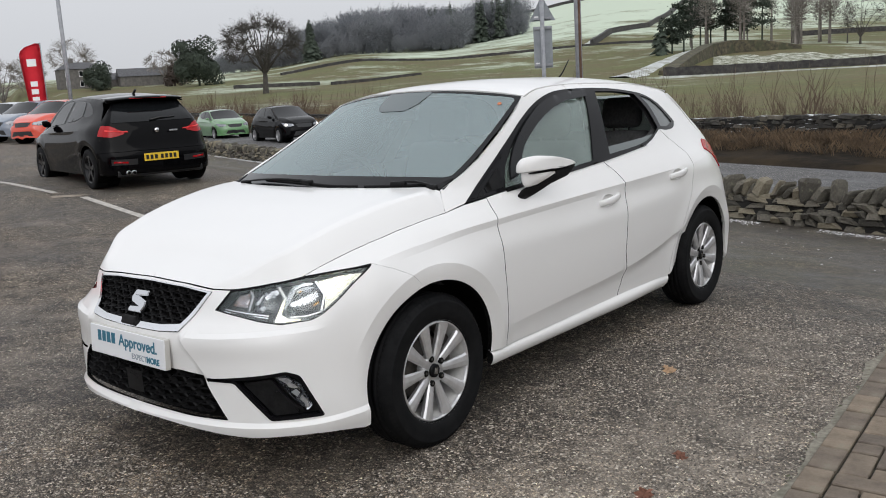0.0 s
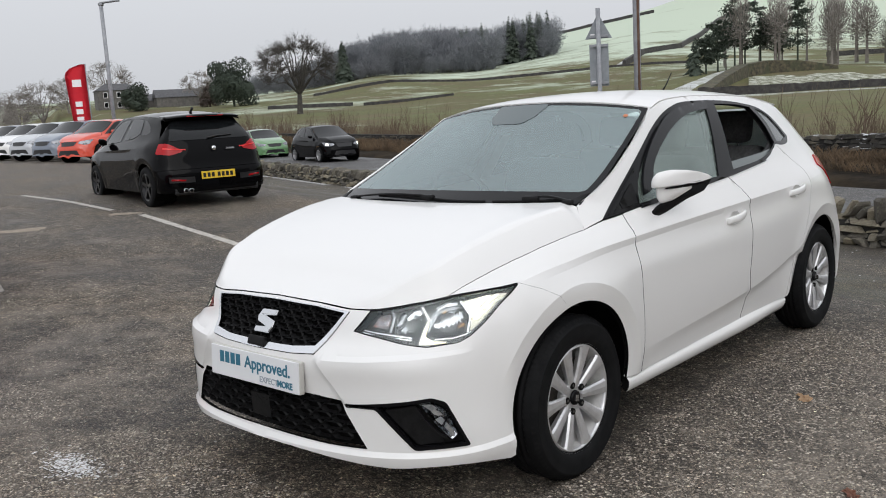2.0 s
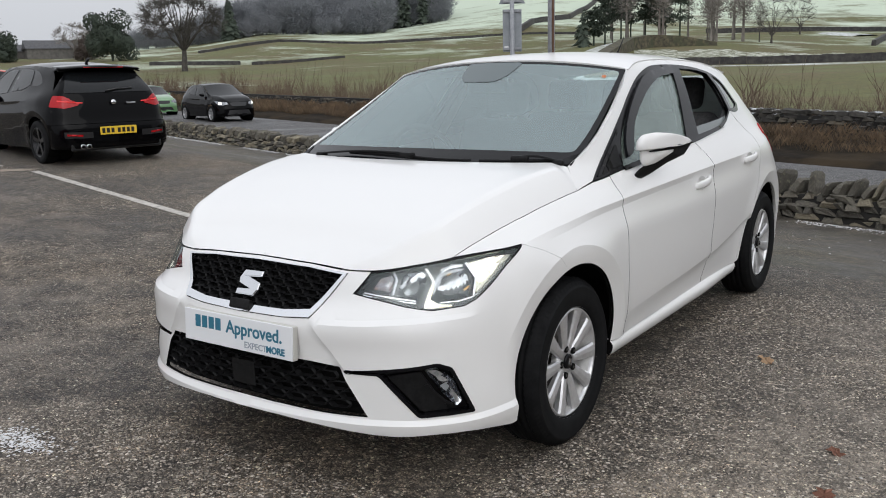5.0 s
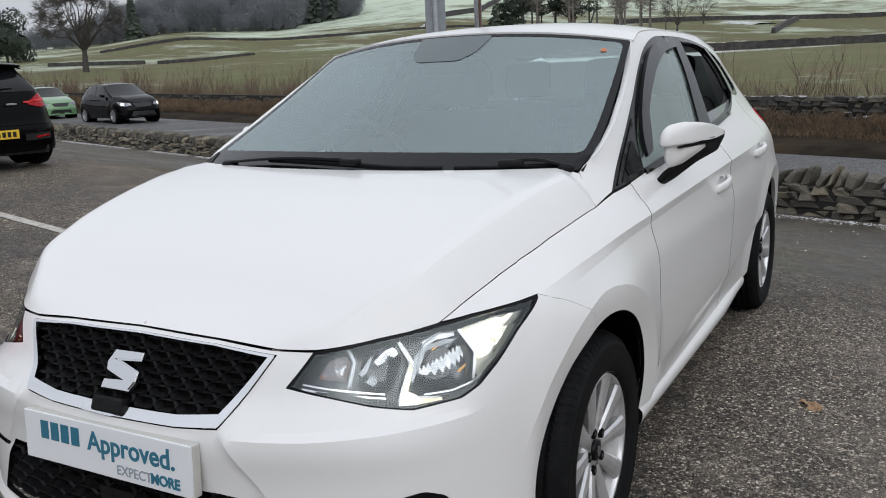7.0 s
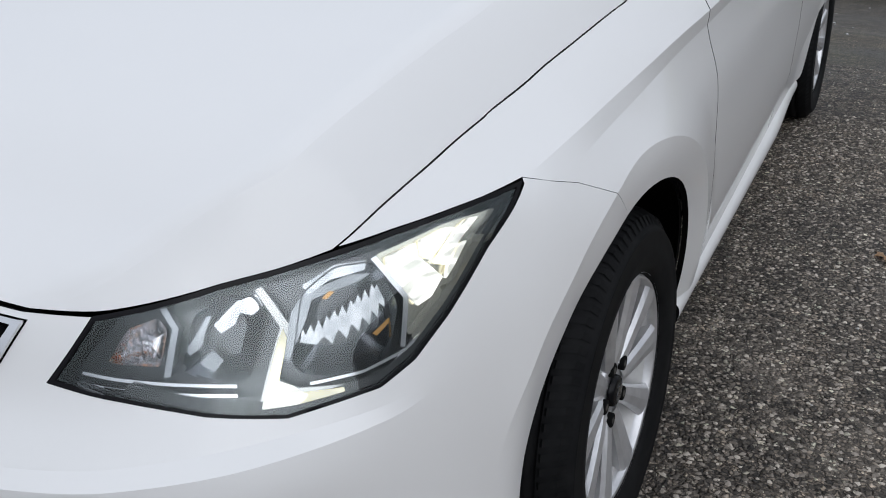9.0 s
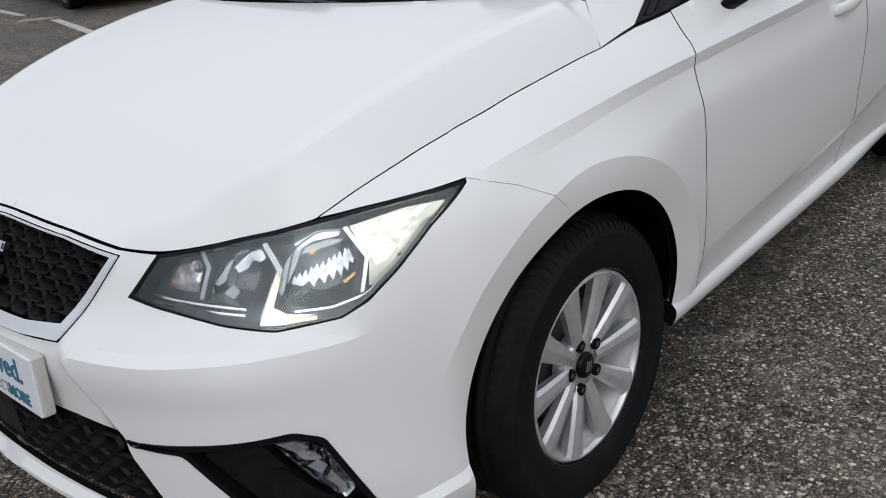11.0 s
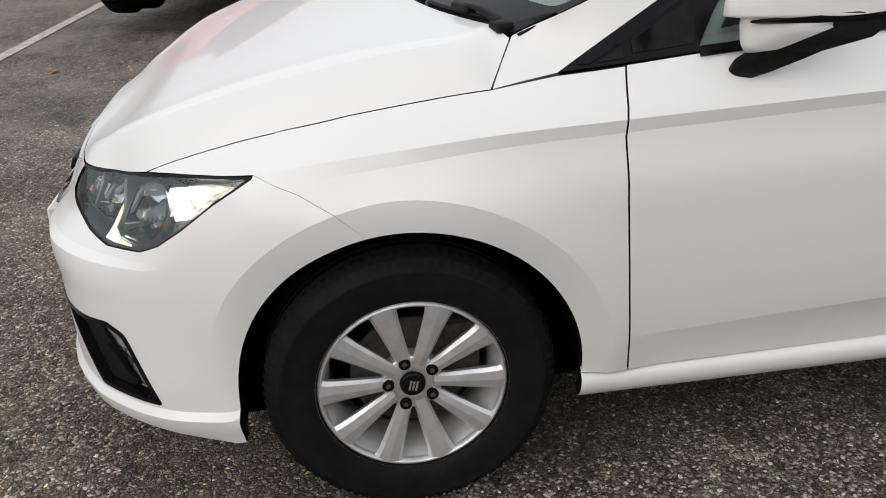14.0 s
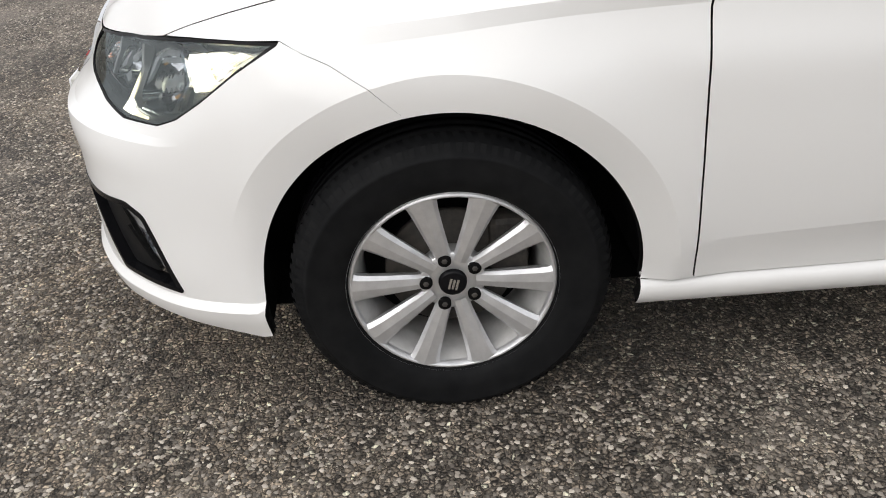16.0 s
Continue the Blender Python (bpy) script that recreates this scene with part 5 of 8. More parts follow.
bowl("fog_lamp", round_loop(fog_shape, 0.006), 0.020, 0.044, SMOKED, car, "clear fog lamp", 0.010, 0.012)
# the fog lamp's reflections, painted as two bright patches and a grey one
lamp_patch("fog_facet", [(-0.694, 0.434), (-0.660, 0.432), (-0.640, 0.418), (-0.648, 0.412), (-0.632, 0.404), (-0.622, 0.392), (-0.640, 0.392), (-0.655, 0.398), (-0.664, 0.412)], 0.016, BRIGHT, car, "bright reflection patch painted in the fog lamp", 0.006, 0.01)
lamp_patch("fog_facet", [(-0.622, 0.352), (-0.612, 0.366), (-0.600, 0.350), (-0.592, 0.336), (-0.590, 0.318), (-0.604, 0.320), (-0.606, 0.334)], 0.016, BRIGHT, car, "bright reflection patch painted in the fog lamp", 0.006, 0.01)
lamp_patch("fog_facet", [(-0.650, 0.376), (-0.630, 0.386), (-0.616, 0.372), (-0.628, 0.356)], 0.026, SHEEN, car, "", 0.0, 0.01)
lamp_patch("fog_bar", [(-0.702, 0.386), (-0.640, 0.322), (-0.612, 0.308), (-0.614, 0.318), (-0.634, 0.330), (-0.692, 0.388)], 0.012, BLACKPL, car, "black bar below the fog lamp", 0.01, 0.012)
lamp_patch("fog_lens", inset(fog_shape, -0.002), 0.010, glass("fog_lens_plastic", (0.90, 0.91, 0.92), 1.10), car, "clear fog lamp lens")

# ---- badge, plate ----
BADGE = mat("satin_silver_badge", (0.70, 0.71, 0.73), 0.16, 1.0)


def badge():
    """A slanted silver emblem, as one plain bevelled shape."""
    out = [(-0.052, 0.014), (-0.036, 0.042), (0.052, 0.044), (0.050, 0.025), (-0.012, 0.020), (0.050, 0.002), (0.048, -0.022), (0.034, -0.043), (-0.052, -0.044), (-0.050, -0.025), (0.010, -0.021), (-0.048, -0.004)]
    bm = bmesh.new()
    f = bm.faces.new([bm.verts.new((x, 0, z)) for x, z in out])
    r = bmesh.ops.extrude_face_region(bm, geom=[f])
    bmesh.ops.translate(bm, vec=(0, -0.012, 0), verts=[v for v in r["geom"] if isinstance(v, bmesh.types.BMVert)])
    bmesh.ops.recalc_face_normals(bm, faces=bm.faces)
    bmesh.ops.bevel(bm, geom=[e for e in bm.edges if all(v.co.y < -0.01 for v in e.verts)], offset=0.0035, segments=2, affect="EDGES")
    ob = part("badge", bm, BADGE, car, "silver emblem")
    p = surf(np.array([S0]), np.array([0.664]))[0]
    ob.matrix_basis = pose(0.0, p[1] - 0.002, 0.664, -28, 0, 0)
    bm = box_bm((0.092, 0.022, 0.034), (0, 0, 0), 0.005)
    ob = part("sensor_block", bm, BLACKPL, car, "black sensor block under the emblem")
    ob.matrix_basis = pose(0, surf(np.array([S0]), np.array([0.604]))[0][1] - 0.009, 0.604, -22, 0, 0)


badge()
PLATEW = mat("white_plate", (0.75, 0.76, 0.78), 0.35)
TEAL = mat("teal_print", (0.025, 0.15, 0.23), 0.5)
GREYP = mat("grey_print", (0.30, 0.34, 0.38), 0.5)


def text_mesh(name, body, size, material, parent, m, depth=0.0006, shear=0.0):
    cu = bpy.data.curves.new(name, "FONT")
    cu.body, cu.size, cu.extrude = body, size, depth
    cu.offset = 0.0012 if size > 0.03 else 0.0003
    tmp = bpy.data.objects.new("tmp", cu)
    scene.collection.objects.link(tmp)
    dg = bpy.context.evaluated_depsgraph_get()
    me = bpy.data.meshes.new_from_object(tmp.evaluated_get(dg))
    bpy.data.objects.remove(tmp)
    me.materials.clear()
    me.materials.append(material)
    me.transform(m)
    return link(name, me, parent)


def show_plate():
    bm = box_bm((0.524, 0.022, 0.115), (0, 0.004, 0), 0.004)
    holder = part("plate_holder", bm, mat("pale_plate_backing", (0.52, 0.51, 0.48), 0.5), car)
    holder.matrix_basis = pose(0, -0.820, 0.508, -4, 0, 0)
    bm = box_bm((0.520, 0.006, 0.112), (0, -0.0085, 0), 0.002)
    plate = part("show_plate", bm, PLATEW, holder, "white dealer plate with teal print")
    face = pose(0, -0.0122, 0, 90, 0, 0)
    for i in range(4):
        part("brand_bar", box_bm((0.026, 0.001, 0.042), (-0.190 + i * 0.034, -0.0120, 0.018)), TEAL, holder)
    text_mesh("printed_word", "Approved.", 0.062, TEAL, holder, Matrix.Translation((-0.048, 0, -0.003)) @ face)
    text_mesh("printed_word", "EXPECT", 0.030, GREYP, holder, Matrix.Translation((0.040, 0, -0.043)) @ face)
    text_mesh("printed_word", "MORE", 0.031, TEAL, holder, Matrix.Translation((0.143, 0, -0.043)) @ face)


show_plate()

# ---- door mirrors, handles, wipers, lamp, aerial ----


def loft(name, rings, material, parent, label="", caps=True, smooth=True):
    n = len(rings[0])
    verts = [p for r in rings for p in r]
    faces = [(i * n + j, i * n + (j + 1) % n, (i + 1) * n + (j + 1) % n, (i + 1) * n + j) for i in range(len(rings) - 1) for j in range(n)]
    if caps:
        faces += [tuple(range(n))[::-1], tuple(range((len(rings) - 1) * n, len(rings) * n))]
    return from_data(name, verts, faces, material, parent, label, smooth)


def ell(c, rx, ry, n=20, p=0.7, tilt=0.0):
    out = []
    for k in range(n):
        a = 2 * math.pi * k / n
        u = math.copysign(abs(math.cos(a)) ** p, math.cos(a)) * rx
        v = math.copysign(abs(math.sin(a)) ** p, math.sin(a)) * ry
        out.append((u, v + tilt * u))
    return out


def door_mirror(sx):
    """White cap and shell parted by a dark slit, black foot and underside, mirror glass behind."""
    arm = empty("door_mirror")
    arm.parent = car

    def body(name, table, material, label, power=0.75, taper=0.0, smooth=True):
        rings = []
        for x, y, z, ry, zu, zd in table:
            ring = []
            for k in range(24):
                a = 2 * math.pi * k / 24
                u = math.copysign(abs(math.cos(a)) ** power, math.cos(a))
                v = math.copysign(abs(math.sin(a)) ** power, math.sin(a))
                u *= 1 + taper * min(v, 0)
                ring.append((sx * (x + 0.35 * ry * u), y + ry * u, z + v * (zu if v > 0 else zd)))
            rings.append(ring)
        return loft(name, rings if sx > 0 else [r[::-1] for r in rings], material, arm, label, True, smooth)

    body("mirror_cap", ((0.824, 0.676, 1.030, 0.010, 0.020, 0.010), (0.829, 0.672, 1.026, 0.044, 0.048, 0.006), (0.844, 0.676, 1.024, 0.057, 0.062, 0.006), (0.870, 0.696, 1.026, 0.060, 0.065, 0.006), (0.905, 0.738, 1.030, 0.055, 0.056, 0.006), (0.930, 0.795, 1.035, 0.044, 0.040, 0.005), (0.946, 0.850, 1.040, 0.026, 0.020, 0.004), (0.953, 0.885, 1.042, 0.008, 0.005, 0.003)), WHITE, "white mirror cap")
    body("mirror_repeater", ((0.880, 0.708, 1.016, 0.054, 0.005, 0.005), (0.905, 0.742, 1.021, 0.051, 0.006, 0.006), (0.930, 0.798, 1.027, 0.041, 0.006, 0.006), (0.945, 0.850, 1.033, 0.023, 0.005, 0.005)), GLOSSBLK, "dark indicator slit")
    body("mirror_shell", ((0.826, 0.694, 1.004, 0.010, 0.018, 0.012), (0.832, 0.690, 1.008, 0.034, 0.016, 0.046), (0.845, 0.694, 1.010, 0.044, 0.014, 0.060), (0.864, 0.710, 1.012, 0.048, 0.012, 0.050), (0.892, 0.738, 1.016, 0.047, 0.009, 0.028), (0.914, 0.770, 1.020, 0.040, 0.007, 0.013)), WHITE, "white lower mirror shell", 0.5, 0.1)
    body("mirror_foot", ((0.949, 0.868, 1.034, 0.018, 0.004, 0.010), (0.934, 0.822, 1.014, 0.036, 0.010, 0.026), (0.910, 0.790, 0.992, 0.040, 0.014, 0.018), (0.882, 0.755, 0.970, 0.042, 0.012, 0.012), (0.854, 0.718, 0.951, 0.050, 0.010, 0.016), (0.830, 0.690, 0.926, 0.038, 0.018, 0.014), (0.800, 0.668, 0.900, 0.018, 0.014, 0.010), (0.780, 0.664, 0.892, 0.012, 0.010, 0.008)), BLACKPL, "black angular mirror foot", 0.42, 0.25, False)
    bm = box_bm((0.10, 0.006, 0.070), (0, 0, 0), 0.02, 3)
    ob = part("mirror_glass", bm, mat("mirror_silver", (0.8, 0.8, 0.8), 0.02, 1.0), arm)
    ob.matrix_basis = pose(sx * 0.872, 0.772, 1.030, 0, 0, sx * 32)
    return arm


for sx, d in ((1, front_doors[0]), (-1, front_doors[1])):
    door_mirror(sx)


def door_handle(y0, y1, z, door, sx):
    """A strap handle standing off its cup."""
    pts, n = [], 9
    rings = []
    for i in range(n):
        t = i / (n - 1)
        y = y0 + (y1 - y0) * t
        zz = z + 0.018 * t
        base = surf(np.array([y]), np.array([zz]))[0]
        out = 0.034 * math.sin(math.pi * min(max(t, 0.04), 0.96)) ** 0.5
        h = 0.014 + 0.004 * math.sin(math.pi * t)
        if t < 0.06 or t > 0.94:
            h = 0.015
        rings.append([(sx * (base[0] + out - 0.010 + 0.010 * u / 0.012), y, zz + v * h / 0.012) for u, v in ell(0, 0.012, 0.012, 12, 0.7)])
    loft("door_handle", rings if sx < 0 else [r[::-1] for r in rings], WHITE, door, "white door handle")


def handle_cup(loop, doors):
    """A scooped hollow behind a handle."""
    c = np.array(loop).mean(0)

    def f(s, z):
        r2 = np.clip(((s - c[0]) / 0.060) ** 2 + ((z - c[1]) / 0.031) ** 2, 0, 1)
        return surf(s, z) - np.stack([0.019 * (1 - r2) ** 0.75, 0 * s, 0 * s], 1)
    pair = patch("handle_cup", [loop], f, 0.007, WHITE, doors[0], "white hollow behind the handle", flange=0.0, mirror=True)
    pair[1].parent = doors[1]


for k, sx in ((0, 1), (1, -1)):
    door_handle(1.268, 1.470, 0.800, front_doors[k], sx)
    door_handle(2.055, 2.255, 0.848, rear_doors[k], sx)
handle_cup(CUP_F, front_doors)
handle_cup(CUP_R, rear_doors)


def wiper(pivot, knuckle, ends):
    """A blade lying on the glass, held at a knuckle by a flat arm from the corner."""
    def at(pts, lift):
        pts = np.array(pts)
        return [Vector(q) for q in screen_surf(pts[:, 0], pts[:, 1]) + (0, -lift * 0.4, lift)]
    (w0, v0), (w1, v1) = ends
    arm = empty("wiper")
    arm.parent = car
    blade = at([(w0 + (w1 - w0) * t, v0 + (v1 - v0) * t + 0.06 * t * (1 - t)) for t in np.linspace(0, 1, 13)], 0.014)
    tube("wiper_blade", blade, 0.0065, BLACKPL, arm, "black wiper blade", 8, 0.005)
    tube("wiper_rubber", [q - Vector((0, 0.001, 0.007)) for q in blade], 0.0035, RUBBER, arm, "", 6)
    k = at([knuckle], 0.026)[0]
    p = at([pivot], 0.016)[0]
    way = k - p
    turn = math.degrees(math.atan2(way.y, way.x))
    n, wid = 9, lambda t: 0.014 - 0.006 * t
    side = Vector((-way.y, way.x, 0)).normalized()
    rings = []
    for i in range(n):
        t = i / (n - 1)
        c = p + way * t + Vector((0, 0, 0.010 * math.sin(math.pi * t)))
        rings.append([tuple(c + side * wid(t) * a + Vector((0, 0, h))) for a, h in ((-1, -0.004), (-0.8, 0.004), (0.8, 0.004), (1, -0.004))])
    loft("wiper_arm", rings, BLACKPL, arm)
    bm = box_bm((0.070, 0.030, 0.022), (0, 0, 0), 0.008, 2, None, pose(k.x, k.y, k.z - 0.006, 0, 0, turn))
    part("wiper_knuckle", bm, BLACKPL, arm)
    part("wiper_pivot", box_bm((0.045, 0.040, 0.024), (0, 0, 0), 0.010, 2, None, pose(p.x, p.y, p.z - 0.006, 0, 0, turn)), BLACKPL, arm)


wiper((-0.70, -0.005), (0.06, 0.022), ((-0.44, 0.045), (0.48, -0.026)))
wiper((0.945, -0.030), (0.745, 0.014), ((0.53, -0.045), (0.95, 0.012)))
for k in (1, -1):
    patch("cowl_corner", [[(w * k, v) for w, v in ((0.985, -0.06), (0.997, 0.13), (0.980, 0.12), (0.940, 0.045), (0.90, -0.02), (0.88, -0.06))][::k]], screen_surf, 0.03, BLACKPL, car, "black plastic corner of the cowl", flange=0.004, lift=0.004)
RED = mat("red_lamp_lens", (0.36, 0.006, 0.010), 0.2, spec=0.10)
patch("rear_lamp", [round_loop([(2.68, 0.952), (2.80, 1.005), (2.93, 0.985), (3.02, 0.93), (3.02, 0.83), (2.93, 0.815), (2.84, 0.90)], 0.012)], surf, 0.03, RED, car, "red rear lamp", flange=0.02, lift=0.006, mirror=True)
tube("aerial", [(0, 2.28, 1.425), (0, 2.34, 1.465), (0, 2.42, 1.545)], 0.006, BLACKPL, car, "short black roof aerial", 8, 0.003)
patch("window_sill_strip", [[(0.60, 0.940), (1.2, 0.977), (1.5, 0.996), (1.95, 1.0315), (1.95, 1.0335), (1.5, 1.009), (1.2, 0.990), (0.60, 0.953)]], surf, 0.05, GLOSSBLK, car, "black strip under the windows", flange=0.01, lift=0.006, mirror=True)

# ---- cabin ----
TRIM = mottled("dark_grey_cabin_plastic", (0.055, 0.057, 0.060), (0.085, 0.087, 0.09), 40, 0.7)
CLOTH = mottled("dark_seat_cloth", (0.07, 0.07, 0.073), (0.12, 0.12, 0.124), 60, 0.95)
LINING = mottled("pale_grey_headlining", (0.46, 0.46, 0.44), (0.54, 0.54, 0.52), 30, 0.9)
dash = [[(x, y, z) for y, z in ((0.20, 0.93), (0.45, 0.985), (0.62, 0.965), (0.72, 0.90), (0.74, 0.70), (0.60, 0.5), (0.2, 0.6))] for x in (-0.70, -0.5, 0, 0.5, 0.70)]
loft("dashboard", dash, TRIM, car, "dark grey dashboard")
loft("cabin_floor", [[(x, y, z) for y, z in ((0.5, 0.30), (2.6, 0.30), (2.6, 0.26), (0.5, 0.26))] for x in (-0.72, 0.72)], TRIM, car, smooth=False)
patch("headlining", [[(-0.99, 1.05), (0.99, 1.05), (0.99, 2.7), (-0.99, 2.7)]], lambda w, y: roof_surf(w, y) - np.array([0, 0, 0.030]), 0.1, LINING, car, flange=0.0, flip=True)


def seat(x, y, wide, head):
    s = empty("seat", pose(x, y, 0.30))
    s.parent = car
    part("cushion", box_bm((wide, 0.50, 0.20), (0, 0.10, 0.16), 0.06, 3), CLOTH, s, smooth=True)
    b = part("backrest", box_bm((wide, 0.15, 0.62), (0, 0, 0.31), 0.06, 3), CLOTH, s, smooth=True)
    b.matrix_basis = pose(0, 0.32, 0.20, -18, 0, 0)
    for hx in head:
        h = part("headrest", box_bm((0.26, 0.10, 0.19), (0, 0, 0), 0.045, 3), CLOTH, s, smooth=True)
        h.matrix_basis = pose(hx, 0.56, 0.90, -14, 0, 0)
        tube("headrest_post", [(hx - 0.05, 0.54, 0.76), (hx - 0.05, 0.56, 0.86)], 0.007, CHROME, s)
        tube("headrest_post", [(hx + 0.05, 0.54, 0.76), (hx + 0.05, 0.56, 0.86)], 0.007, CHROME, s)


seat(0.36, 1.05, 0.50, (0,))
seat(-0.36, 1.05, 0.50, (0,))
seat(0.0, 1.85, 1.25, (-0.38, 0.38))
sw = empty("steering_wheel", pose(-0.36, 0.80, 0.93, 24, 0, 0))
sw.parent = car
tube("wheel_rim", [(0.185 * math.cos(a), 0, 0.185 * math.sin(a)) for a in np.linspace(0, 2 * math.pi, 33)], 0.015, TRIM, sw)
part("wheel_hub", box_bm((0.20, 0.05, 0.10), (0, 0.0, -0.02), 0.02), TRIM, sw)
part("wheel_spoke", box_bm((0.34, 0.02, 0.04), (0, 0.0, 0.0), 0.008), TRIM, sw)
part("interior_mirror", box_bm((0.22, 0.03, 0.06), (0, 0.80, 1.285), 0.014), BLACKPL, car)
patch("b_pillar_trim", [[(1.40, 1.0), (1.50, 1.0), (1.62, 1.35), (1.54, 1.35)]], deep(0.05), 0.1, LINING, car, flange=0.0, flip=False, mirror=True)

# ---- the ground: car park, wall line, road, verge ----
K = 0.31
rng = random.Random(7)


def q_of(x, y):
    return y + K * x - 8.74


def park_z(x):
    d = np.maximum(0, -np.asarray(x, float) - 1.5)
    return 0.034 * np.minimum(d, 10) + 0.008 * np.maximum(d - 10, 0)


def edge_z(x):
    d = -np.asarray(x, float)
    return -0.55 + 0.008 * np.clip(d, -10, 12) + 0.017 * np.clip(d - 12, 0, 48)


def edge_far(x):
    return -0.66 + 0.017 * np.clip(-np.asarray(x, float), -10, 60)


def ground_z(x, y):
    x, y = np.asarray(x, float), np.asarray(y, float)
    w = sstep(-6.2, -0.3, q_of(x, y))
    return park_z(x) * (1 - w) + edge_z(x) * w


def strip(name, qs, fz, material, label, category, xs):
    """A band of ground between two lines that run with the wall."""
    X, Q = np.meshgrid(xs, qs, indexing="ij")
    Y = Q + 8.74 - K * X
    Z = fz(X.ravel(), Y.ravel(), Q.ravel())
    n = len(qs)
    f = [(i * n + j, (i + 1) * n + j, (i + 1) * n + j + 1, i * n + j + 1) for i in range(len(xs) - 1) for j in range(n - 1)]
    return tagged(from_data(name, np.stack([X.ravel(), Y.ravel(), Z], 1), f, material), label, category, kind="structure")


XS = np.concatenate([np.arange(-120, -30, 3.0), np.arange(-30, 12, 0.6), np.arange(12, 60, 3)])
strip("car_park", np.concatenate([np.arange(-60, -14, 2.0), np.arange(-14, -4.79, 0.4)]), lambda x, y, q: ground_z(x, y), ASPHALT, "coarse grey tarmac of a car park, damp and worn", "ground", XS)
strip("driveway", np.append(np.arange(-4.8, 0.45, 0.35), 0.5), lambda x, y, q: ground_z(x, y) - 0.012 * sstep(-4.5, -4.8, q), SMOOTH, "smoother old tarmac strip sloping to the wall", "ground", XS)


def road_z(x):
    return edge_far(x) - 0.03


strip("road", np.arange(0.5, 7.3, 0.4), lambda x, y, q: road_z(x) - 0.004 + 0.05 * (1 - ((q - 3.9) / 3.4) ** 2), ROADM, "damp grey public road", "road", XS)
VERGE = mottled("verge_soil", (0.010, 0.008, 0.006), (0.026, 0.020, 0.014), 3, 0.95, 0.03, scale2=0.8, c3=(0.040, 0.029, 0.017))
nodes_of(VERGE)[2].inputs["Specular IOR Level"].default_value = 0.1
strip("verge", np.array([7.1, 7.25, 7.4, 7.7, 8.5, 9.5, 10.4, 11.2, 12.0]), lambda x, y, q: road_z(x) - 0.03 + 0.12 * sstep(7.2, 7.5, q) + 0.32 * sstep(7.4, 11.0, q) + 0.05 * np.sin(x * 1.7 + q) * sstep(7.4, 8, q), VERGE, "dark earth verge with dead grass", "verge", XS)

# ---- far land, round the eye by bearing and distance ----
E0 = (2.6, -2.6, 1.37)
BEAR = (-25, 2, 13, 18, 24, 28.5, 34, 40, 45, 51, 60, 75, 100)
R_K = (75, 120, 160, 220, 320, 600)
EL_K = ((-0.5, 0.10, 0.5, 1.2, 2.4, 6.0), (-0.5, 0.10, 0.5, 1.3, 2.4, 6.5), (-0.5, 0.10, 0.9, 1.8, 2.8, 7.5), (-0.5, 0.15, 1.4, 1.95, 3.2, 7.4), (-0.5, 0.20, 1.5, 2.2, 3.6, 6.8), (-0.5, 0.35, 1.2, 2.35, 3.8, 5.8),
        (-0.5, 0.55, 1.15, 2.25, 3.4, 4.85), (-0.55, 0.55, 1.1, 2.1, 2.9, 4.3), (-0.6, 0.5, 1.0, 2.3, 2.9, 3.6), (-0.6, 0.5, 1.0, 1.8, 2.2, 2.5), (-0.6, 0.45, 0.95, 1.5, 1.9, 2.2), (-0.6, 0.45, 0.9, 1.5, 1.8, 2.0), (-0.6, 0.4, 0.9, 1.3, 1.6, 1.8))
EL_F = [spline([(b, e[i]) for b, e in zip(BEAR, EL_K)]) for i in range(6)]
Q_FAR = 11.3


def wall_r(b):
    c = math.cos(radians(b)) - K * math.sin(radians(b))
    return (Q_FAR + 8.74 - E0[1] - K * E0[0]) / max(c, 0.08)


def land_el(b, r):
    rw = wall_r(b)
    xw = E0[0] - math.sin(radians(b)) * rw
    zw = float(edge_far(max(xw, -60))) + 0.28
    el0 = math.degrees(math.atan2(zw - E0[2], rw))
    ks = [(rw, el0)] + [(rk, float(f(b))) for rk, f in zip(R_K, EL_F) if rk > rw * 1.25]
    return float(spline(ks)(r))


def land(b, r):
    return Vector((E0[0] - math.sin(radians(b)) * r, E0[1] + math.cos(radians(b)) * r, E0[2] + r * math.tan(radians(land_el(b, r)))))


def r_at(b, el):
    lo, hi = wall_r(b), 600.0
    for _ in range(30):
        m = (lo + hi) / 2
        if land_el(b, m) < el:
            lo = m
        else:
            hi = m
    return lo


def make_land():
    bs = np.concatenate([np.arange(-25, 0, 2.5), np.arange(0, 71, 0.5)])
    n = 64
    verts, faces = [], []
    for b in bs:
        rw = wall_r(b)
        for k in range(n):
            r = rw * (600 / rw) ** (k / (n - 2)) if k < n - 1 else 900
            p = land(b, min(r, 600))
            if k == n - 1:
                d = Vector((p.x - E0[0], p.y - E0[1], 0)).normalized()
                p = p + d * 300 + Vector((0, 0, -25))
            else:
                p.z += (0.0 if k == 0 else 0.25 * noise.noise(p * 0.05) + 0.0015 * r * noise.noise(p * 0.012))
            verts.append(p)
    for i in range(len(bs) - 1):
        for k in range(n - 1):
            a = i * n + k
            faces.append((a, a + 1, a + n + 1, a + n))
    ob = from_data("field", verts, faces, FIELD)
    return tagged(ob, "frosted winter pasture rising to a hillside", "field", kind="structure")


make_land()

# ---- dry stone walls ----


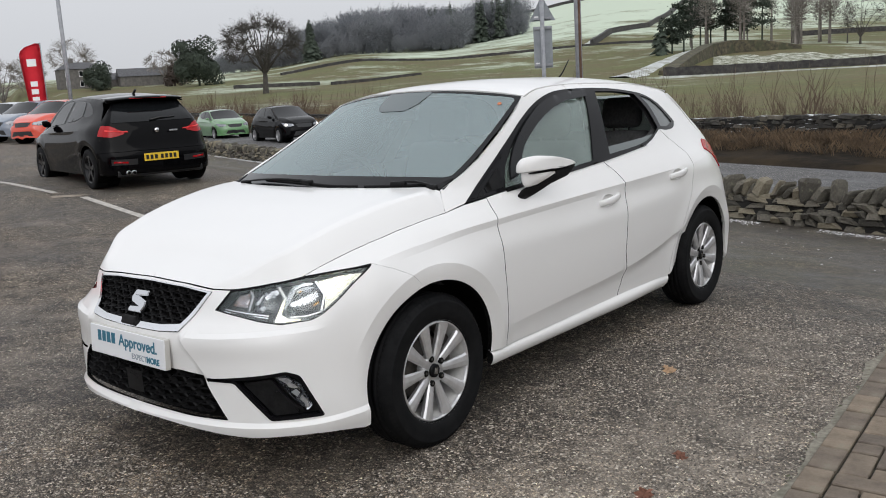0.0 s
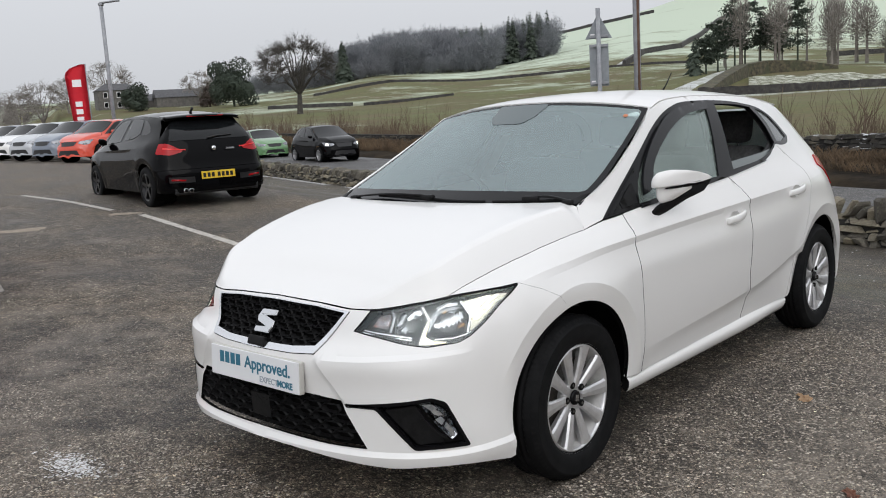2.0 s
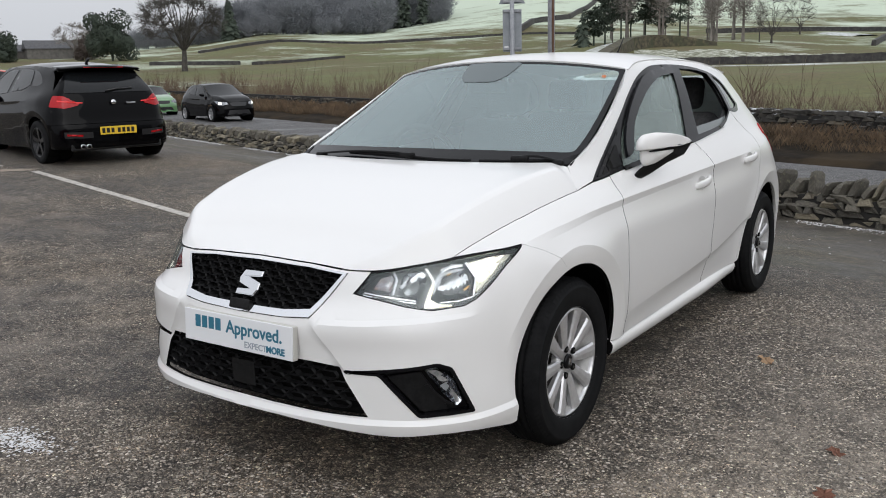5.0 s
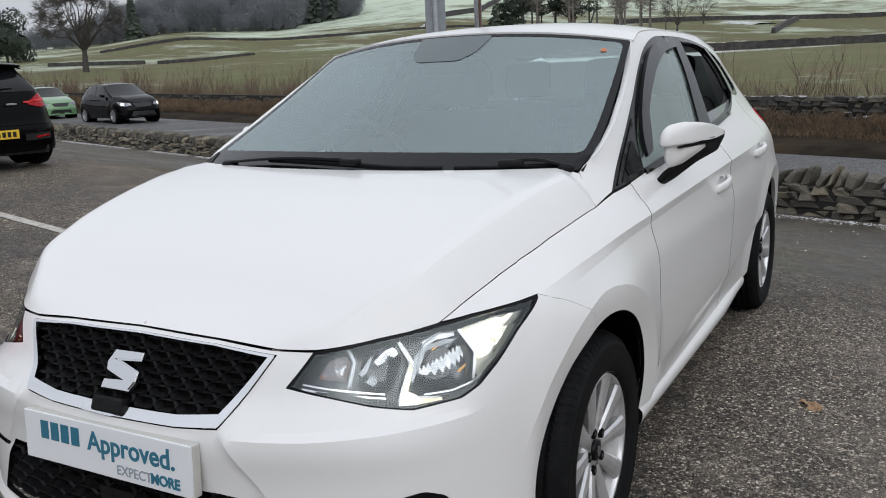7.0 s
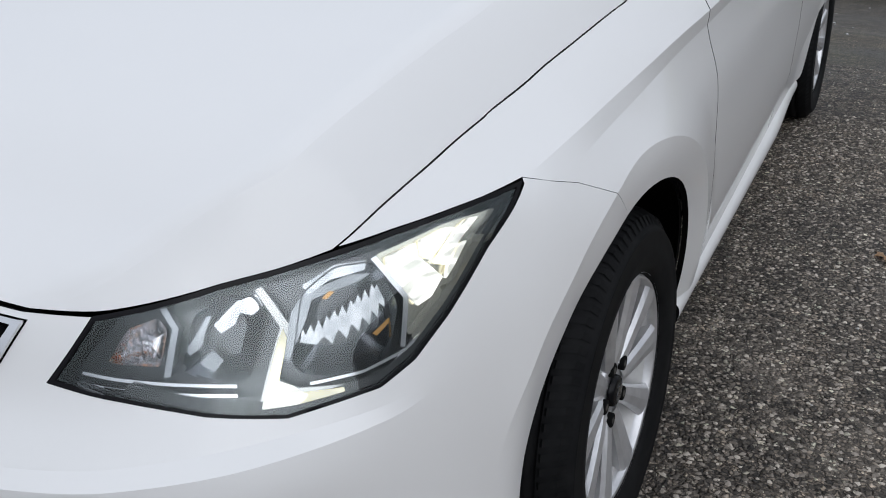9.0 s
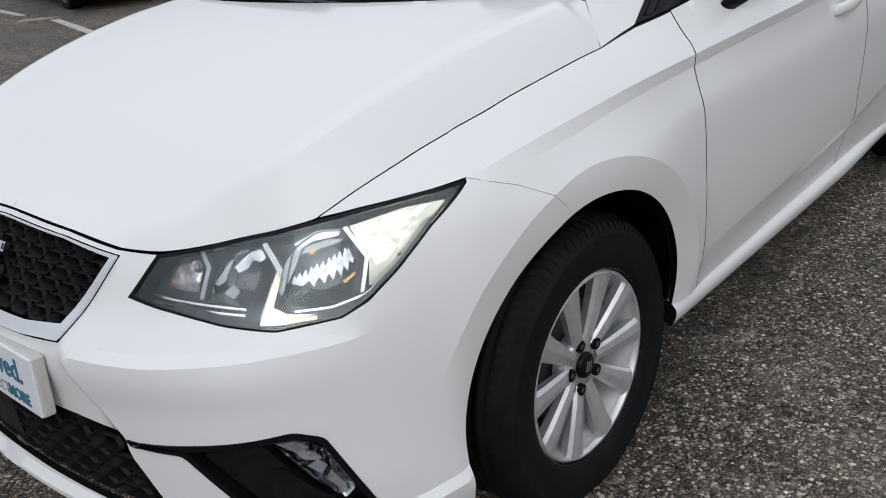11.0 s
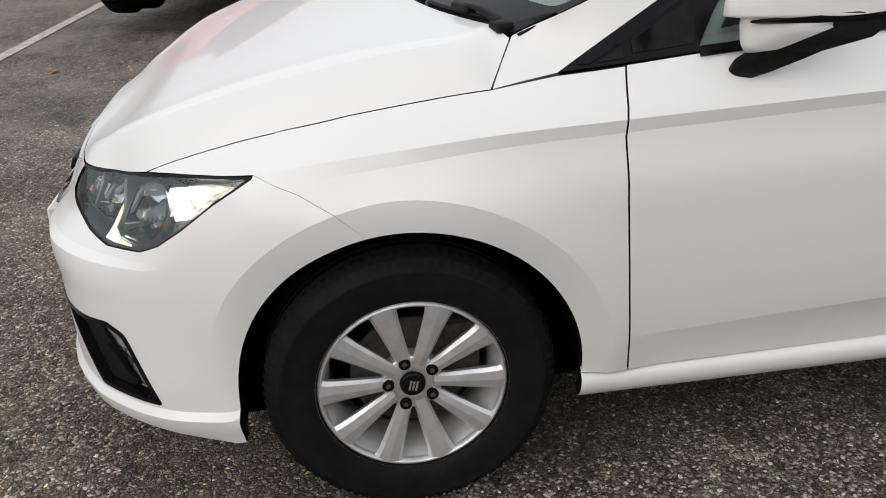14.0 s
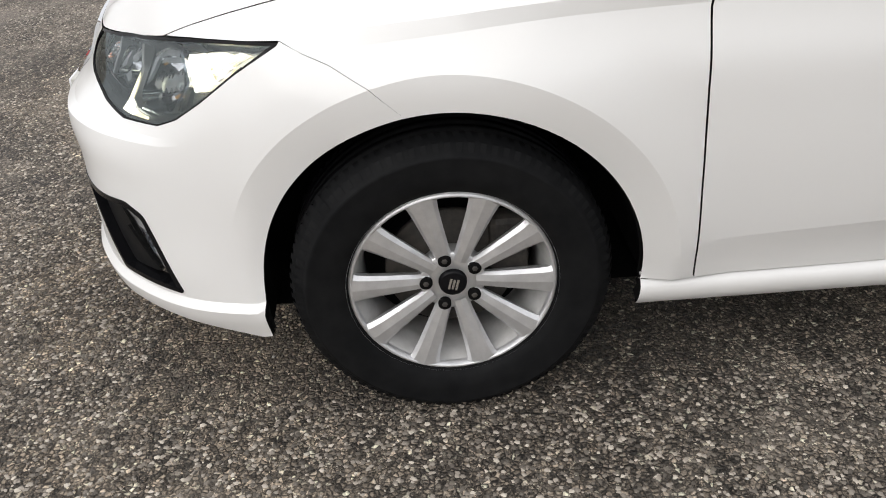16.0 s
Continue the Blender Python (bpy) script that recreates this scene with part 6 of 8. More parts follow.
def stone_meshes(count, mats, seed, smooth=False):
    out = []
    r = random.Random(seed)
    for i in range(count):
        bm = bmesh.new()
        bmesh.ops.create_cube(bm, size=1)
        for v in bm.verts:
            v.co = Vector([c * (1 + r.uniform(-0.42, 0.12)) for c in v.co])
        bmesh.ops.bevel(bm, geom=list(bm.edges), offset=0.13, segments=1, affect="EDGES")
        top, lean = r.uniform(0.45, 1.0), r.uniform(-0.18, 0.18)
        for v in bm.verts:
            v.co += Vector((r.uniform(-1, 1), r.uniform(-1, 1), r.uniform(-1, 1))) * 0.05
            t = v.co.z + 0.5
            v.co.x, v.co.y = v.co.x * (1 + (top - 1) * t) + lean * t, v.co.y * (1 + (top - 1) * t * 0.5)
        me = bpy.data.meshes.new("stone")
        bm.to_mesh(me)
        bm.free()
        me.materials.append(mats)
        out.append(me)
    return out


WALL_DIR = math.degrees(math.atan2(-K, 1))


def squat(x):
    """The wall runs lower towards its far end."""
    return 0.76 + 0.24 * float(sstep(-10, -3, x))


def wall_stones(x0, x1, q, base, courses, course_h, length, coping, depth, seed, thin=1.0):
    """Poses and sizes of a dry stone wall's stones between two places along it."""
    r = random.Random(seed)
    out = []
    step = math.sqrt(1 + K * K)
    for c in range(courses):
        x = x0 - r.uniform(0, length)
        while x < x1:
            w = length * r.uniform(0.4, 1.6)
            xm = x + w / step / 2
            y = q + 8.74 - K * xm
            k = squat(xm)
            z = float(base(xm)) + k * course_h * (c + 0.5) + r.uniform(-0.012, 0.012)
            out.append((pose(xm, y + r.uniform(-0.025, 0.025), z, r.uniform(-4, 4), r.uniform(-5, 5), WALL_DIR + r.uniform(-6, 6)), (w * 1.30, depth * (1 - 0.05 * c), k * course_h * r.uniform(1.2, 1.6))))
            x += w / step
    x = x0
    top = course_h * courses
    while coping and x < x1:
        t = r.uniform(0.05, 0.15)
        k = squat(x)
        h = k * coping * r.uniform(0.7, 1.25)
        lean = r.uniform(2, 38)
        y = q + 8.74 - K * x
        w = t / max(0.6, math.cos(radians(lean))) * 1.05
        out.append((pose(x, y, float(base(x)) + k * top + h * 0.36, 0, lean, WALL_DIR + r.uniform(-12, 12)), (t * 1.15, depth * r.uniform(0.7, 0.95), h)))
        x += w * r.uniform(0.95, 1.35)
    return out


def joined_stones(name, stones, meshes, material, parent=None):
    verts, faces = [], []
    data = [([v.co.copy() for v in me.vertices], [tuple(p.vertices) for p in me.polygons]) for me in meshes]
    for i, (m, s) in enumerate(stones):
        vs, fs = data[i % len(data)]
        mm = m @ Matrix.Diagonal((*s, 1))
        base = len(verts)
        verts += [mm @ v for v in vs]
        faces += [tuple(base + k for k in f) for f in fs]
    ob = from_data(name, verts, faces, material, parent, "", False)
    ob["kind"] = "stuff"
    return ob


S_NEAR = stone_meshes(12, STONE, 3)
S_FAR = stone_meshes(12, STONE_J, 4)


def ribbon(name, pts, top, width, material, parent=None, label=""):
    """A straight-sided core along points."""
    verts, faces = [], []
    for i, p in enumerate(pts):
        d = (Vector(pts[min(i + 1, len(pts) - 1)]) - Vector(pts[max(i - 1, 0)]))
        d.z = 0
        d.normalize()
        s = Vector((-d.y, d.x, 0)) * width / 2
        p = Vector(p)
        h = top(i) if callable(top) else top
        verts += [p - s + Vector((0, 0, -0.4)), p + s + Vector((0, 0, -0.4)), p + s * 0.8 + Vector((0, 0, h)), p - s * 0.8 + Vector((0, 0, h))]
    for i in range(len(pts) - 1):
        a = 4 * i
        faces += [(a + k, a + (k + 1) % 4, a + 4 + (k + 1) % 4, a + 4 + k) for k in range(4)]
    faces += [(0, 1, 2, 3)[::-1], tuple(range(4 * len(pts) - 4, 4 * len(pts)))]
    return from_data(name, verts, faces, material, parent, label, False)


near_wall = tagged(empty("wall_near_road", pose(0, 8.74, -0.66)), "low dry stone wall with upright leaning coping stones", "wall", kind="structure")
core = ribbon("core", [(x, 8.74 - K * x, float(edge_z(x))) for x in np.arange(-30, 6, 1.0)], 0.30, 0.30, mat("wall_core", (0.02, 0.019, 0.017), 0.95), near_wall)
core.matrix_parent_inverse = near_wall.matrix_world.inverted()
near = wall_stones(-2.6, 4.5, 0.0, edge_z, 4, 0.082, 0.22, 0.27, 0.46, 11)
mid = wall_stones(-30, -2.6, 0.0, edge_z, 4, 0.082, 0.24, 0.28, 0.46, 12)
left_near = [s for s in mid if s[0].translation.x > -13]
rest = [s for s in mid if s[0].translation.x <= -13]
near_count = 0
for m, s in near + left_near:
    if near_count < 296:
        ob = new("stone", S_NEAR[near_count % 12])
        ob.parent = near_wall
        ob.matrix_parent_inverse = near_wall.matrix_world.inverted()
        ob.matrix_basis = m @ Matrix.Diagonal((*s, 1))
        near_count += 1
    else:
        rest.append((m, s))
ob = joined_stones("far_stones", rest, S_FAR, STONE_J, near_wall)
ob.matrix_parent_inverse = near_wall.matrix_world.inverted()

far_wall = tagged(empty("wall_beyond_road", pose(0, 8.74 + 10.9, -0.4)), "dark dry stone wall with frost on its top stones", "wall", kind="structure")
fbase = lambda x: edge_far(x) + 0.12
ob = ribbon("core", [(x, 8.74 + 10.9 - K * x, float(fbase(x))) for x in np.arange(-75, 12, 1.5)], 0.62, 0.35, mat("far_wall_core", (0.015, 0.014, 0.013), 0.95), far_wall)
ob.matrix_parent_inverse = far_wall.matrix_world.inverted()
ob = joined_stones("stones", wall_stones(-75, 10, 10.9, fbase, 7, 0.108, 0.30, 0.0, 0.52, 21), S_FAR, STONE_F, far_wall)
ob.matrix_parent_inverse = far_wall.matrix_world.inverted()


def land_wall(name, path, height, thick, label, mat_=None):
    """A field wall laid over the land along (bearing, elevation) or (bearing, distance) steps."""
    pts = []
    for (b0, r0), (b1, r1) in zip(path, path[1:]):
        k = max(2, int(abs(b1 - b0) * 2.5 + abs(r1 - r0) / 12))
        pts += [land(b0 + (b1 - b0) * i / k, r0 + (r1 - r0) * i / k) for i in range(k)]
    pts.append(land(*path[-1]))
    return tagged(ribbon(name, pts, lambda i: height * (1 + 0.18 * noise.noise(Vector((i * 0.7, 0, 0)))), thick, mat_ or WALLFAR), label, "field wall", kind="structure")


WALLFAR = mottled("field_wall_stone", (0.030, 0.029, 0.030), (0.070, 0.066, 0.062), 1.5, 0.95)
land_wall("field_wall", [(50, 205), (45, 225), (40, 220), (35, 222), (31, 224), (26, 224)], 0.62, 0.7, "long dark field wall crossing the pasture")
land_wall("field_wall", [(53, 168), (50, 165), (47.6, 162)], 0.5, 0.8, "dark stone wall behind the bare oak")
land_wall("field_wall", [(46.8, 160), (44, 165), (41, 172)], 0.4, 0.8, "low dark stone wall in the pasture")
land_wall("field_wall", [(29.9, 224), (28.7, r_at(28.7, 3.1)), (26.4, r_at(26.4, 3.3)), (25.2, r_at(25.2, 3.9)), (24.2, r_at(24.2, 4.7)), (22, r_at(22, 5.6))], 1.6, 1.0, "field wall climbing the frosted hill")
land_wall("field_wall", [(25.4, 122), (21, 121), (17, 121), (12, 122), (7, 124), (-8, 128)], 1.1, 0.6, "dark stone wall along the lower pasture")
land_wall("field_wall", [(34.2, r_at(34.2, 4.7)), (31.7, r_at(31.7, 5.1)), (28, r_at(28, 5.6))], 1.6, 1.2, "wall on the skyline of the hill")
land_wall("field_wall", [(18, 240), (12, 245), (6, 250), (-5, 260)], 1.1, 0.9, "field wall behind the copse")
land_wall("field_wall", [(7.2, 245), (8.6, 185)], 1.0, 0.9, "short field wall running down the slope")


def land_strip(name, path, width, material, label, category):
    """A flat band laid just over the land."""
    pts = []
    for (b0, r0), (b1, r1) in zip(path, path[1:]):
        k = max(2, int(abs(b1 - b0) * 4 + abs(r1 - r0) / 6))
        pts += [land(b0 + (b1 - b0) * i / k, r0 + (r1 - r0) * i / k) for i in range(k)]
    pts.append(land(*path[-1]))
    verts, faces = [], []
    for i, p in enumerate(pts):
        d = pts[min(i + 1, len(pts) - 1)] - pts[max(i - 1, 0)]
        s = Vector((-d.y, d.x, 0)).normalized() * width * (0.5 + 0.18 * noise.noise(Vector((i * 0.9, 3, 0))))
        for k in (-1, -0.4, 0.4, 1):
            q = p + s * k
            verts.append(q + Vector((0, 0, 0.20 if abs(k) < 0.9 else -0.35)))
    for i in range(len(pts) - 1):
        for k in range(3):
            a = 4 * i + k
            faces.append((a, a + 1, a + 5, a + 4))
    return tagged(from_data(name, verts, faces, material), label, category, kind="structure")


SNOW = mottled("lying_snow", (0.36, 0.38, 0.36), (0.60, 0.62, 0.63), 0.9, 0.9, scale2=0.22, c3=(0.17, 0.17, 0.10))
land_strip("snowy_track", [(28.2, 118), (26.2, 140), (24.6, 155), (23.4, 172)], 5.0, SNOW, "snow-covered farm track climbing past the copse", "track")
land_strip("snow_strip", [(25.6, 116), (20, 115), (13, 116), (5, 118)], 2.4, SNOW, "strip of frost along the field wall", "frost")
land_strip("snow_strip", [(30.3, 228), (29.4, r_at(29.4, 2.9)), (28.9, r_at(28.9, 3.2))], 4.0, SNOW, "drift of frost beside a field wall", "frost")
land_strip("snow_strip", [(11.0, 235), (9.0, 225)], 9.0, SNOW, "drift of frost on the slope", "frost")
FROSTED = mottled("frosted_rough_grass", (0.075, 0.080, 0.028), (0.52, 0.53, 0.46), 1.1, 0.95, lo=0.42, hi=0.62)


def land_sheet(name, b0, b1, near, far, material, label, category):
    """A thin cover over the land between two bearings and two distances, with a ragged far edge."""
    verts, faces = [], []
    bs = np.arange(b0, b1 + 0.01, 0.4)
    for b in bs:
        reach = far + 5 * noise.noise(Vector((b * 0.8, 7, 0)))
        for k in range(7):
            p = land(b, near + (reach - near) * k / 6)
            verts.append(p + Vector((0, 0, 0.42 if 0 < k < 6 else -0.4)))
    for i in range(len(bs) - 1):
        faces += [(7 * i + k, 7 * i + k + 1, 7 * i + k + 8, 7 * i + k + 7) for k in range(6)]
    return tagged(from_data(name, verts, faces, material), label, category, kind="structure")


land_sheet("frosted_slope", 2.0, 22.4, 122, 150, FROSTED, "rough grass white with frost above the field wall", "frosted grass")
BANK = mottled("bank_earth", (0.030, 0.028, 0.020), (0.115, 0.100, 0.062), 1.6, 0.95, scale2=0.5, c3=(0.05, 0.055, 0.03))
pts = [land(25.2, 126), land(24.0, 140), land(22.8, 152), land(21.5, 158), land(19.5, 160), land(17.5, 162)]
tagged(ribbon("earth_bank", pts, lambda i: (0.5, 1.3, 1.9, 2.0, 1.6, 0.5)[i], 2.6, BANK), "dark earth bank below the copse", "bank", kind="structure")

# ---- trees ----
# far bark lightened, with the haze painted into its colour
HAZYBARK = mottled("hazed_far_bark", (0.15, 0.135, 0.120), (0.25, 0.228, 0.205), 0.6, 0.95)


def branch_tree(height, spread, seed, levels, kids, trunk=0.28, fork=0.25, up=0.35, sides=4, twig=0.012):
    """A bare tree: trunk, limbs and twigs as tapered prisms."""
    r = random.Random(seed)
    verts, faces = [], []

    def limb(p, d, length, rad, level):
        steps = 3 if level < 2 else 2
        a = d.orthogonal().normalized()
        b = d.cross(a)
        ring0 = None
        pts = [p.copy()]
        for i in range(steps + 1):
            k = rad * (1 - 0.55 * i / steps) if level < levels else rad * (1 - 0.9 * i / steps)
            n = sides if level < 2 else 3
            base = len(verts)
            for j in range(n):
                w = 2 * math.pi * j / n
                verts.append(p + (a * math.cos(w) + b * math.sin(w)) * k)
            if ring0 is not None:
                faces.extend((ring0 + j, ring0 + (j + 1) % n, base + (j + 1) % n, base + j) for j in range(n))
            ring0 = base
            if i < steps:
                d = (d + Vector((r.uniform(-1, 1), r.uniform(-1, 1), r.uniform(-0.5, 0.8))) * 0.22).normalized()
                p = p + d * length / steps
                pts.append(p.copy())
        if level < levels:
            for c in range(kids[level]):
                t = r.uniform(fork if level == 0 else 0.25, 1.0) * (len(pts) - 1)
                i = min(int(t), len(pts) - 2)
                q = pts[i].lerp(pts[i + 1], t - i)
                side = Vector((r.uniform(-1, 1), r.uniform(-1, 1), r.uniform(-0.35, 0.6) + up)).normalized()
                nd = (d * 0.45 + side * (spread if level == 0 else 0.85)).normalized()
                limb(q, nd, length * r.uniform(0.5, 0.75), max(twig, rad * r.uniform(0.35, 0.55)), level + 1)

    limb(Vector((0, 0, -0.3)), Vector((0, 0, 1)), height * 0.52, trunk, 0)
    top = sorted(v.z for v in verts)[int(len(verts) * 0.985)]
    k = height / top
    return [v * k for v in verts], faces


def put(data, m, name, material, label, category, group="", kind=""):
    verts, faces = data
    me = bpy.data.meshes.new(name)
    me.from_pydata([tuple(v) for v in verts], [], [tuple(f) for f in faces])
    me.materials.append(material)
    root = tagged(empty(name, m), label, category, group, kind)
    ob = link("crown", me, root)
    return root


def dome_tree(h, w, seed, limbs=13, tips=230, twigs=6, low=0.22, thick=0.035, twig=0.016):
    """A bare broadleaved tree: limbs fan out from a short trunk to a rounded crown of fine twigs."""
    r = random.Random(seed)
    verts, faces = [], []

    def bar(pts, r0, r1, n=3):
        base = len(verts)
        for i, p in enumerate(pts):
            d = (pts[min(i + 1, len(pts) - 1)] - pts[max(i - 1, 0)]).normalized()
            a = d.orthogonal().normalized()
            b = d.cross(a)
            k = r0 + (r1 - r0) * i / (len(pts) - 1)
            for j in range(n):
                t = 2 * math.pi * j / n
                verts.append(p + (a * math.cos(t) + b * math.sin(t)) * k)
        for i in range(len(pts) - 1):
            for j in range(n):
                faces.append((base + i * n + j, base + i * n + (j + 1) % n, base + (i + 1) * n + (j + 1) % n, base + (i + 1) * n + j))

    def wob(s):
        return Vector((r.uniform(-s, s), r.uniform(-s, s), r.uniform(-s, s)))

    def shell(k):
        while True:
            d = Vector((r.gauss(0, 1), r.gauss(0, 1), r.gauss(0, 1))).normalized()
            if d.z > -0.55:
                lump = 1 + 0.16 * noise.noise(d * 2.2 + Vector((seed, 0, 0)))
                return Vector((d.x * w / 2, d.y * w / 2, h * (1 + low) / 2 + d.z * h * (1 - low) / 2)) * 1.0, d, k * lump

    fork = Vector((wob(0.02 * h).x, wob(0.02 * h).y, h * low * 1.15))
    bar([Vector((0, 0, -0.4)), Vector((0, 0, 0.5)), fork * 0.6, fork], thick * h * 1.25, thick * h * 0.8, 7)
    heads = []
    centre = Vector((0, 0, h * (1 + low) / 2))
    for i in range(limbs):
        p, d, k = shell(0.72)
        end = centre + (p - centre) * k
        mid = fork.lerp(end, 0.45) + Vector((0, 0, 0.10 * h * (1 - abs(d.z)))) + wob(0.03 * h)
        pts = [fork, fork.lerp(mid, 0.55) + wob(0.02 * h), mid, mid.lerp(end, 0.55) + wob(0.03 * h), end]
        bar(pts, thick * h * r.uniform(0.30, 0.55), thick * h * 0.10, 4)
        heads.append(pts)
    for i in range(tips):
        p, d, k = shell(r.uniform(0.74, 0.98))
        end = centre + (p - centre) * k
        best = min((q for hd in heads for q in (hd[2], hd[3], hd[4], hd[2].lerp(hd[3], 0.5))), key=lambda q: (q - end).length)
        mid = best.lerp(end, 0.5) + wob(0.045 * h)
        bar([best, mid, end], max(twig, thick * h * 0.11), twig)
        for t in range(twigs):
            a = mid.lerp(end, r.uniform(0.1, 1.0))
            o = (a - centre).normalized() * 0.6 + wob(0.9)
            b = a + o * 0.055 * w * r.uniform(0.5, 1.3)
            m = a.lerp(b, 0.5) + wob(0.015 * h)
            bar([a, m, b], twig * 0.8, twig * 0.4)
    return verts, faces


oak_p = land(51, 130)
put(dome_tree(11.2, 12.5, 5, 18, 620, 9, twig=0.019), Matrix.Translation(oak_p), "oak_tree", BARK, "large bare oak with a wide rounded crown in the pasture", "tree")
for i, (b, r, h, seed) in enumerate(((62.4, 250, 12.5, 3), (66.3, 205, 12, 4), (67.6, 210, 11.5, 6), (64.9, 215, 8.0, 8), (69.0, 200, 10, 9), (57.2, 215, 8.2, 10), (55.9, 220, 7.0, 12), (68.2, 190, 8, 14))):
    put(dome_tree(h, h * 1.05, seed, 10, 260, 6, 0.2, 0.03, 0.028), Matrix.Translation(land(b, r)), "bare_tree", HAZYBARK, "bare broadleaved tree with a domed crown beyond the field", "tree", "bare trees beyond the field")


def conifer(height, width, seed, tiers=26, per=16):
    """A dark evergreen: trunk and drooping sprays with ragged edges."""
    r = random.Random(seed)
    verts, faces = [], []
    for i in range(tiers):
        t = i / tiers
        z = height * (0.08 + 0.92 * t)
        rad = width / 2 * (1 - t) ** 0.7 * r.uniform(0.8, 1.1) + 0.1
        for j in range(per):
            w = r.uniform(0, 2 * math.pi)
            L = rad * r.uniform(0.6, 1.15)
            d = Vector((math.cos(w), math.sin(w), 0))
            s = Vector((-d.y, d.x, 0)) * r.uniform(0.18, 0.4) * L
            p = Vector((0, 0, z + r.uniform(-0.3, 0.3)))
            dr = Vector((0, 0, -L * r.uniform(0.1, 0.45)))
            b = len(verts)
            verts += [p, p + d * L * 0.6 + s + dr * 0.4, p + d * L + dr, p + d * L * 0.6 - s + dr * 0.4, p + d * L * 0.5 + Vector((0, 0, 0.18 * L))]
            faces += [(b, b + 1, b + 4), (b + 4, b + 1, b + 2), (b + 4, b + 2, b + 3), (b, b + 4, b + 3)]
    b = len(verts)
    for k in range(5):
        a = 2 * math.pi * k / 5
        verts += [Vector((0.2 * math.cos(a), 0.2 * math.sin(a), -0.3)), Vector((0.05 * math.cos(a), 0.05 * math.sin(a), height * 0.9))]
    for k in range(5):
        q = (k + 1) % 5
        faces.append((b + 2 * k, b + 2 * q, b + 2 * q + 1, b + 2 * k + 1))
    return verts, faces


def leafy(height, width, seed, n=2600):
    """A dense evergreen crown of many small clumps on a trunk."""
    r = random.Random(seed)
    verts, faces = [], []
    lobes = [(Vector((r.uniform(-0.3, 0.3) * width, r.uniform(-0.3, 0.3) * width, height * r.uniform(0.14, 0.86))), width * r.uniform(0.18, 0.32)) for _ in range(18)]
    for i in range(n):
        c, rad = lobes[i % len(lobes)]
        d = Vector((r.gauss(0, 1), r.gauss(0, 1), r.gauss(0, 1))).normalized()
        p = c + d * rad * r.uniform(0.75, 1.05)
        s = r.uniform(0.10, 0.28)
        u, v = d.orthogonal().normalized() * s, d.cross(d.orthogonal()).normalized() * s
        b = len(verts)
        verts += [p - u, p + v * 0.8, p + u, p - v * 0.8 + d * 0.1]
        faces += [(b, b + 1, b + 2), (b, b + 2, b + 3)]
    b = len(verts)
    verts += [Vector((x * 0.3, y * 0.3, z)) for z in (-0.3, height * 0.5) for x, y in ((1, 0), (0, 1), (-1, 0), (0, -1))]
    faces += [(b + k, b + (k + 1) % 4, b + 4 + (k + 1) % 4, b + 4 + k) for k in range(4)]
    return verts, faces


put(leafy(9.3, 8.2, 31, 13000), Matrix.Translation(land(55.1, 190)), "evergreen_tree", CONIFER, "dense dark evergreen tree beside the oak", "tree")
put(leafy(5.4, 6.0, 32, 5000), Matrix.Translation(land(61.0, 205)), "pine_tree", CONIFER, "dark spreading pine beside the farmhouse", "tree")
put(leafy(4.6, 5.0, 33, 2600), Matrix.Translation(land(56.6, 205)), "shrub", mottled("brown_shrub", (0.055, 0.042, 0.036), (0.09, 0.07, 0.06), 1, 0.95), "brown leafless shrub thicket", "shrub")
put(conifer(13.5, 7.5, 41), Matrix.Translation(land(48.0, 290)), "conifer_tree", CONIFER, "tall dark spruce at the edge of the wood", "tree")


def far_wood(name, spots, material, label, seed, kinds, size):
    """A whole far wood in one mesh."""
    verts, faces = [], []
    r = random.Random(seed)
    for b, rr, h in spots:
        vs, fs = kinds[r.randrange(len(kinds))]
        p = land(b, rr)
        a = r.uniform(0, 6.28)
        wd, ht = h / size * r.uniform(0.8, 1.25), h / size
        base = len(verts)
        ca, sa = math.cos(a), math.sin(a)
        verts += [Vector((p.x + (v.x * ca - v.y * sa) * wd, p.y + (v.x * sa + v.y * ca) * wd, p.z + v.z * ht)) for v in vs]
        faces += [tuple(base + k for k in f) for f in fs]
    ob = from_data(name, verts, faces, material, None, "", False)
    return tagged(ob, label, "woodland", kind="stuff")




def twiggy(h, w, seed, n, low=0.1, slim=0.05, up=0.5):
    """A far bare tree: trunk, a few limbs and a haze of fine slivers for twigs."""
    r = random.Random(seed)
    verts, faces = [], []

    def sliver(a, b, k):
        d = (b - a)
        s = d.cross(Vector((r.gauss(0, 1), r.gauss(0, 1), r.gauss(0, 1)))).normalized() * k
        faces.append((len(verts), len(verts) + 1, len(verts) + 2))
        verts.extend((a - s, a + s, b))
    top = Vector((0, 0, h * 0.9))
    for k in range(3):
        a = 2 * math.pi * k / 3
        sliver(Vector((0.08 * math.cos(a), 0.08 * math.sin(a), -0.4)), top, 0.020 * h)
    centre = Vector((0, 0, h * (0.52 + low / 2)))
    for i in range(n):
        d = Vector((r.gauss(0, 1), r.gauss(0, 1), r.gauss(0, 1))).normalized()
        lump = 1 + 0.22 * noise.noise(d * 2.4 + Vector((seed * 3.1, 0, 0)))
        k = r.uniform(0.25, 1.0) ** 0.6 * lump
        p = centre + Vector((d.x * w / 2, d.y * w / 2, d.z * h * (1 - low) / 2)) * k
        o = ((p - centre).normalized() + Vector((r.uniform(-0.6, 0.6), r.uniform(-0.6, 0.6), up))).normalized()
        sliver(p - o * 0.10 * h * r.uniform(0.4, 1.2), p, slim * r.uniform(0.6, 1.4))
    return verts, faces


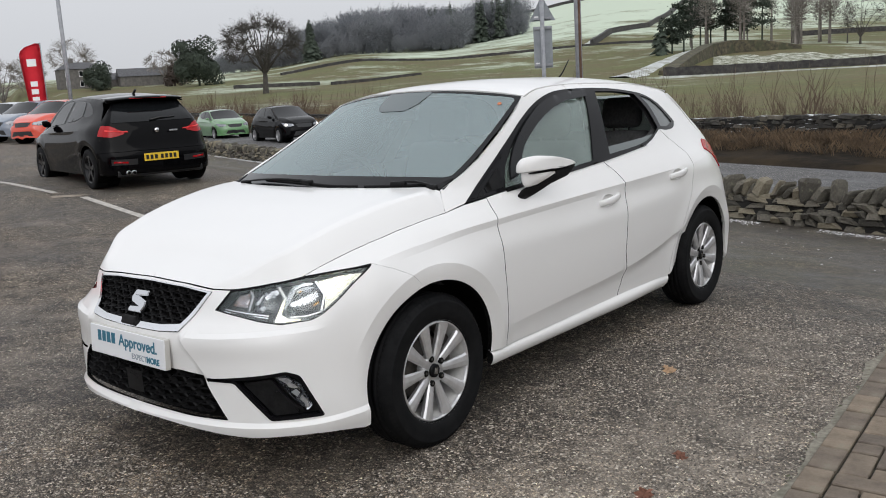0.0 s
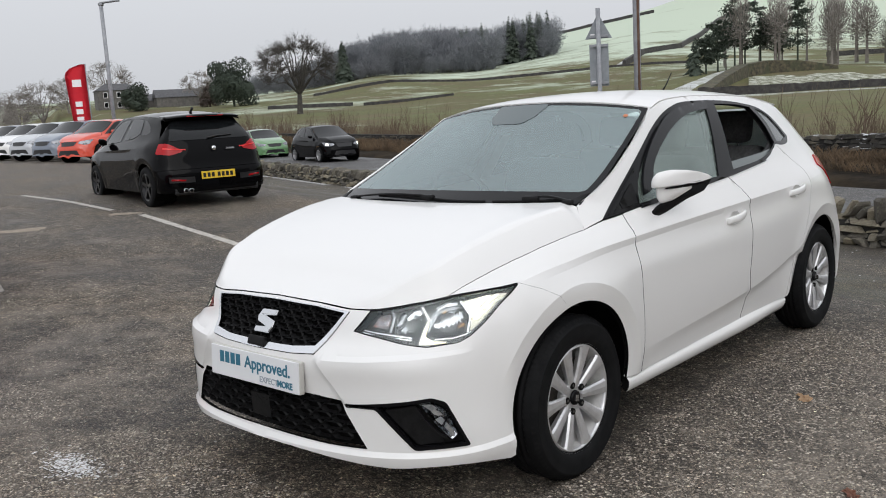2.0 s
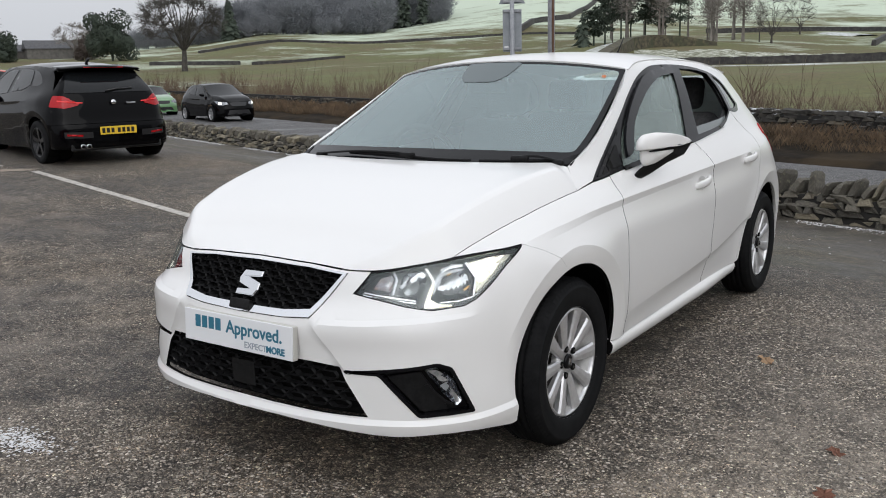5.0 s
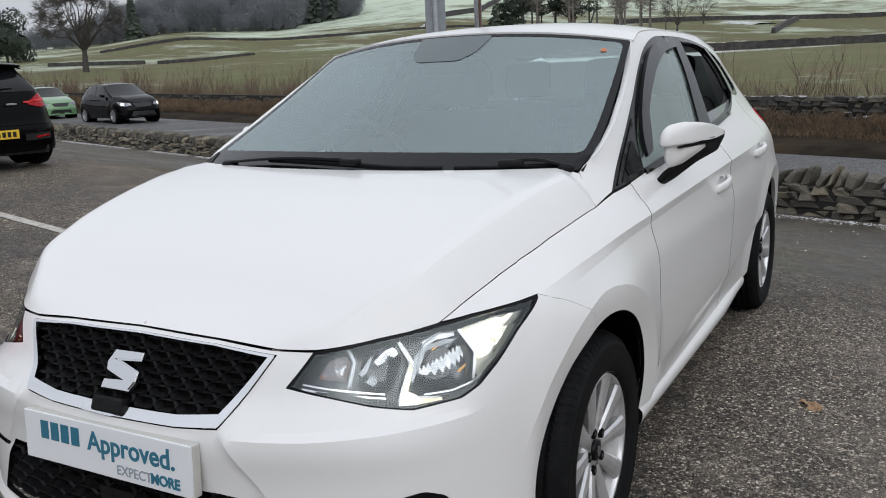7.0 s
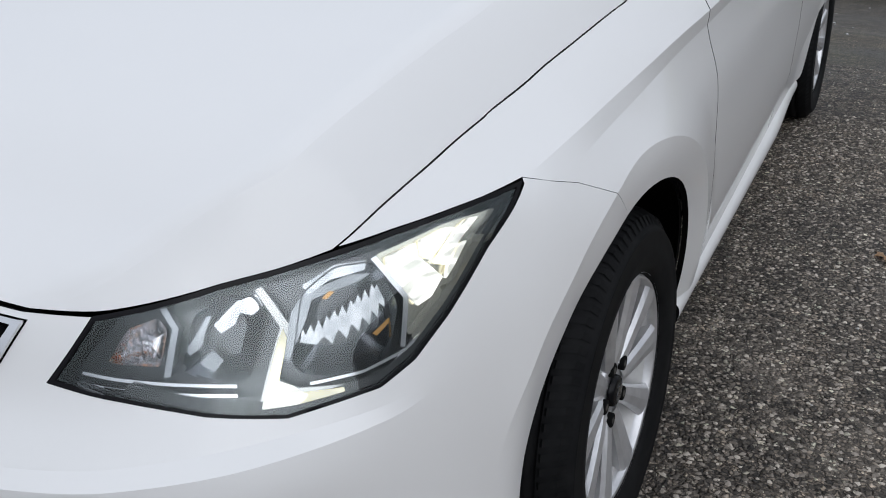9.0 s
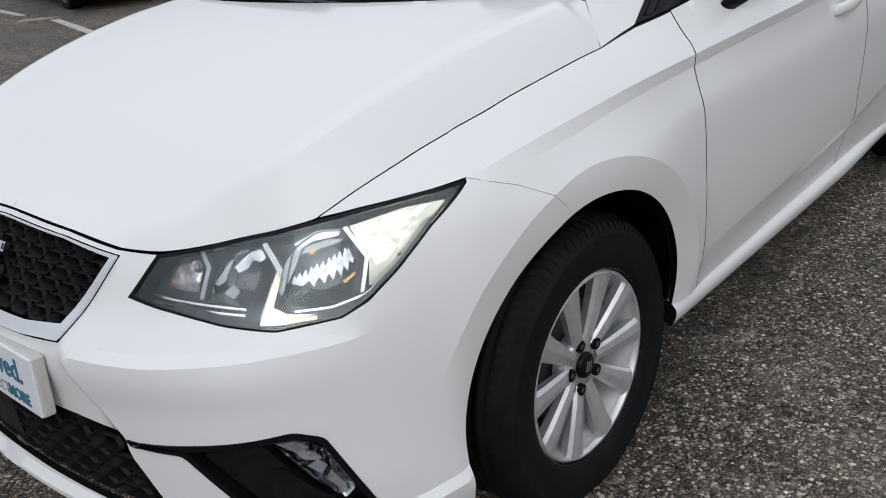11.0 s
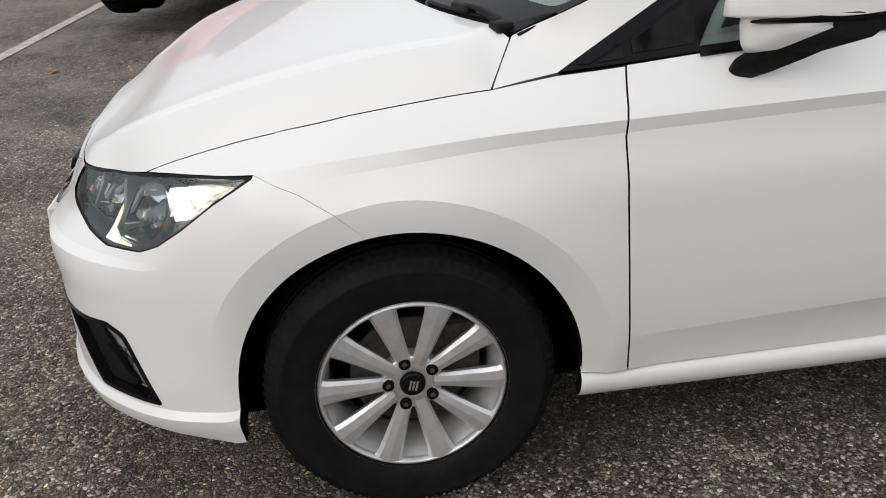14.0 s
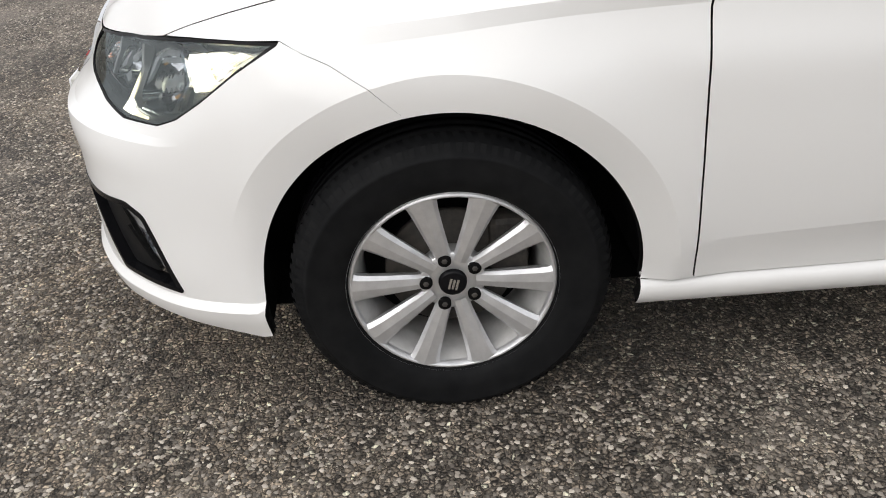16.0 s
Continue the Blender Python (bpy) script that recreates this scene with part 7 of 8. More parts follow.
def scots_pine(h, w, seed, n=2600):
    """A tall dark pine: bare lower trunk, flat uneven tiers of fine sprays above."""
    r = random.Random(seed)
    verts, faces = [], []
    tiers = [(Vector((r.uniform(-0.32, 0.32) * w, r.uniform(-0.32, 0.32) * w, h * z)), w * r.uniform(0.16, 0.30) * (1.15 - 0.5 * z)) for z in (r.uniform(0.28, 0.96) for _ in range(30))]
    for i in range(n):
        c, k = tiers[i % len(tiers)]
        d = Vector((r.gauss(0, 1), r.gauss(0, 1), 0.45 * r.gauss(0, 1)))
        p = c + d * k * 0.55
        o = Vector((r.gauss(0, 1), r.gauss(0, 1), r.uniform(-0.2, 0.9))).normalized() * r.uniform(0.25, 0.6)
        s = o.cross(Vector((r.gauss(0, 1), r.gauss(0, 1), r.gauss(0, 1)))).normalized() * 0.14
        faces.append((len(verts), len(verts) + 1, len(verts) + 2))
        verts.extend((p - s, p + s, p + o))
    b = len(verts)
    for z, k in ((-0.4, 0.20), (h * 0.93, 0.06)):
        verts.extend(Vector((k * math.cos(a), k * math.sin(a), z)) for a in (0, 1.571, 3.142, 4.712))
    faces.extend((b + k, b + (k + 1) % 4, b + 4 + (k + 1) % 4, b + 4 + k) for k in range(4))
    return verts, faces


BUSHY = [twiggy(14, 11.5, 50 + k, 1700, -0.04, 0.075) for k in range(7)]
SLIM = [twiggy(14, 5.2, 80 + k, 620, 0.22, 0.05, 1.0) for k in range(6)]
wood_top = spline([(34, 5.9), (36.6, 5.8), (38.8, 5.4), (42.5, 5.7), (44.6, 5.6), (47.9, 5.0), (49.5, 4.3), (52, 3.3), (54.5, 2.9)])
spots = []
for i in range(430):
    b = rng.uniform(34.2, 54.3)
    lo = 300 if b > 38 else 330
    rr = rng.uniform(lo, 420)
    h = (math.tan(radians(float(wood_top(b)) * rng.uniform(0.74, 1.03))) - math.tan(radians(land_el(b, rr)))) * rr
    if h > 4:
        spots.append((b, rr, min(h, 22)))
for i in range(170):
    b = rng.uniform(34.2, 54.3)
    spots.append((b, rng.uniform(296, 312) if b > 38 else rng.uniform(326, 345), rng.uniform(3.5, 7.5)))
far_wood("woodland", spots, WOODM, "bare wood covering the low hill, its colour hazed blue-grey", 50, BUSHY, 14)
for i in range(20):
    b = rng.uniform(34.5, 41) if i < 10 else rng.uniform(34.2, 37.2)
    rr = rng.uniform(320, 400)
    put(conifer(rng.uniform(13, 18), 6.5, 60 + i, 18, 10), Matrix.Translation(land(b, rr)), "conifer_tree", CONIFER, "dark conifer standing in the bare wood", "tree", "conifers in the wood")
spots = []
for i in range(22):
    b = rng.uniform(15.8, 25.6)
    rr = rng.uniform(168, 205)
    spots.append((b, rr, rng.uniform(10.0, 16.0)))
spots += [(14.9, 190, 9.0)]
for b, rr, h in ((14.2, 185, 9.5), (12.6, 230, 9.0)):
    put(dome_tree(h, h * 0.85, int(b * 10), 10, 130, 5, 0.12, 0.022, 0.022), Matrix.Translation(land(b, rr)), "bare_tree", BARK, "bare tree standing apart from the copse", "tree")
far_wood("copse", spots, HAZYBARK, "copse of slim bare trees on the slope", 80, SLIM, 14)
put(conifer(6.5, 4.2, 77, 16, 12), Matrix.Translation(land(25.6, 168)), "pine_tree", CONIFER, "small dark conifer beside the snowy track", "tree")
for b, rr, h, w in ((23.2, 176, 14.5, 5.4), (22.6, 182, 13.0, 5.0), (19.6, 180, 14.0, 5.0), (20.8, 176, 10.5, 5.5), (24.2, 172, 9.5, 4.8), (24.9, 170, 7.0, 4.5), (21.7, 178, 11.5, 4.6)):
    put(scots_pine(h, w, int(b * 10)), Matrix.Translation(land(b, rr)), "pine_tree", CONIFER, "dark pine in the copse", "tree", "pines in the copse")


def shrubs(name, n, label, material, seed):
    """Thin bare saplings and stems along the far wall."""
    r = random.Random(seed)
    kinds = [branch_tree(1.0, 0.55, 200 + k, 2, (8, 4), 0.006, 0.1, 1.2, 3, 0.0022) for k in range(8)]
    verts, faces = [], []
    for i in range(n):
        x = r.uniform(-70, 8)
        q = r.uniform(11.3, 15.5)
        y = q + 8.74 - K * x
        h = r.uniform(0.5, 1.4) if r.random() < 0.85 else r.uniform(1.4, 2.4)
        z = float(edge_far(x)) + 0.15
        vs, fs = kinds[r.randrange(6)]
        base = len(verts)
        verts += [Vector((x + v.x * h, y + v.y * h, z + v.z * h)) for v in vs]
        faces += [tuple(base + k for k in f) for f in fs]
    return tagged(from_data(name, verts, faces, material, None, "", False), label, "saplings", kind="stuff")


shrubs("bare_saplings", 1300, "thin bare brown saplings along the wall", mottled("sapling_bark", (0.09, 0.06, 0.04), (0.14, 0.10, 0.07), 4, 0.9), 5)


def grass(name, n, x0, x1, q0, q1, h0, h1, zf, material, label, seed, wide=0.012):
    r = random.Random(seed)
    verts, faces = [], []
    for i in range(n):
        x = r.uniform(x0, x1)
        q = r.uniform(q0, q1)
        y = q + 8.74 - K * x
        z = zf(x, q)
        if noise.noise(Vector((x * 0.9, y * 1.3, 4))) < r.uniform(-0.35, 0.25):
            continue
        h = r.uniform(h0, h1) * (0.5 + 1.0 * max(0, noise.noise(Vector((x * 0.5, y * 0.5, 0))) + 0.4))
        a = r.uniform(0, 6.28)
        dx, dy = math.cos(a) * wide, math.sin(a) * wide
        lx, ly = r.uniform(-0.8, 0.8) * h, r.uniform(-0.8, 0.8) * h
        b = len(verts)
        verts += [(x - dx, y - dy, z - 0.02), (x + dx, y + dy, z - 0.02), (x + lx * 0.5 + dx * 0.6, y + ly * 0.5 + dy * 0.6, z + h * 0.6), (x + lx, y + ly, z + h)]
        faces += [(b, b + 1, b + 2), (b, b + 2, b + 3)]
    return tagged(from_data(name, verts, faces, material, None, "", False), label, "grass", kind="stuff")


vz = lambda x, q: float(road_z(x)) - 0.03 + 0.12 + 0.32 * float(sstep(7.4, 11.0, q))
grass("verge_grass", 90000, -50, 8, 8.4, 10.6, 0.05, 0.34, vz, DRYGRASS, "tufts of dead straw-coloured grass on the verge", 9, 0.006)
grass("field_edge_grass", 9000, -70, 8, 11.2, 16, 0.12, 0.35, lambda x, q: float(edge_far(x)) + 0.15, mottled("olive_grass", (0.09, 0.085, 0.035), (0.16, 0.13, 0.06), 5, 0.9), "rough olive and brown grass behind the wall", 10)

# unseen wall added behind the way; closes the car park and bounces light onto the car
tagged(part("unseen_bounce_wall", box_bm((0.4, 40, 4.2), (12.2, -2, 1.9)), mottled("pale_bounce_surface", (0.50, 0.50, 0.50), (0.56, 0.56, 0.55), 1.2, 0.6)), "unseen pale wall added behind the car park to lighten the car's side", "wall", kind="structure")

# ---- other cars: one hatchback body, in other sizes and colours ----
BLKPAINT = mat("black_car_paint", (0.002, 0.002, 0.0025), 0.02, coat=0.0, spec=0.12)
DGLASS = mat("dark_car_glass", (0.008, 0.009, 0.010), 0.03, spec=0.3)
DARKALLOY = mat("dark_alloy", (0.02, 0.02, 0.022), 0.3, 0.6)
TAIL = mat("red_tail_lens", (0.36, 0.008, 0.012), 0.10, spec=0.3)
YELLOW = mat("yellow_plate", (0.75, 0.50, 0.03), 0.45)
LAMPGLASS = mat("pale_lamp_glass", (0.26, 0.27, 0.29), 0.08, 0.5)
HEADON = emitter("lit_headlamp", (1.0, 0.95, 0.85), 1.6)


def small_wheel(parent, x, y, alloy, spokes=5):
    w = empty("wheel", pose(x, y, 0.305, 0, 0, 0 if x > 0 else 180))
    w.parent = parent
    lathe("tyre", [(0.20, 0.075), (0.215, 0.092), (0.28, 0.095), (0.304, 0.080), (0.309, 0.05), (0.309, -0.08), (0.2, -0.09)], RUBBER, w, seg=32)
    lathe("rim", [(0.212, 0.086), (0.206, 0.092), (0.196, 0.084), (0.185, 0.03), (0.0, 0.02)], alloy, w, seg=32)
    for k in range(spokes):
        a = 2 * math.pi * k / spokes + 0.3
        verts = []
        for r, hw, xx in ((0.02, 0.030, 0.070), (0.11, 0.026, 0.078), (0.20, 0.034, 0.084)):
            for t in (-hw, hw):
                for d in (0, -0.03):
                    verts.append((xx + d, r * math.cos(a) - t * math.sin(a), r * math.sin(a) + t * math.cos(a)))
        faces = [(i * 4 + a_, i * 4 + b_, i * 4 + 4 + b_, i * 4 + 4 + a_) for i in range(2) for a_, b_ in ((0, 2), (2, 3), (3, 1), (1, 0))]
        from_data("spoke", verts, faces, alloy, w, "", False)
    return w


def hatchback(name, m, paint, label, alloy, lit=False, group="", rear_plate=YELLOW, detail=0.07, doors=2):
    """A closed hatchback body with bonnet, roof, glass, lamps and wheels."""
    c = tagged(empty(name, m), label, "car", group)
    st = detail
    body_loop = [(s, float(SHUT_Z(s))) for s in np.linspace(-0.545, 0.198, 8)] + frame_loop[1:21] + arc(2.564, ARCH_R, -8, 188, 14) + [(2.19, 0.205), (0.37, 0.215)] + arc(0, ARCH_R, 345, 195 + 360 - 360 + 0, 2)[:1] + arc(0, ARCH_R, -14, 101, 12) + [(-0.125, 0.722), (-0.192, 0.761), (-0.278, 0.789), (-0.394, 0.782), (-0.473, 0.778)]
    patch("body_side", [body_loop, DLO], surf, st, paint, c, flange=0.02, mirror=True, creases=[top_line(0.0, 2.3)])
    nose = half + [(S0, 0.187)] + mir(half[1:])
    patch("front_bumper", [nose], surf, st, paint, c, flange=0.02)
    patch("bonnet", [[(-0.996, 0.002), (0.996, 0.002), (0.996, 0.4), (0.996, 0.995), (-0.996, 0.995), (-0.996, 0.4)]], bonnet_surf, st, paint, c, flange=0.01)
    patch("roof", [[(-0.998, 0.984), (0.998, 0.984), (0.998, 2.86), (-0.998, 2.86)]], roof_surf, st * 1.4, paint, c, flange=0.02)
    patch("windscreen", [[(-1, -0.05), (1, -0.05), (1, 1), (-1, 1)]], screen_surf, st * 1.4, DGLASS, c, flange=0.0)
    patch("side_window", [DLO], surf, st, BLKTRIM, c, "black window surround", flange=0.0, mirror=True, lift=-0.004)
    patch("front_window", [FG], surf, st, DGLASS, c, flange=0.0, mirror=True, lift=0.002)
    patch("rear_window", [RG], surf, st, DGLASS, c, flange=0.0, mirror=True, lift=0.002)
    patch("grille", [inset(grille_loop, 0.006)], surf, st, BLKTRIM, c, flange=0.0, lift=0.006)
    patch("lower_grille", [low_loop], surf, st, BLKTRIM, c, flange=0.0, lift=0.006)
    patch("headlight", [LAMP], surf, st * 0.6, LAMPGLASS, c, flange=0.01, lift=0.004, mirror=True)
    if lit:
        patch("lit_lamp", [round_loop([(-0.66, 0.655), (-0.62, 0.735), (-0.50, 0.745), (-0.50, 0.66)], 0.02)], surf, 0.04, HEADON, c, "lit headlamp", flange=0.0, lift=0.010, mirror=True)
    if rear_plate is not None:
        rear(c, paint, st)
    for sx in (1, -1):
        rings = [[(sx * x, y + u, z + v) for u, v in ell(0, ry, rz, 12, 0.75)] for x, y, z, ry, rz in ((0.80, 0.66, 1.0, 0.03, 0.04), (0.86, 0.67, 1.01, 0.05, 0.06), (0.92, 0.70, 1.02, 0.04, 0.05), (0.95, 0.74, 1.03, 0.01, 0.02))]
        loft("door_mirror", rings if sx > 0 else [r[::-1] for r in rings], paint, c)
        for y in (0, 2.564):
            small_wheel(c, sx * 0.765, y, alloy)
            lathe("wheel_well", [(0.372, sx * 0.84), (0.372, sx * 0.5), (0.0, sx * 0.5)], DARK, c, m=Matrix.Translation((0, y, ARCH_Z + 0.02)) @ Matrix.Diagonal((1, 0.96, 0.8, 1)), seg=24)
    patch("underbody", [[(-1, 0), (1, 0), (1, 1), (-1, 1)]], lambda w, v: np.stack([w * 0.75, -0.75 + v * 3.8, 0.21 + 0 * v], 1), 0.5, DARK, c, flange=0.0)
    return c


BLKTRIM = mat("black_exterior_trim", (0.01, 0.01, 0.011), 0.3)


def rear(c, paint, st):
    """Tailgate with glass and wiper, lamps, bumper with reflectors and plate."""
    def rsurf(w, z):
        s = np.interp(np.abs(w) * 0.835, (0, 0.4, 0.6, 0.72, 0.79, 0.835), (3.2, 3.19, 3.16, 3.1, 3.02, 2.9))
        p = surf(s, z)
        p[:, 0] = np.where(w < 0, -1, 1) * np.abs(p[:, 0])
        return p

    def over(d):
        return lambda w, z: rsurf(w, z) + np.array([0, d, 0.0])
    patch("tailgate", [[(-0.999, 0.56), (0.999, 0.56), (0.999, 1.0), (0.97, 1.2), (0.90, 1.33), (-0.90, 1.33), (-0.97, 1.2), (-0.999, 1.0)]], rsurf, 0.04, paint, c, flange=0.02, flip=True)
    patch("rear_bumper", [[(-0.999, 0.22), (0.999, 0.22), (0.999, 0.555), (-0.999, 0.555)]], over(0.03), 0.04, paint, c, flange=0.02, flip=True)
    patch("rear_glass", [round_loop([(-0.80, 0.985), (0.80, 0.985), (0.70, 1.275), (-0.70, 1.275)], 0.06)], over(0.008), 0.05, DGLASS, c, flange=0.01, flip=True)
    rings = [[(x, y - 0.09 * (x / 0.58) ** 2, z - 0.03 * (x / 0.58) ** 2) for y, z in ((2.66, 1.392), (2.84, 1.372), (2.965, 1.350), (2.975, 1.338), (2.95, 1.326), (2.70, 1.315))] for x in (-0.56, -0.52, -0.4, -0.2, 0, 0.2, 0.4, 0.52, 0.56)]
    loft("spoiler", rings, paint, c)
    part("brake_light", box_bm((0.56, 0.012, 0.014), (0, 2.955, 1.334), 0.003), TAIL, c)
    for k in (1, -1):
        lp = [(0.54, 0.815), (0.53, 0.850), (0.68, 0.895), (0.80, 0.945), (0.985, 0.955), (0.99, 0.80), (0.80, 0.775)]
        lp = round_loop([(x * k, z) for x, z in (lp if k > 0 else lp[::-1])], 0.02)
        patch("tail_lamp", [lp], over(0.012), 0.04, TAIL, c, "red tail lamp", flange=0.02, flip=True)
        lp = [(0.52, 0.840), (0.92, 0.870), (0.92, 0.890), (0.52, 0.855)]
        patch("tail_lamp_band", [[(x * k, z) for x, z in (lp if k > 0 else lp[::-1])]], over(0.016), 0.05, emitter("dim_tail_light", (0.6, 0.02, 0.02), 0.25), c, flange=0.0, flip=True)
        lp = [(0.55, 0.385), (0.80, 0.40), (0.80, 0.425), (0.55, 0.41)]
        patch("reflector", [[(x * k, z) for x, z in (lp if k > 0 else lp[::-1])]], over(0.038), 0.05, TAIL, c, flange=0.01, flip=True)
        lp = [(0.50, 0.36), (0.84, 0.37), (0.84, 0.455), (0.50, 0.445)]
        patch("bumper_inset", [[(x * k, z) for x, z in (lp if k > 0 else lp[::-1])]], over(0.032), 0.05, BLKTRIM, c, flange=0.0, flip=True)
    plate = part("number_plate", box_bm((0.52, 0.012, 0.112), (0, 3.245, 0.455), 0.003), YELLOW, c, "yellow number plate")
    for w in (-0.20, -0.135, -0.07, -0.005, 0.085, 0.15, 0.215):
        part("plate_bar", box_bm((0.042, 0.003, 0.065), (w, 3.2525, 0.455)), BLKTRIM, c)
    ob = lathe("round_badge", [(0.0, 0.012), (0.028, 0.012), (0.036, 0.006), (0.036, 0)], CHROME, c, m=Matrix.Translation((0, 3.165, 0.845)) @ Matrix.Rotation(radians(90), 4, "Z"), seg=24)
    part("model_bars", box_bm((0.13, 0.004, 0.022), (-0.25, 3.172, 0.83), 0.002), CHROME, c)
    tube("rear_wiper", [(0.06, 3.10, 1.005), (-0.10, 3.085, 1.03), (-0.33, 3.06, 1.035)], 0.014, BLKTRIM, c)
    part("lower_valance", box_bm((1.30, 0.05, 0.10), (0, 3.16, 0.235), 0.02), BLKTRIM, c)
    for x in (0.42, 0.50):
        lathe("exhaust_tip", [(0.028, 0.0), (0.034, 0.0), (0.034, -0.12)], CHROME, c, m=Matrix.Translation((x, 3.22, 0.245)) @ Matrix.Rotation(radians(90), 4, "Z"), seg=20)
    tube("fin_aerial", [(0, 2.40, 1.41), (0, 2.50, 1.47)], 0.02, BLKTRIM, c)


def at_ground(x, y, turn, sx=1.0, sy=1.0, sz=1.0, z=None):
    zz = float(ground_z(x, y)) if z is None else z
    return pose(x, y, zz, 0, 0, turn) @ Matrix.Diagonal((sx, sy, sz, 1))


hatchback("black_hatchback", at_ground(-11.95, 5.47, -102, 1.0, 1.09, 0.985, 0.262), BLKPAINT, "glossy black hatchback with dark alloys parked with its tail turned", DARKALLOY, detail=0.05)
ORANGE = mat("orange_red_paint", (0.62, 0.055, 0.02), 0.3, coat=1.0)
row = [("orange_hatchback", ORANGE, "orange-red hatchback in a row of parked cars"), ("grey_hatchback", mat("grey_blue_paint", (0.16, 0.19, 0.24), 0.3, coat=1.0), "blue-grey hatchback in a row of parked cars"), ("silver_hatchback", mat("silver_paint", (0.45, 0.47, 0.50), 0.35, coat=1.0), "silver hatchback in a row of parked cars"),
       ("white_hatchback", mat("plain_white_paint", (0.75, 0.75, 0.75), 0.35, coat=1.0), "white hatchback in a row of parked cars"), ("blue_hatchback", mat("dark_blue_paint", (0.03, 0.05, 0.10), 0.3, coat=1.0), "dark blue hatchback in a row of parked cars"), ("white_hatchback", mat("pale_white_paint", (0.7, 0.7, 0.71), 0.35, coat=1.0), "white hatchback at the end of a row of parked cars"), ("red_hatchback", mat("deep_red_paint", (0.40, 0.02, 0.02), 0.3, coat=1.0), "red hatchback at the end of a row of parked cars")]
PALEALLOY = mat("pale_alloy", (0.4, 0.4, 0.41), 0.35, 0.7)
for i, (nm, pt, lb) in enumerate(row):
    x, y = -28.4 - 2.85 * i, 12.3 + 0.30 * i
    hatchback(nm, at_ground(x, y, 21, 0.97, 0.98, 1.07), pt, lb, PALEALLOY, group="parked row", rear_plate=None, detail=0.11)
hatchback("dark_hatchback", at_ground(-24.6, 21.2, 72.8, 1.0, 1.03, 1.05, -0.25), BLKPAINT, "dark hatchback with lit headlamps on the road", PALEALLOY, lit=True, rear_plate=None, detail=0.11)
hatchback("green_hatchback", at_ground(-31.4, 22.9, 72.8, 0.97, 0.97, 0.99, -0.19), mat("pale_green_paint", (0.11, 0.24, 0.10), 0.3, coat=1.0), "light green hatchback on the road", PALEALLOY, rear_plate=None, detail=0.11)
hatchback("red_car", at_ground(-7.42, -0.27, -104.5, 1.0, 1.0, 1.02), mat("bright_red_paint", (0.50, 0.012, 0.02), 0.25, coat=1.0), "bright red hatchback parked tail first across the car park", PALEALLOY, detail=0.09)

# ---- signs, lamp post, flag ----


def post(name, x, y, z, h, r, label, cat, lean=0.0):
    p = tagged(empty(name, pose(x, y, z)), label, cat)
    tube("post", [(0, 0, -0.4), (0, 0, h * 0.5), (lean, 0, h)], r, STEEL, p, "", 16)
    return p


sign = post("road_sign", -5.35, 10.35, -0.6, 3.6, 0.038, "back of a triangular road sign and plate on a grey post", "road sign")
SIGNBACK = mottled("grey_sign_back", (0.20, 0.22, 0.24), (0.27, 0.29, 0.31), 6, 0.5)
face_turn = Matrix.Rotation(radians(30), 4, "Z")
bm = bmesh.new()
vs = [bm.verts.new((x, y, z)) for y in (0.0, 0.012) for x, z in ((-0.225, 0), (0.225, 0), (0.18, 0.08), (0.03, 0.37), (-0.03, 0.37), (-0.18, 0.08))]
bm.faces.new(vs[:6])
bm.faces.new(vs[6:][::-1])
for i in range(6):
    bm.faces.new((vs[i], vs[6 + i], vs[6 + (i + 1) % 6], vs[(i + 1) % 6]))
bmesh.ops.recalc_face_normals(bm, faces=bm.faces)
ob = part("triangle_plate", bm, SIGNBACK, sign)
ob.matrix_basis = face_turn @ pose(0, 0.05, 3.10)
ob = part("lower_plate", box_bm((0.32, 0.012, 0.70), (0, 0, 0), 0.004), SIGNBACK, sign)
ob.matrix_basis = face_turn @ pose(0, 0.05, 2.66)
for z in (3.14, 2.98, 2.36):
    ob = part("clip", box_bm((0.30, 0.03, 0.04), (0, 0.03, 0), 0.004), STEEL, sign)
    ob.matrix_basis = face_turn @ pose(0, 0, z)
for z in (3.16, 2.38):
    ob = part("sticker", box_bm((0.07, 0.004, 0.045), (-0.10, 0.038, 0)), mat("white_sticker", (0.7, 0.7, 0.7), 0.5), sign)
    ob.matrix_basis = face_turn @ pose(0, 0, z)
pole2 = post("utility_pole", -4.35, 9.85, -0.6, 7.5, 0.055, "rusty grey steel pole beside the wall", "pole")
tube("rust_streak", [(0.045, -0.03, -0.2), (0.045, -0.03, 7.4)], 0.02, mottled("rust", (0.10, 0.05, 0.03), (0.16, 0.10, 0.07), 4, 0.9), pole2)
lamp = post("lamp_post", -37.2, 18.2, 0.3, 7.25, 0.09, "slim grey lamp post with a flat arm lantern", "lamp post")
ob = part("lantern", box_bm((0.95, 0.22, 0.07), (0.42, 0, 0), 0.03), STEEL, lamp, "flat grey lantern")
ob.matrix_basis = pose(0, 0, 7.27, 0, -4, 40)
ob = part("lamp_bracket", box_bm((0.22, 0.20, 0.14), (0, 0, 0), 0.03), STEEL, lamp)
ob.matrix_basis = pose(0, 0, 7.20, 0, 0, 40)

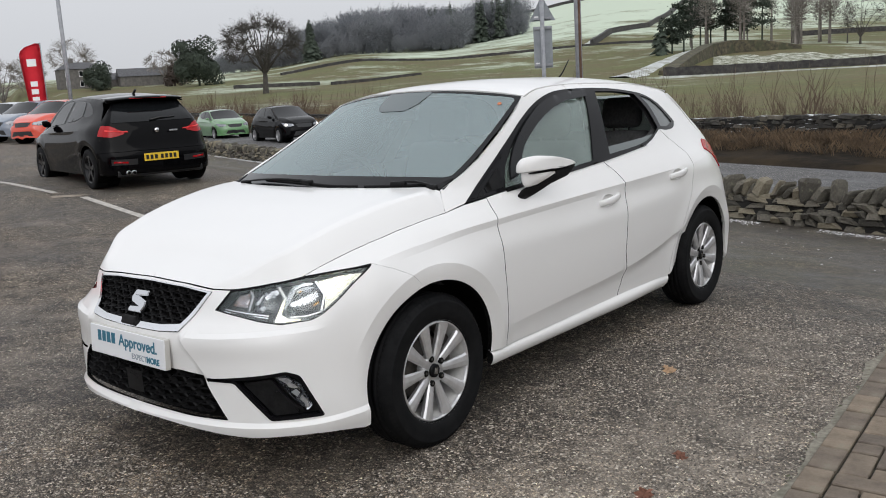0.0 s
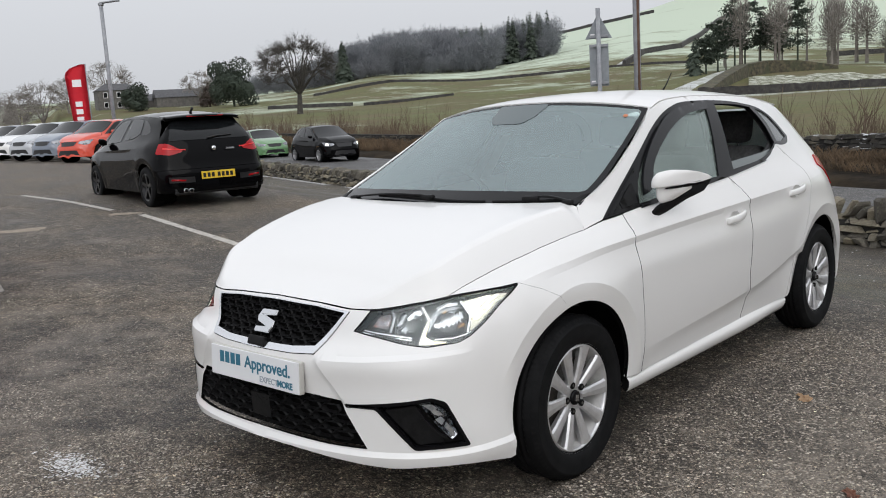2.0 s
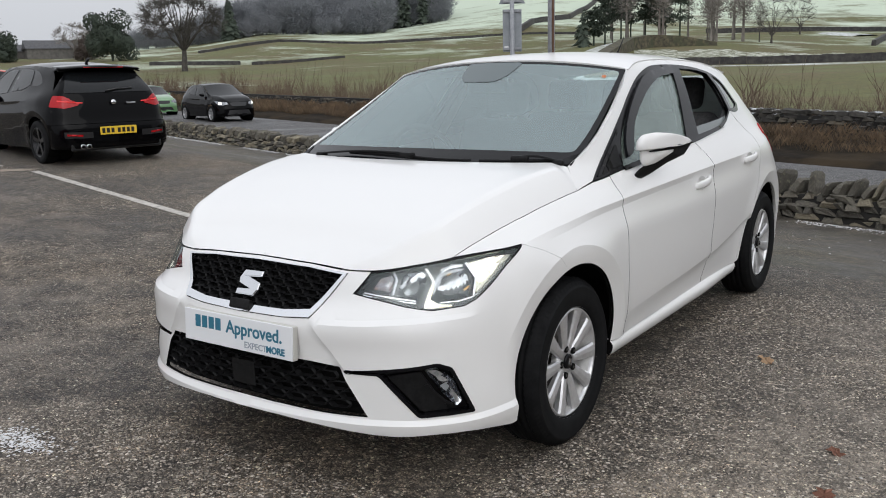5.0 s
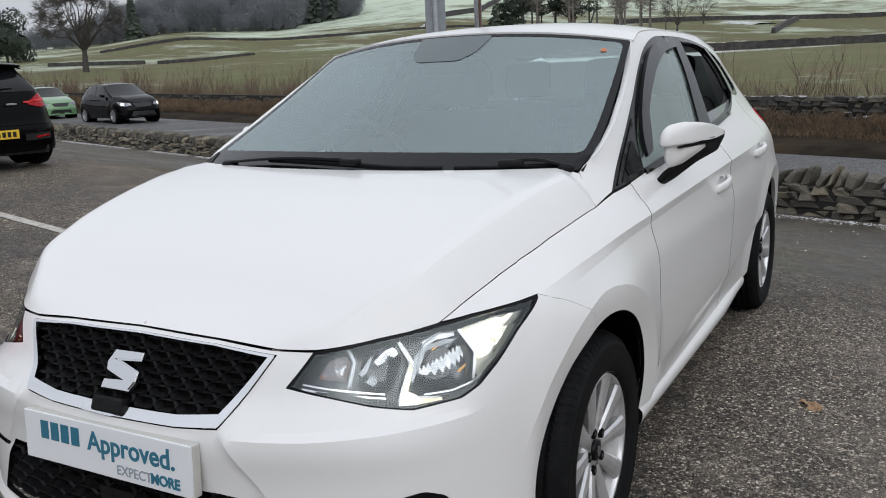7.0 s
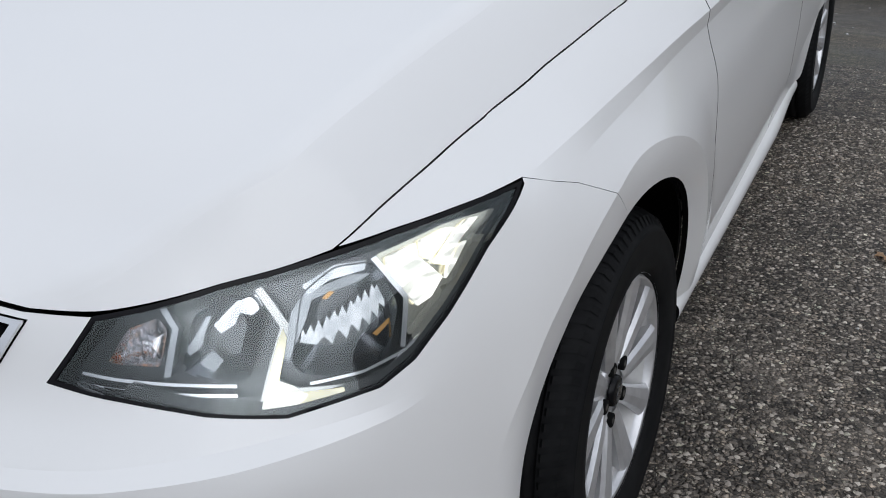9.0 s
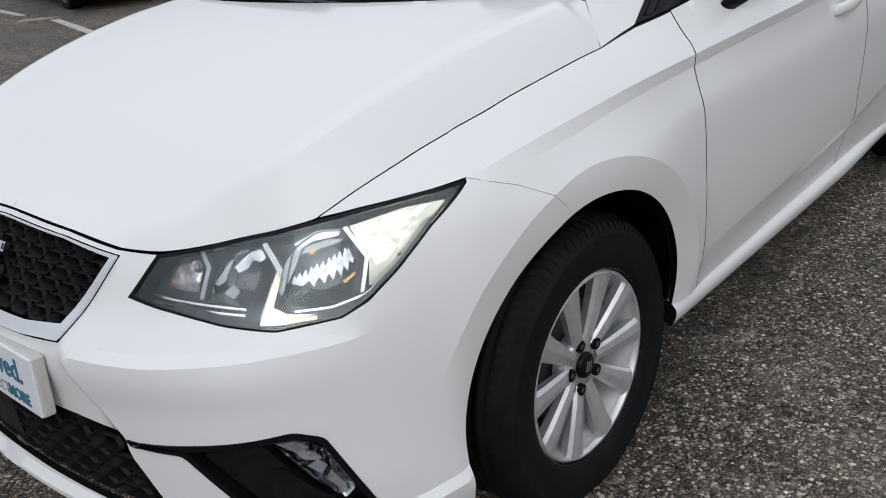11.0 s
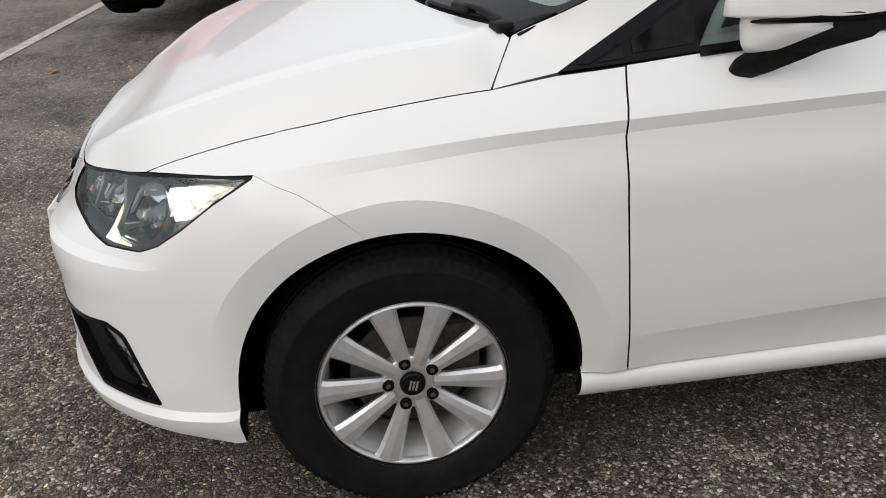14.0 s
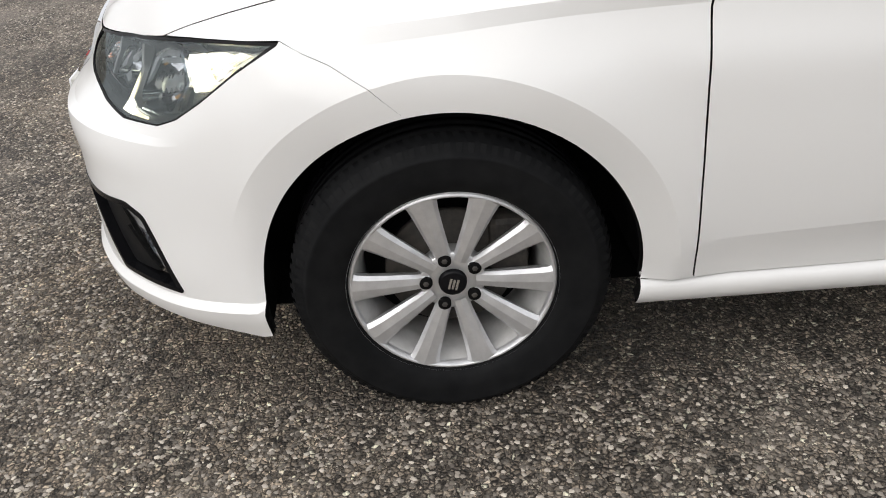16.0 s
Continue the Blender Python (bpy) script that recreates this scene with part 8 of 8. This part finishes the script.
FLAGRED = mottled("red_flag_cloth", (0.72, 0.025, 0.05), (0.80, 0.035, 0.06), 2, 0.7)
flag = tagged(empty("feather_flag", pose(-36.5, 15.8, 0.25, 0, 0, 48) @ Matrix.Diagonal((1, 1, 0.95, 1))), "tall red feather flag with white lettering", "flag")
bm = bmesh.new()
n = 24
rows_ = []
for i in range(n + 1):
    t = i / n
    z = 0.7 + 3.9 * t
    left = 0.12 - 0.22 * min(t, 0.86) + (0.98 * (1 - math.sqrt(max(0.0, 1 - ((t - 0.86) / 0.145) ** 2))) if t > 0.86 else 0)
    rows_.append([bm.verts.new((left + (0.85 - left) * x, 0.04 * math.sin(3 * x + 5 * t), z)) for x in (0.0, 0.33, 0.66, 1.0)])
for a, b in zip(rows_, rows_[1:]):
    for k in range(3):
        bm.faces.new((a[k], a[k + 1], b[k + 1], b[k]))
bmesh.ops.solidify(bm, geom=bm.faces[:], thickness=0.01)
part("banner", bm, FLAGRED, flag, "red banner cloth", True)
tube("flag_pole", [(0.87, 0, 0), (0.87, 0, 3.2), (0.87, 0, 4.62)], 0.025, STEEL, flag)
WPRINT = mat("white_print", (0.8, 0.8, 0.8), 0.6)
for i in range(5):
    part("letter_bar", box_bm((0.30, 0.02, 0.24), (0.42, -0.055, 1.30 + 0.36 * i)), WPRINT, flag)
part("emblem", box_bm((0.40, 0.02, 0.34), (0.42, -0.055, 3.72), 0.009), WPRINT, flag, "white square emblem")

# ---- farm ----
FARMSTONE = mottled("farm_stone", (0.10, 0.095, 0.09), (0.16, 0.15, 0.14), 1.5, 0.95)
SLATE = mottled("slate_roof", (0.06, 0.06, 0.065), (0.10, 0.10, 0.105), 2, 0.8)
WINWHITE = mat("white_window_frame", (0.7, 0.7, 0.7), 0.5)


def building(name, b, r, w, d, h, roof_h, label, windows, chimneys, hip=0.0):
    p = land(b, r)
    c = tagged(empty(name, pose(p.x, p.y, p.z - 0.3, 0, 0, b + 8)), label, "house")
    part("wall", box_bm((w, d, h), (0, 0, h / 2)), FARMSTONE, c)
    bm = bmesh.new()
    o = 0.3
    a = [bm.verts.new(v) for v in ((-w / 2 - o, -d / 2 - o, h - 0.1), (w / 2 + o, -d / 2 - o, h - 0.1), (w / 2 + o, d / 2 + o, h - 0.1), (-w / 2 - o, d / 2 + o, h - 0.1), (-w / 2 - o + hip, 0, h + roof_h), (w / 2 + o - hip, 0, h + roof_h))]
    for f in ((0, 1, 5, 4), (2, 3, 4, 5), (0, 4, 3), (1, 2, 5), (3, 2, 1, 0)):
        bm.faces.new([a[i] for i in f])
    part("roof", bm, SLATE, c)
    for x, z in windows:
        fr = part("window", box_bm((0.95, 0.12, 1.35), (x, -d / 2 - 0.02, z)), WINWHITE, c)
        part("pane", box_bm((0.75, 0.06, 1.15), (x, -d / 2 - 0.07, z)), DGLASS, fr)
    for x in chimneys:
        part("chimney", box_bm((1.0, 0.8, 1.5), (x, 0, h + roof_h + 0.2), 0.04), FARMSTONE, c)
    return c


building("farmhouse", 62.1, 225, 9.5, 7, 4.9, 1.6, "grey stone farmhouse with white windows", [(-3, 1.4), (0, 1.4), (3, 1.4), (-3, 3.7), (0, 3.7), (3, 3.7)], (-1.5,), 2.5)
building("barn", 58.3, 225, 12.5, 7, 2.6, 1.9, "low stone barn with a slate roof", [], ())
building("barn", 60.0, 230, 7.5, 6, 2.0, 1.6, "small stone outbuilding with a slate roof", [], ())

# ---- lines, paving, litter on the tarmac ----


def painted(name, p0, p1, w, label):
    p0, p1 = Vector((*p0, 0)), Vector((*p1, 0))
    d = (p1 - p0).normalized()
    s = Vector((-d.y, d.x, 0)) * w / 2
    n = max(4, int((p1 - p0).length / 0.25))
    verts, faces = [], []
    for i in range(n + 1):
        q = p0.lerp(p1, i / n)
        for k in (-1, 1):
            v = q + s * k * (1 + 0.12 * noise.noise(q * 7 + s * k))
            verts.append((v.x, v.y, float(ground_z(v.x, v.y)) + 0.005))
    faces = [(2 * i, 2 * i + 1, 2 * i + 3, 2 * i + 2) for i in range(n)]
    return tagged(from_data(name, verts, faces, PAINTL, None, "", False), label, "line", kind="structure")


painted("road_marking", (-9.5, 3.54), (-13.9, 4.06), 0.10, "worn white parking line")
painted("road_marking", (-8.62, 3.51), (-2.2, 2.03), 0.10, "worn white parking line")
painted("road_marking", (-9.4, 1.15), (-13.2, 1.80), 0.10, "worn white parking line")
painted("road_marking", (-8.55, 1.15), (-5.0, 0.17), 0.10, "worn white parking line")
painted("road_marking", (-4.0, -2.43), (-6.6, -1.93), 0.10, "worn white parking line")


def blot(name, x, y, r, material, label, cat, seed, n=26, h=0.004, stretch=1.0, turn=0.0):
    rr = random.Random(seed)
    verts = [(x, y, float(ground_z(x, y)) + h)]
    for k in range(n):
        a = 2 * math.pi * k / n
        q = r * (0.75 + 0.5 * noise.noise(Vector((math.cos(a) * 2, math.sin(a) * 2, seed))))
        u, v = q * math.cos(a) * stretch, q * math.sin(a)
        px, py = x + u * math.cos(turn) - v * math.sin(turn), y + u * math.sin(turn) + v * math.cos(turn)
        verts.append((px, py, float(ground_z(px, py)) + h))
    faces = [(0, 1 + k, 1 + (k + 1) % n) for k in range(n)]
    return tagged(from_data(name, verts, faces, material, None, "", False), label, cat, kind="structure")


PATCHM = mottled("pale_worn_tarmac", (0.22, 0.18, 0.14), (0.34, 0.29, 0.23), 12, 0.9)
blot("worn_patch", -8.65, 1.85, 0.22, PATCHM, "pale worn patch in the tarmac", "patch", 1, stretch=2.0, turn=1.2)
blot("worn_patch", -8.95, 3.45, 0.16, PATCHM, "pale worn patch in the tarmac", "patch", 2, stretch=2.0, turn=1.0)


def scatter(name, spots, material, label, category, seed, size, flat=0.35):
    """Small irregular crumbs lying on the ground."""
    r = random.Random(seed)
    verts, faces = [], []
    for x, y in spots:
        s = size * r.uniform(0.4, 1.4)
        z = float(ground_z(x, y))
        b = len(verts)
        ang = r.uniform(0, 6.28)
        for k in range(5):
            a = ang + 2 * math.pi * k / 5
            q = s * r.uniform(0.6, 1.2)
            verts.append((x + q * math.cos(a), y + q * math.sin(a), z + 0.002))
        verts.append((x, y, z + s * flat + 0.003))
        faces += [(b + k, b + (k + 1) % 5, b + 5) for k in range(5)]
    return tagged(from_data(name, verts, faces, material, None, "", False), label, category, kind="stuff")


r = random.Random(77)
spots = []
for i in range(9000):
    x = r.uniform(-28, 4)
    q = -0.27 - abs(r.gauss(0, 0.10)) if r.random() < 0.93 else -0.3 - 3.0 * r.random() ** 2
    if noise.noise(Vector((x * 0.8, q, 0))) > -0.4:
        spots.append((x, q + 8.74 - K * x))
scatter("frost_crumbs", spots, FROST, "crumbs of frost and ice along the wall foot", "frost", 3, 0.010)
scatter("frost_patch", [(-0.96 + r.gauss(0, 0.10), -1.10 + r.gauss(0, 0.045)) for _ in range(480)], FROST, "thin patch of white frost on the tarmac", "frost", 4, 0.0060, 0.2)


def stone_chips(name, n, x0, x1, y0, y1, size, seed):
    """Loose-looking chips that stand a little out of the tarmac, as one piece of stuff."""
    g = np.random.default_rng(seed)
    x, y = g.uniform(x0, x1, n), g.uniform(y0, y1, n)
    s = size * g.uniform(0.5, 1.35, n)
    a = g.uniform(0, 6.28, n)[:, None] + np.arange(5)[None] * 1.2566 + g.uniform(-0.35, 0.35, (n, 5))
    q = s[:, None] * g.uniform(0.65, 1.2, (n, 5))
    z = ground_z(x, y)
    rim = np.stack([x[:, None] + q * np.cos(a), y[:, None] + q * np.sin(a), np.broadcast_to(z[:, None] - 0.0005, (n, 5))], 2)
    lean = g.uniform(-0.3, 0.3, (n, 2)) * s[:, None]
    top = np.stack([x + lean[:, 0], y + lean[:, 1], z + s * g.uniform(0.18, 0.42, n)], 1)
    mid = rim * 0.45 + top[:, None] * 0.55
    mid[:, :, 2] = (top[:, 2] - s * 0.06)[:, None]
    verts = np.concatenate([rim, mid, top[:, None]], 1).reshape(-1, 3)
    b = (np.arange(n) * 11)[:, None]
    k, k1 = np.arange(5)[None], (np.arange(5)[None] + 1) % 5
    quads = np.stack([b + k, b + k1, b + 5 + k1, b + 5 + k], 2).reshape(-1, 4)
    tris = np.stack([b + 5 + k, b + 5 + k1, np.broadcast_to(b + 10, (n, 5))], 2).reshape(-1, 3)
    return tagged(from_data(name, verts.tolist(), quads.tolist() + tris.tolist(), CHIP, None, "", False), "stone chips standing proud of the tarmac", "stone chips", kind="stuff")


CHIP = mat("stone_chip", (0.2, 0.17, 0.14), 0.8)
cn, cl, cb = nodes_of(CHIP)
tone = ramp(CHIP, cn.new("ShaderNodeNewGeometry").outputs["Random Per Island"], [(0.0, (0.05, 0.043, 0.036)), (0.5, (0.18, 0.156, 0.130)), (0.85, (0.36, 0.318, 0.270)), (1.0, (0.60, 0.54, 0.46))])
cl.new(tone.outputs[0], cb.inputs["Base Color"])
stone_chips("stone_chips", 26000, 0.80, 2.10, -1.3, 2.6, 0.0062, 21)
stone_chips("stone_chips", 26000, -2.4, 0.80, -2.0, -0.70, 0.0062, 22)
scatter("grit", [(r.uniform(-3, 2.0), r.uniform(-2.0, 4.0)) for _ in range(260)], mottled("pale_grit", (0.35, 0.33, 0.30), (0.5, 0.48, 0.45), 30, 0.9), "pale grit on the tarmac", "grit", 5, 0.006, 0.5)


def leaf(x, y, turn, size, material, label):
    """A dry lobed leaf, curled up at its edges."""
    bm = bmesh.new()
    out = [(0, -0.5), (0.12, -0.32), (0.30, -0.34), (0.22, -0.14), (0.42, -0.02), (0.24, 0.10), (0.30, 0.32), (0.10, 0.30), (0, 0.5), (-0.12, 0.28), (-0.30, 0.30), (-0.22, 0.08), (-0.42, -0.05), (-0.24, -0.16), (-0.28, -0.36), (-0.10, -0.32)]
    c = bm.verts.new((0, 0, 0.03))
    vs = [bm.verts.new((a, b, 0.04 + 0.35 * a * a + 0.12 * math.sin(7 * b))) for a, b in out]
    for i in range(len(vs)):
        bm.faces.new((c, vs[i], vs[(i + 1) % len(vs)]))
    bmesh.ops.solidify(bm, geom=bm.faces[:], thickness=0.015)
    ob = part("leaf", bm, material)
    ob.matrix_basis = pose(x, y, float(ground_z(x, y)) + 0.002, 0, 0, turn) @ Matrix.Scale(size, 4)
    return tagged(ob, label, "leaf", "fallen leaves")


TAN = mottled("tan_leaf", (0.46, 0.29, 0.16), (0.62, 0.45, 0.29), 40, 0.7)
RUSSET = mottled("russet_leaf", (0.22, 0.09, 0.055), (0.32, 0.15, 0.10), 40, 0.7)
leaf(1.235, 1.255, 40, 0.085, TAN, "dry tan oak leaf on the tarmac")
leaf(1.20, 1.30, 100, 0.05, TAN, "dry tan oak leaf on the tarmac")
leaf(1.69, 0.38, 80, 0.075, RUSSET, "russet leaf lying flat on the tarmac")
leaf(1.72, 0.03, 10, 0.085, RUSSET, "russet leaf lying flat on the tarmac")
leaf(-3.62, -1.90, 10, 0.10, TAN, "dry tan leaf on the tarmac")
leaf(-3.2, -1.2, 60, 0.06, RUSSET, "small russet leaf on the tarmac")

# ---- block paving at the edge ----
PAVER = stone_mat("paving_block", (0.105, 0.086, 0.070), (0.215, 0.180, 0.148), (0.20, 0.19, 0.145), False, False, 0.42)
pave = tagged(empty("paving", pose(2.05, 0, 0)), "weathered brown-grey block paving edging the tarmac", "paving", kind="structure")
bed = from_data("paving_bed", [(2.36, -4.3, 0.006), (4.9, -4.3, 0.006), (4.55, 2.5, 0.006), (2.00, 2.5, 0.006)], [(0, 1, 2, 3)], mottled("paving_bed_sand", (0.030, 0.028, 0.022), (0.060, 0.056, 0.040), 30, 0.95), pave, "", False)
bed.matrix_parent_inverse = pave.matrix_world.inverted()


def block_mesh(w, d):
    blk = bmesh.new()
    box_bm((w - 0.009, d - 0.009, 0.05), (0, 0, 0), 0.004, 1, blk)
    me = bpy.data.meshes.new("paving_block")
    blk.to_mesh(me)
    blk.free()
    me.materials.append(PAVER)
    return me


blk_edge, blk_in, blk_half = block_mesh(0.105, 0.200), block_mesh(0.20, 0.10), block_mesh(0.10, 0.10)
edge_x = lambda y: 2.115 - 0.053 * (y - 0.2)
TURN = math.degrees(math.atan(0.053))


def lay(me, x, y, turn):
    ob = new("paving_block", me)
    ob.parent = pave
    ob.matrix_parent_inverse = pave.matrix_world.inverted()
    ob.matrix_basis = pose(x, y, rng.uniform(-0.004, 0.002), rng.uniform(-0.9, 0.9), rng.uniform(-0.9, 0.9), turn + rng.uniform(-0.8, 0.8))


for j in range(-6, 13):
    y = j * 0.2010
    lay(blk_edge, edge_x(y) + 0.053, y, TURN)
for i in range(0, 9):
    for j in range(-11, 26):
        c = (i - j) % 4
        if c not in (0, 3):
            continue
        u, v = (i + 1, j + 0.5) if c == 0 else (i + 0.5, j + 1)
        y = v * 0.1005
        lay(blk_in, edge_x(y) + 0.107 + u * 0.1005, y, TURN + (0 if c == 0 else 90))
for j in range(-11, 26):
    if j % 4 == 3:
        lay(blk_half, edge_x((j + 0.5) * 0.1005) + 0.157, (j + 0.5) * 0.1005, TURN)
verts, faces = [], []
far_blocks = [(blk_edge, edge_x(j * 0.2010) + 0.053, j * 0.2010, TURN) for j in range(-21, -6)]
far_blocks += [(blk_half, edge_x((j + 0.5) * 0.1005) + 0.157, (j + 0.5) * 0.1005, TURN) for j in range(-42, -11) if j % 4 == 3]
for i in range(0, 25):
    for j in range(-42, 24):
        c = (i - j) % 4
        if c in (0, 3) and not (i < 9 and j >= -11):
            u, v = (i + 1, j + 0.5) if c == 0 else (i + 0.5, j + 1)
            far_blocks.append((blk_in, edge_x(v * 0.1005) + 0.107 + u * 0.1005, v * 0.1005, TURN + (0 if c == 0 else 90)))
for me, x, y, turn in far_blocks:
    m = pose(x, y, rng.uniform(-0.004, 0.002), rng.uniform(-0.9, 0.9), rng.uniform(-0.9, 0.9), turn + rng.uniform(-0.8, 0.8))
    base = len(verts)
    verts += [m @ v.co for v in me.vertices]
    faces += [tuple(base + k for k in p.vertices) for p in me.polygons]
ob = from_data("further_blocks", verts, faces, stone_mat("paving_block_joined", (0.105, 0.086, 0.070), (0.215, 0.180, 0.148), (0.20, 0.19, 0.145), False, True, 0.42), pave, "", False)
ob.matrix_parent_inverse = pave.matrix_world.inverted()
ob["kind"] = "stuff"
moss = [(edge_x(y) - 0.008 + r.gauss(0, 0.018), y) for y in np.linspace(-1.0, 2.6, 200)]
scatter("moss_edge", moss, mottled("edge_moss", (0.07, 0.075, 0.035), (0.30, 0.28, 0.24), 60, 0.95), "moss and pale grit along the paving edge", "moss", 8, 0.010, 0.4)
SAND = mottled("sandy_edge", (0.17, 0.155, 0.12), (0.30, 0.28, 0.23), 45, 0.95, scale2=9, c3=(0.10, 0.095, 0.07))
verts, faces = [], []
for k, y in enumerate(np.linspace(-1.2, 2.5, 75)):
    w = 0.030 + 0.04 * max(-0.5, noise.noise(Vector((y * 3.1, 4, 0)))) + 0.018 * noise.noise(Vector((y * 17, 8, 0)))
    verts += [(edge_x(y) - w, y, 0.0035), (edge_x(y) + 0.004, y, 0.009)]
    if k:
        faces.append((2 * k - 2, 2 * k - 1, 2 * k + 1, 2 * k))
tagged(from_data("sandy_edge", verts, faces, SAND, None, "", False), "pale sandy strip between tarmac and paving", "sand", kind="structure")
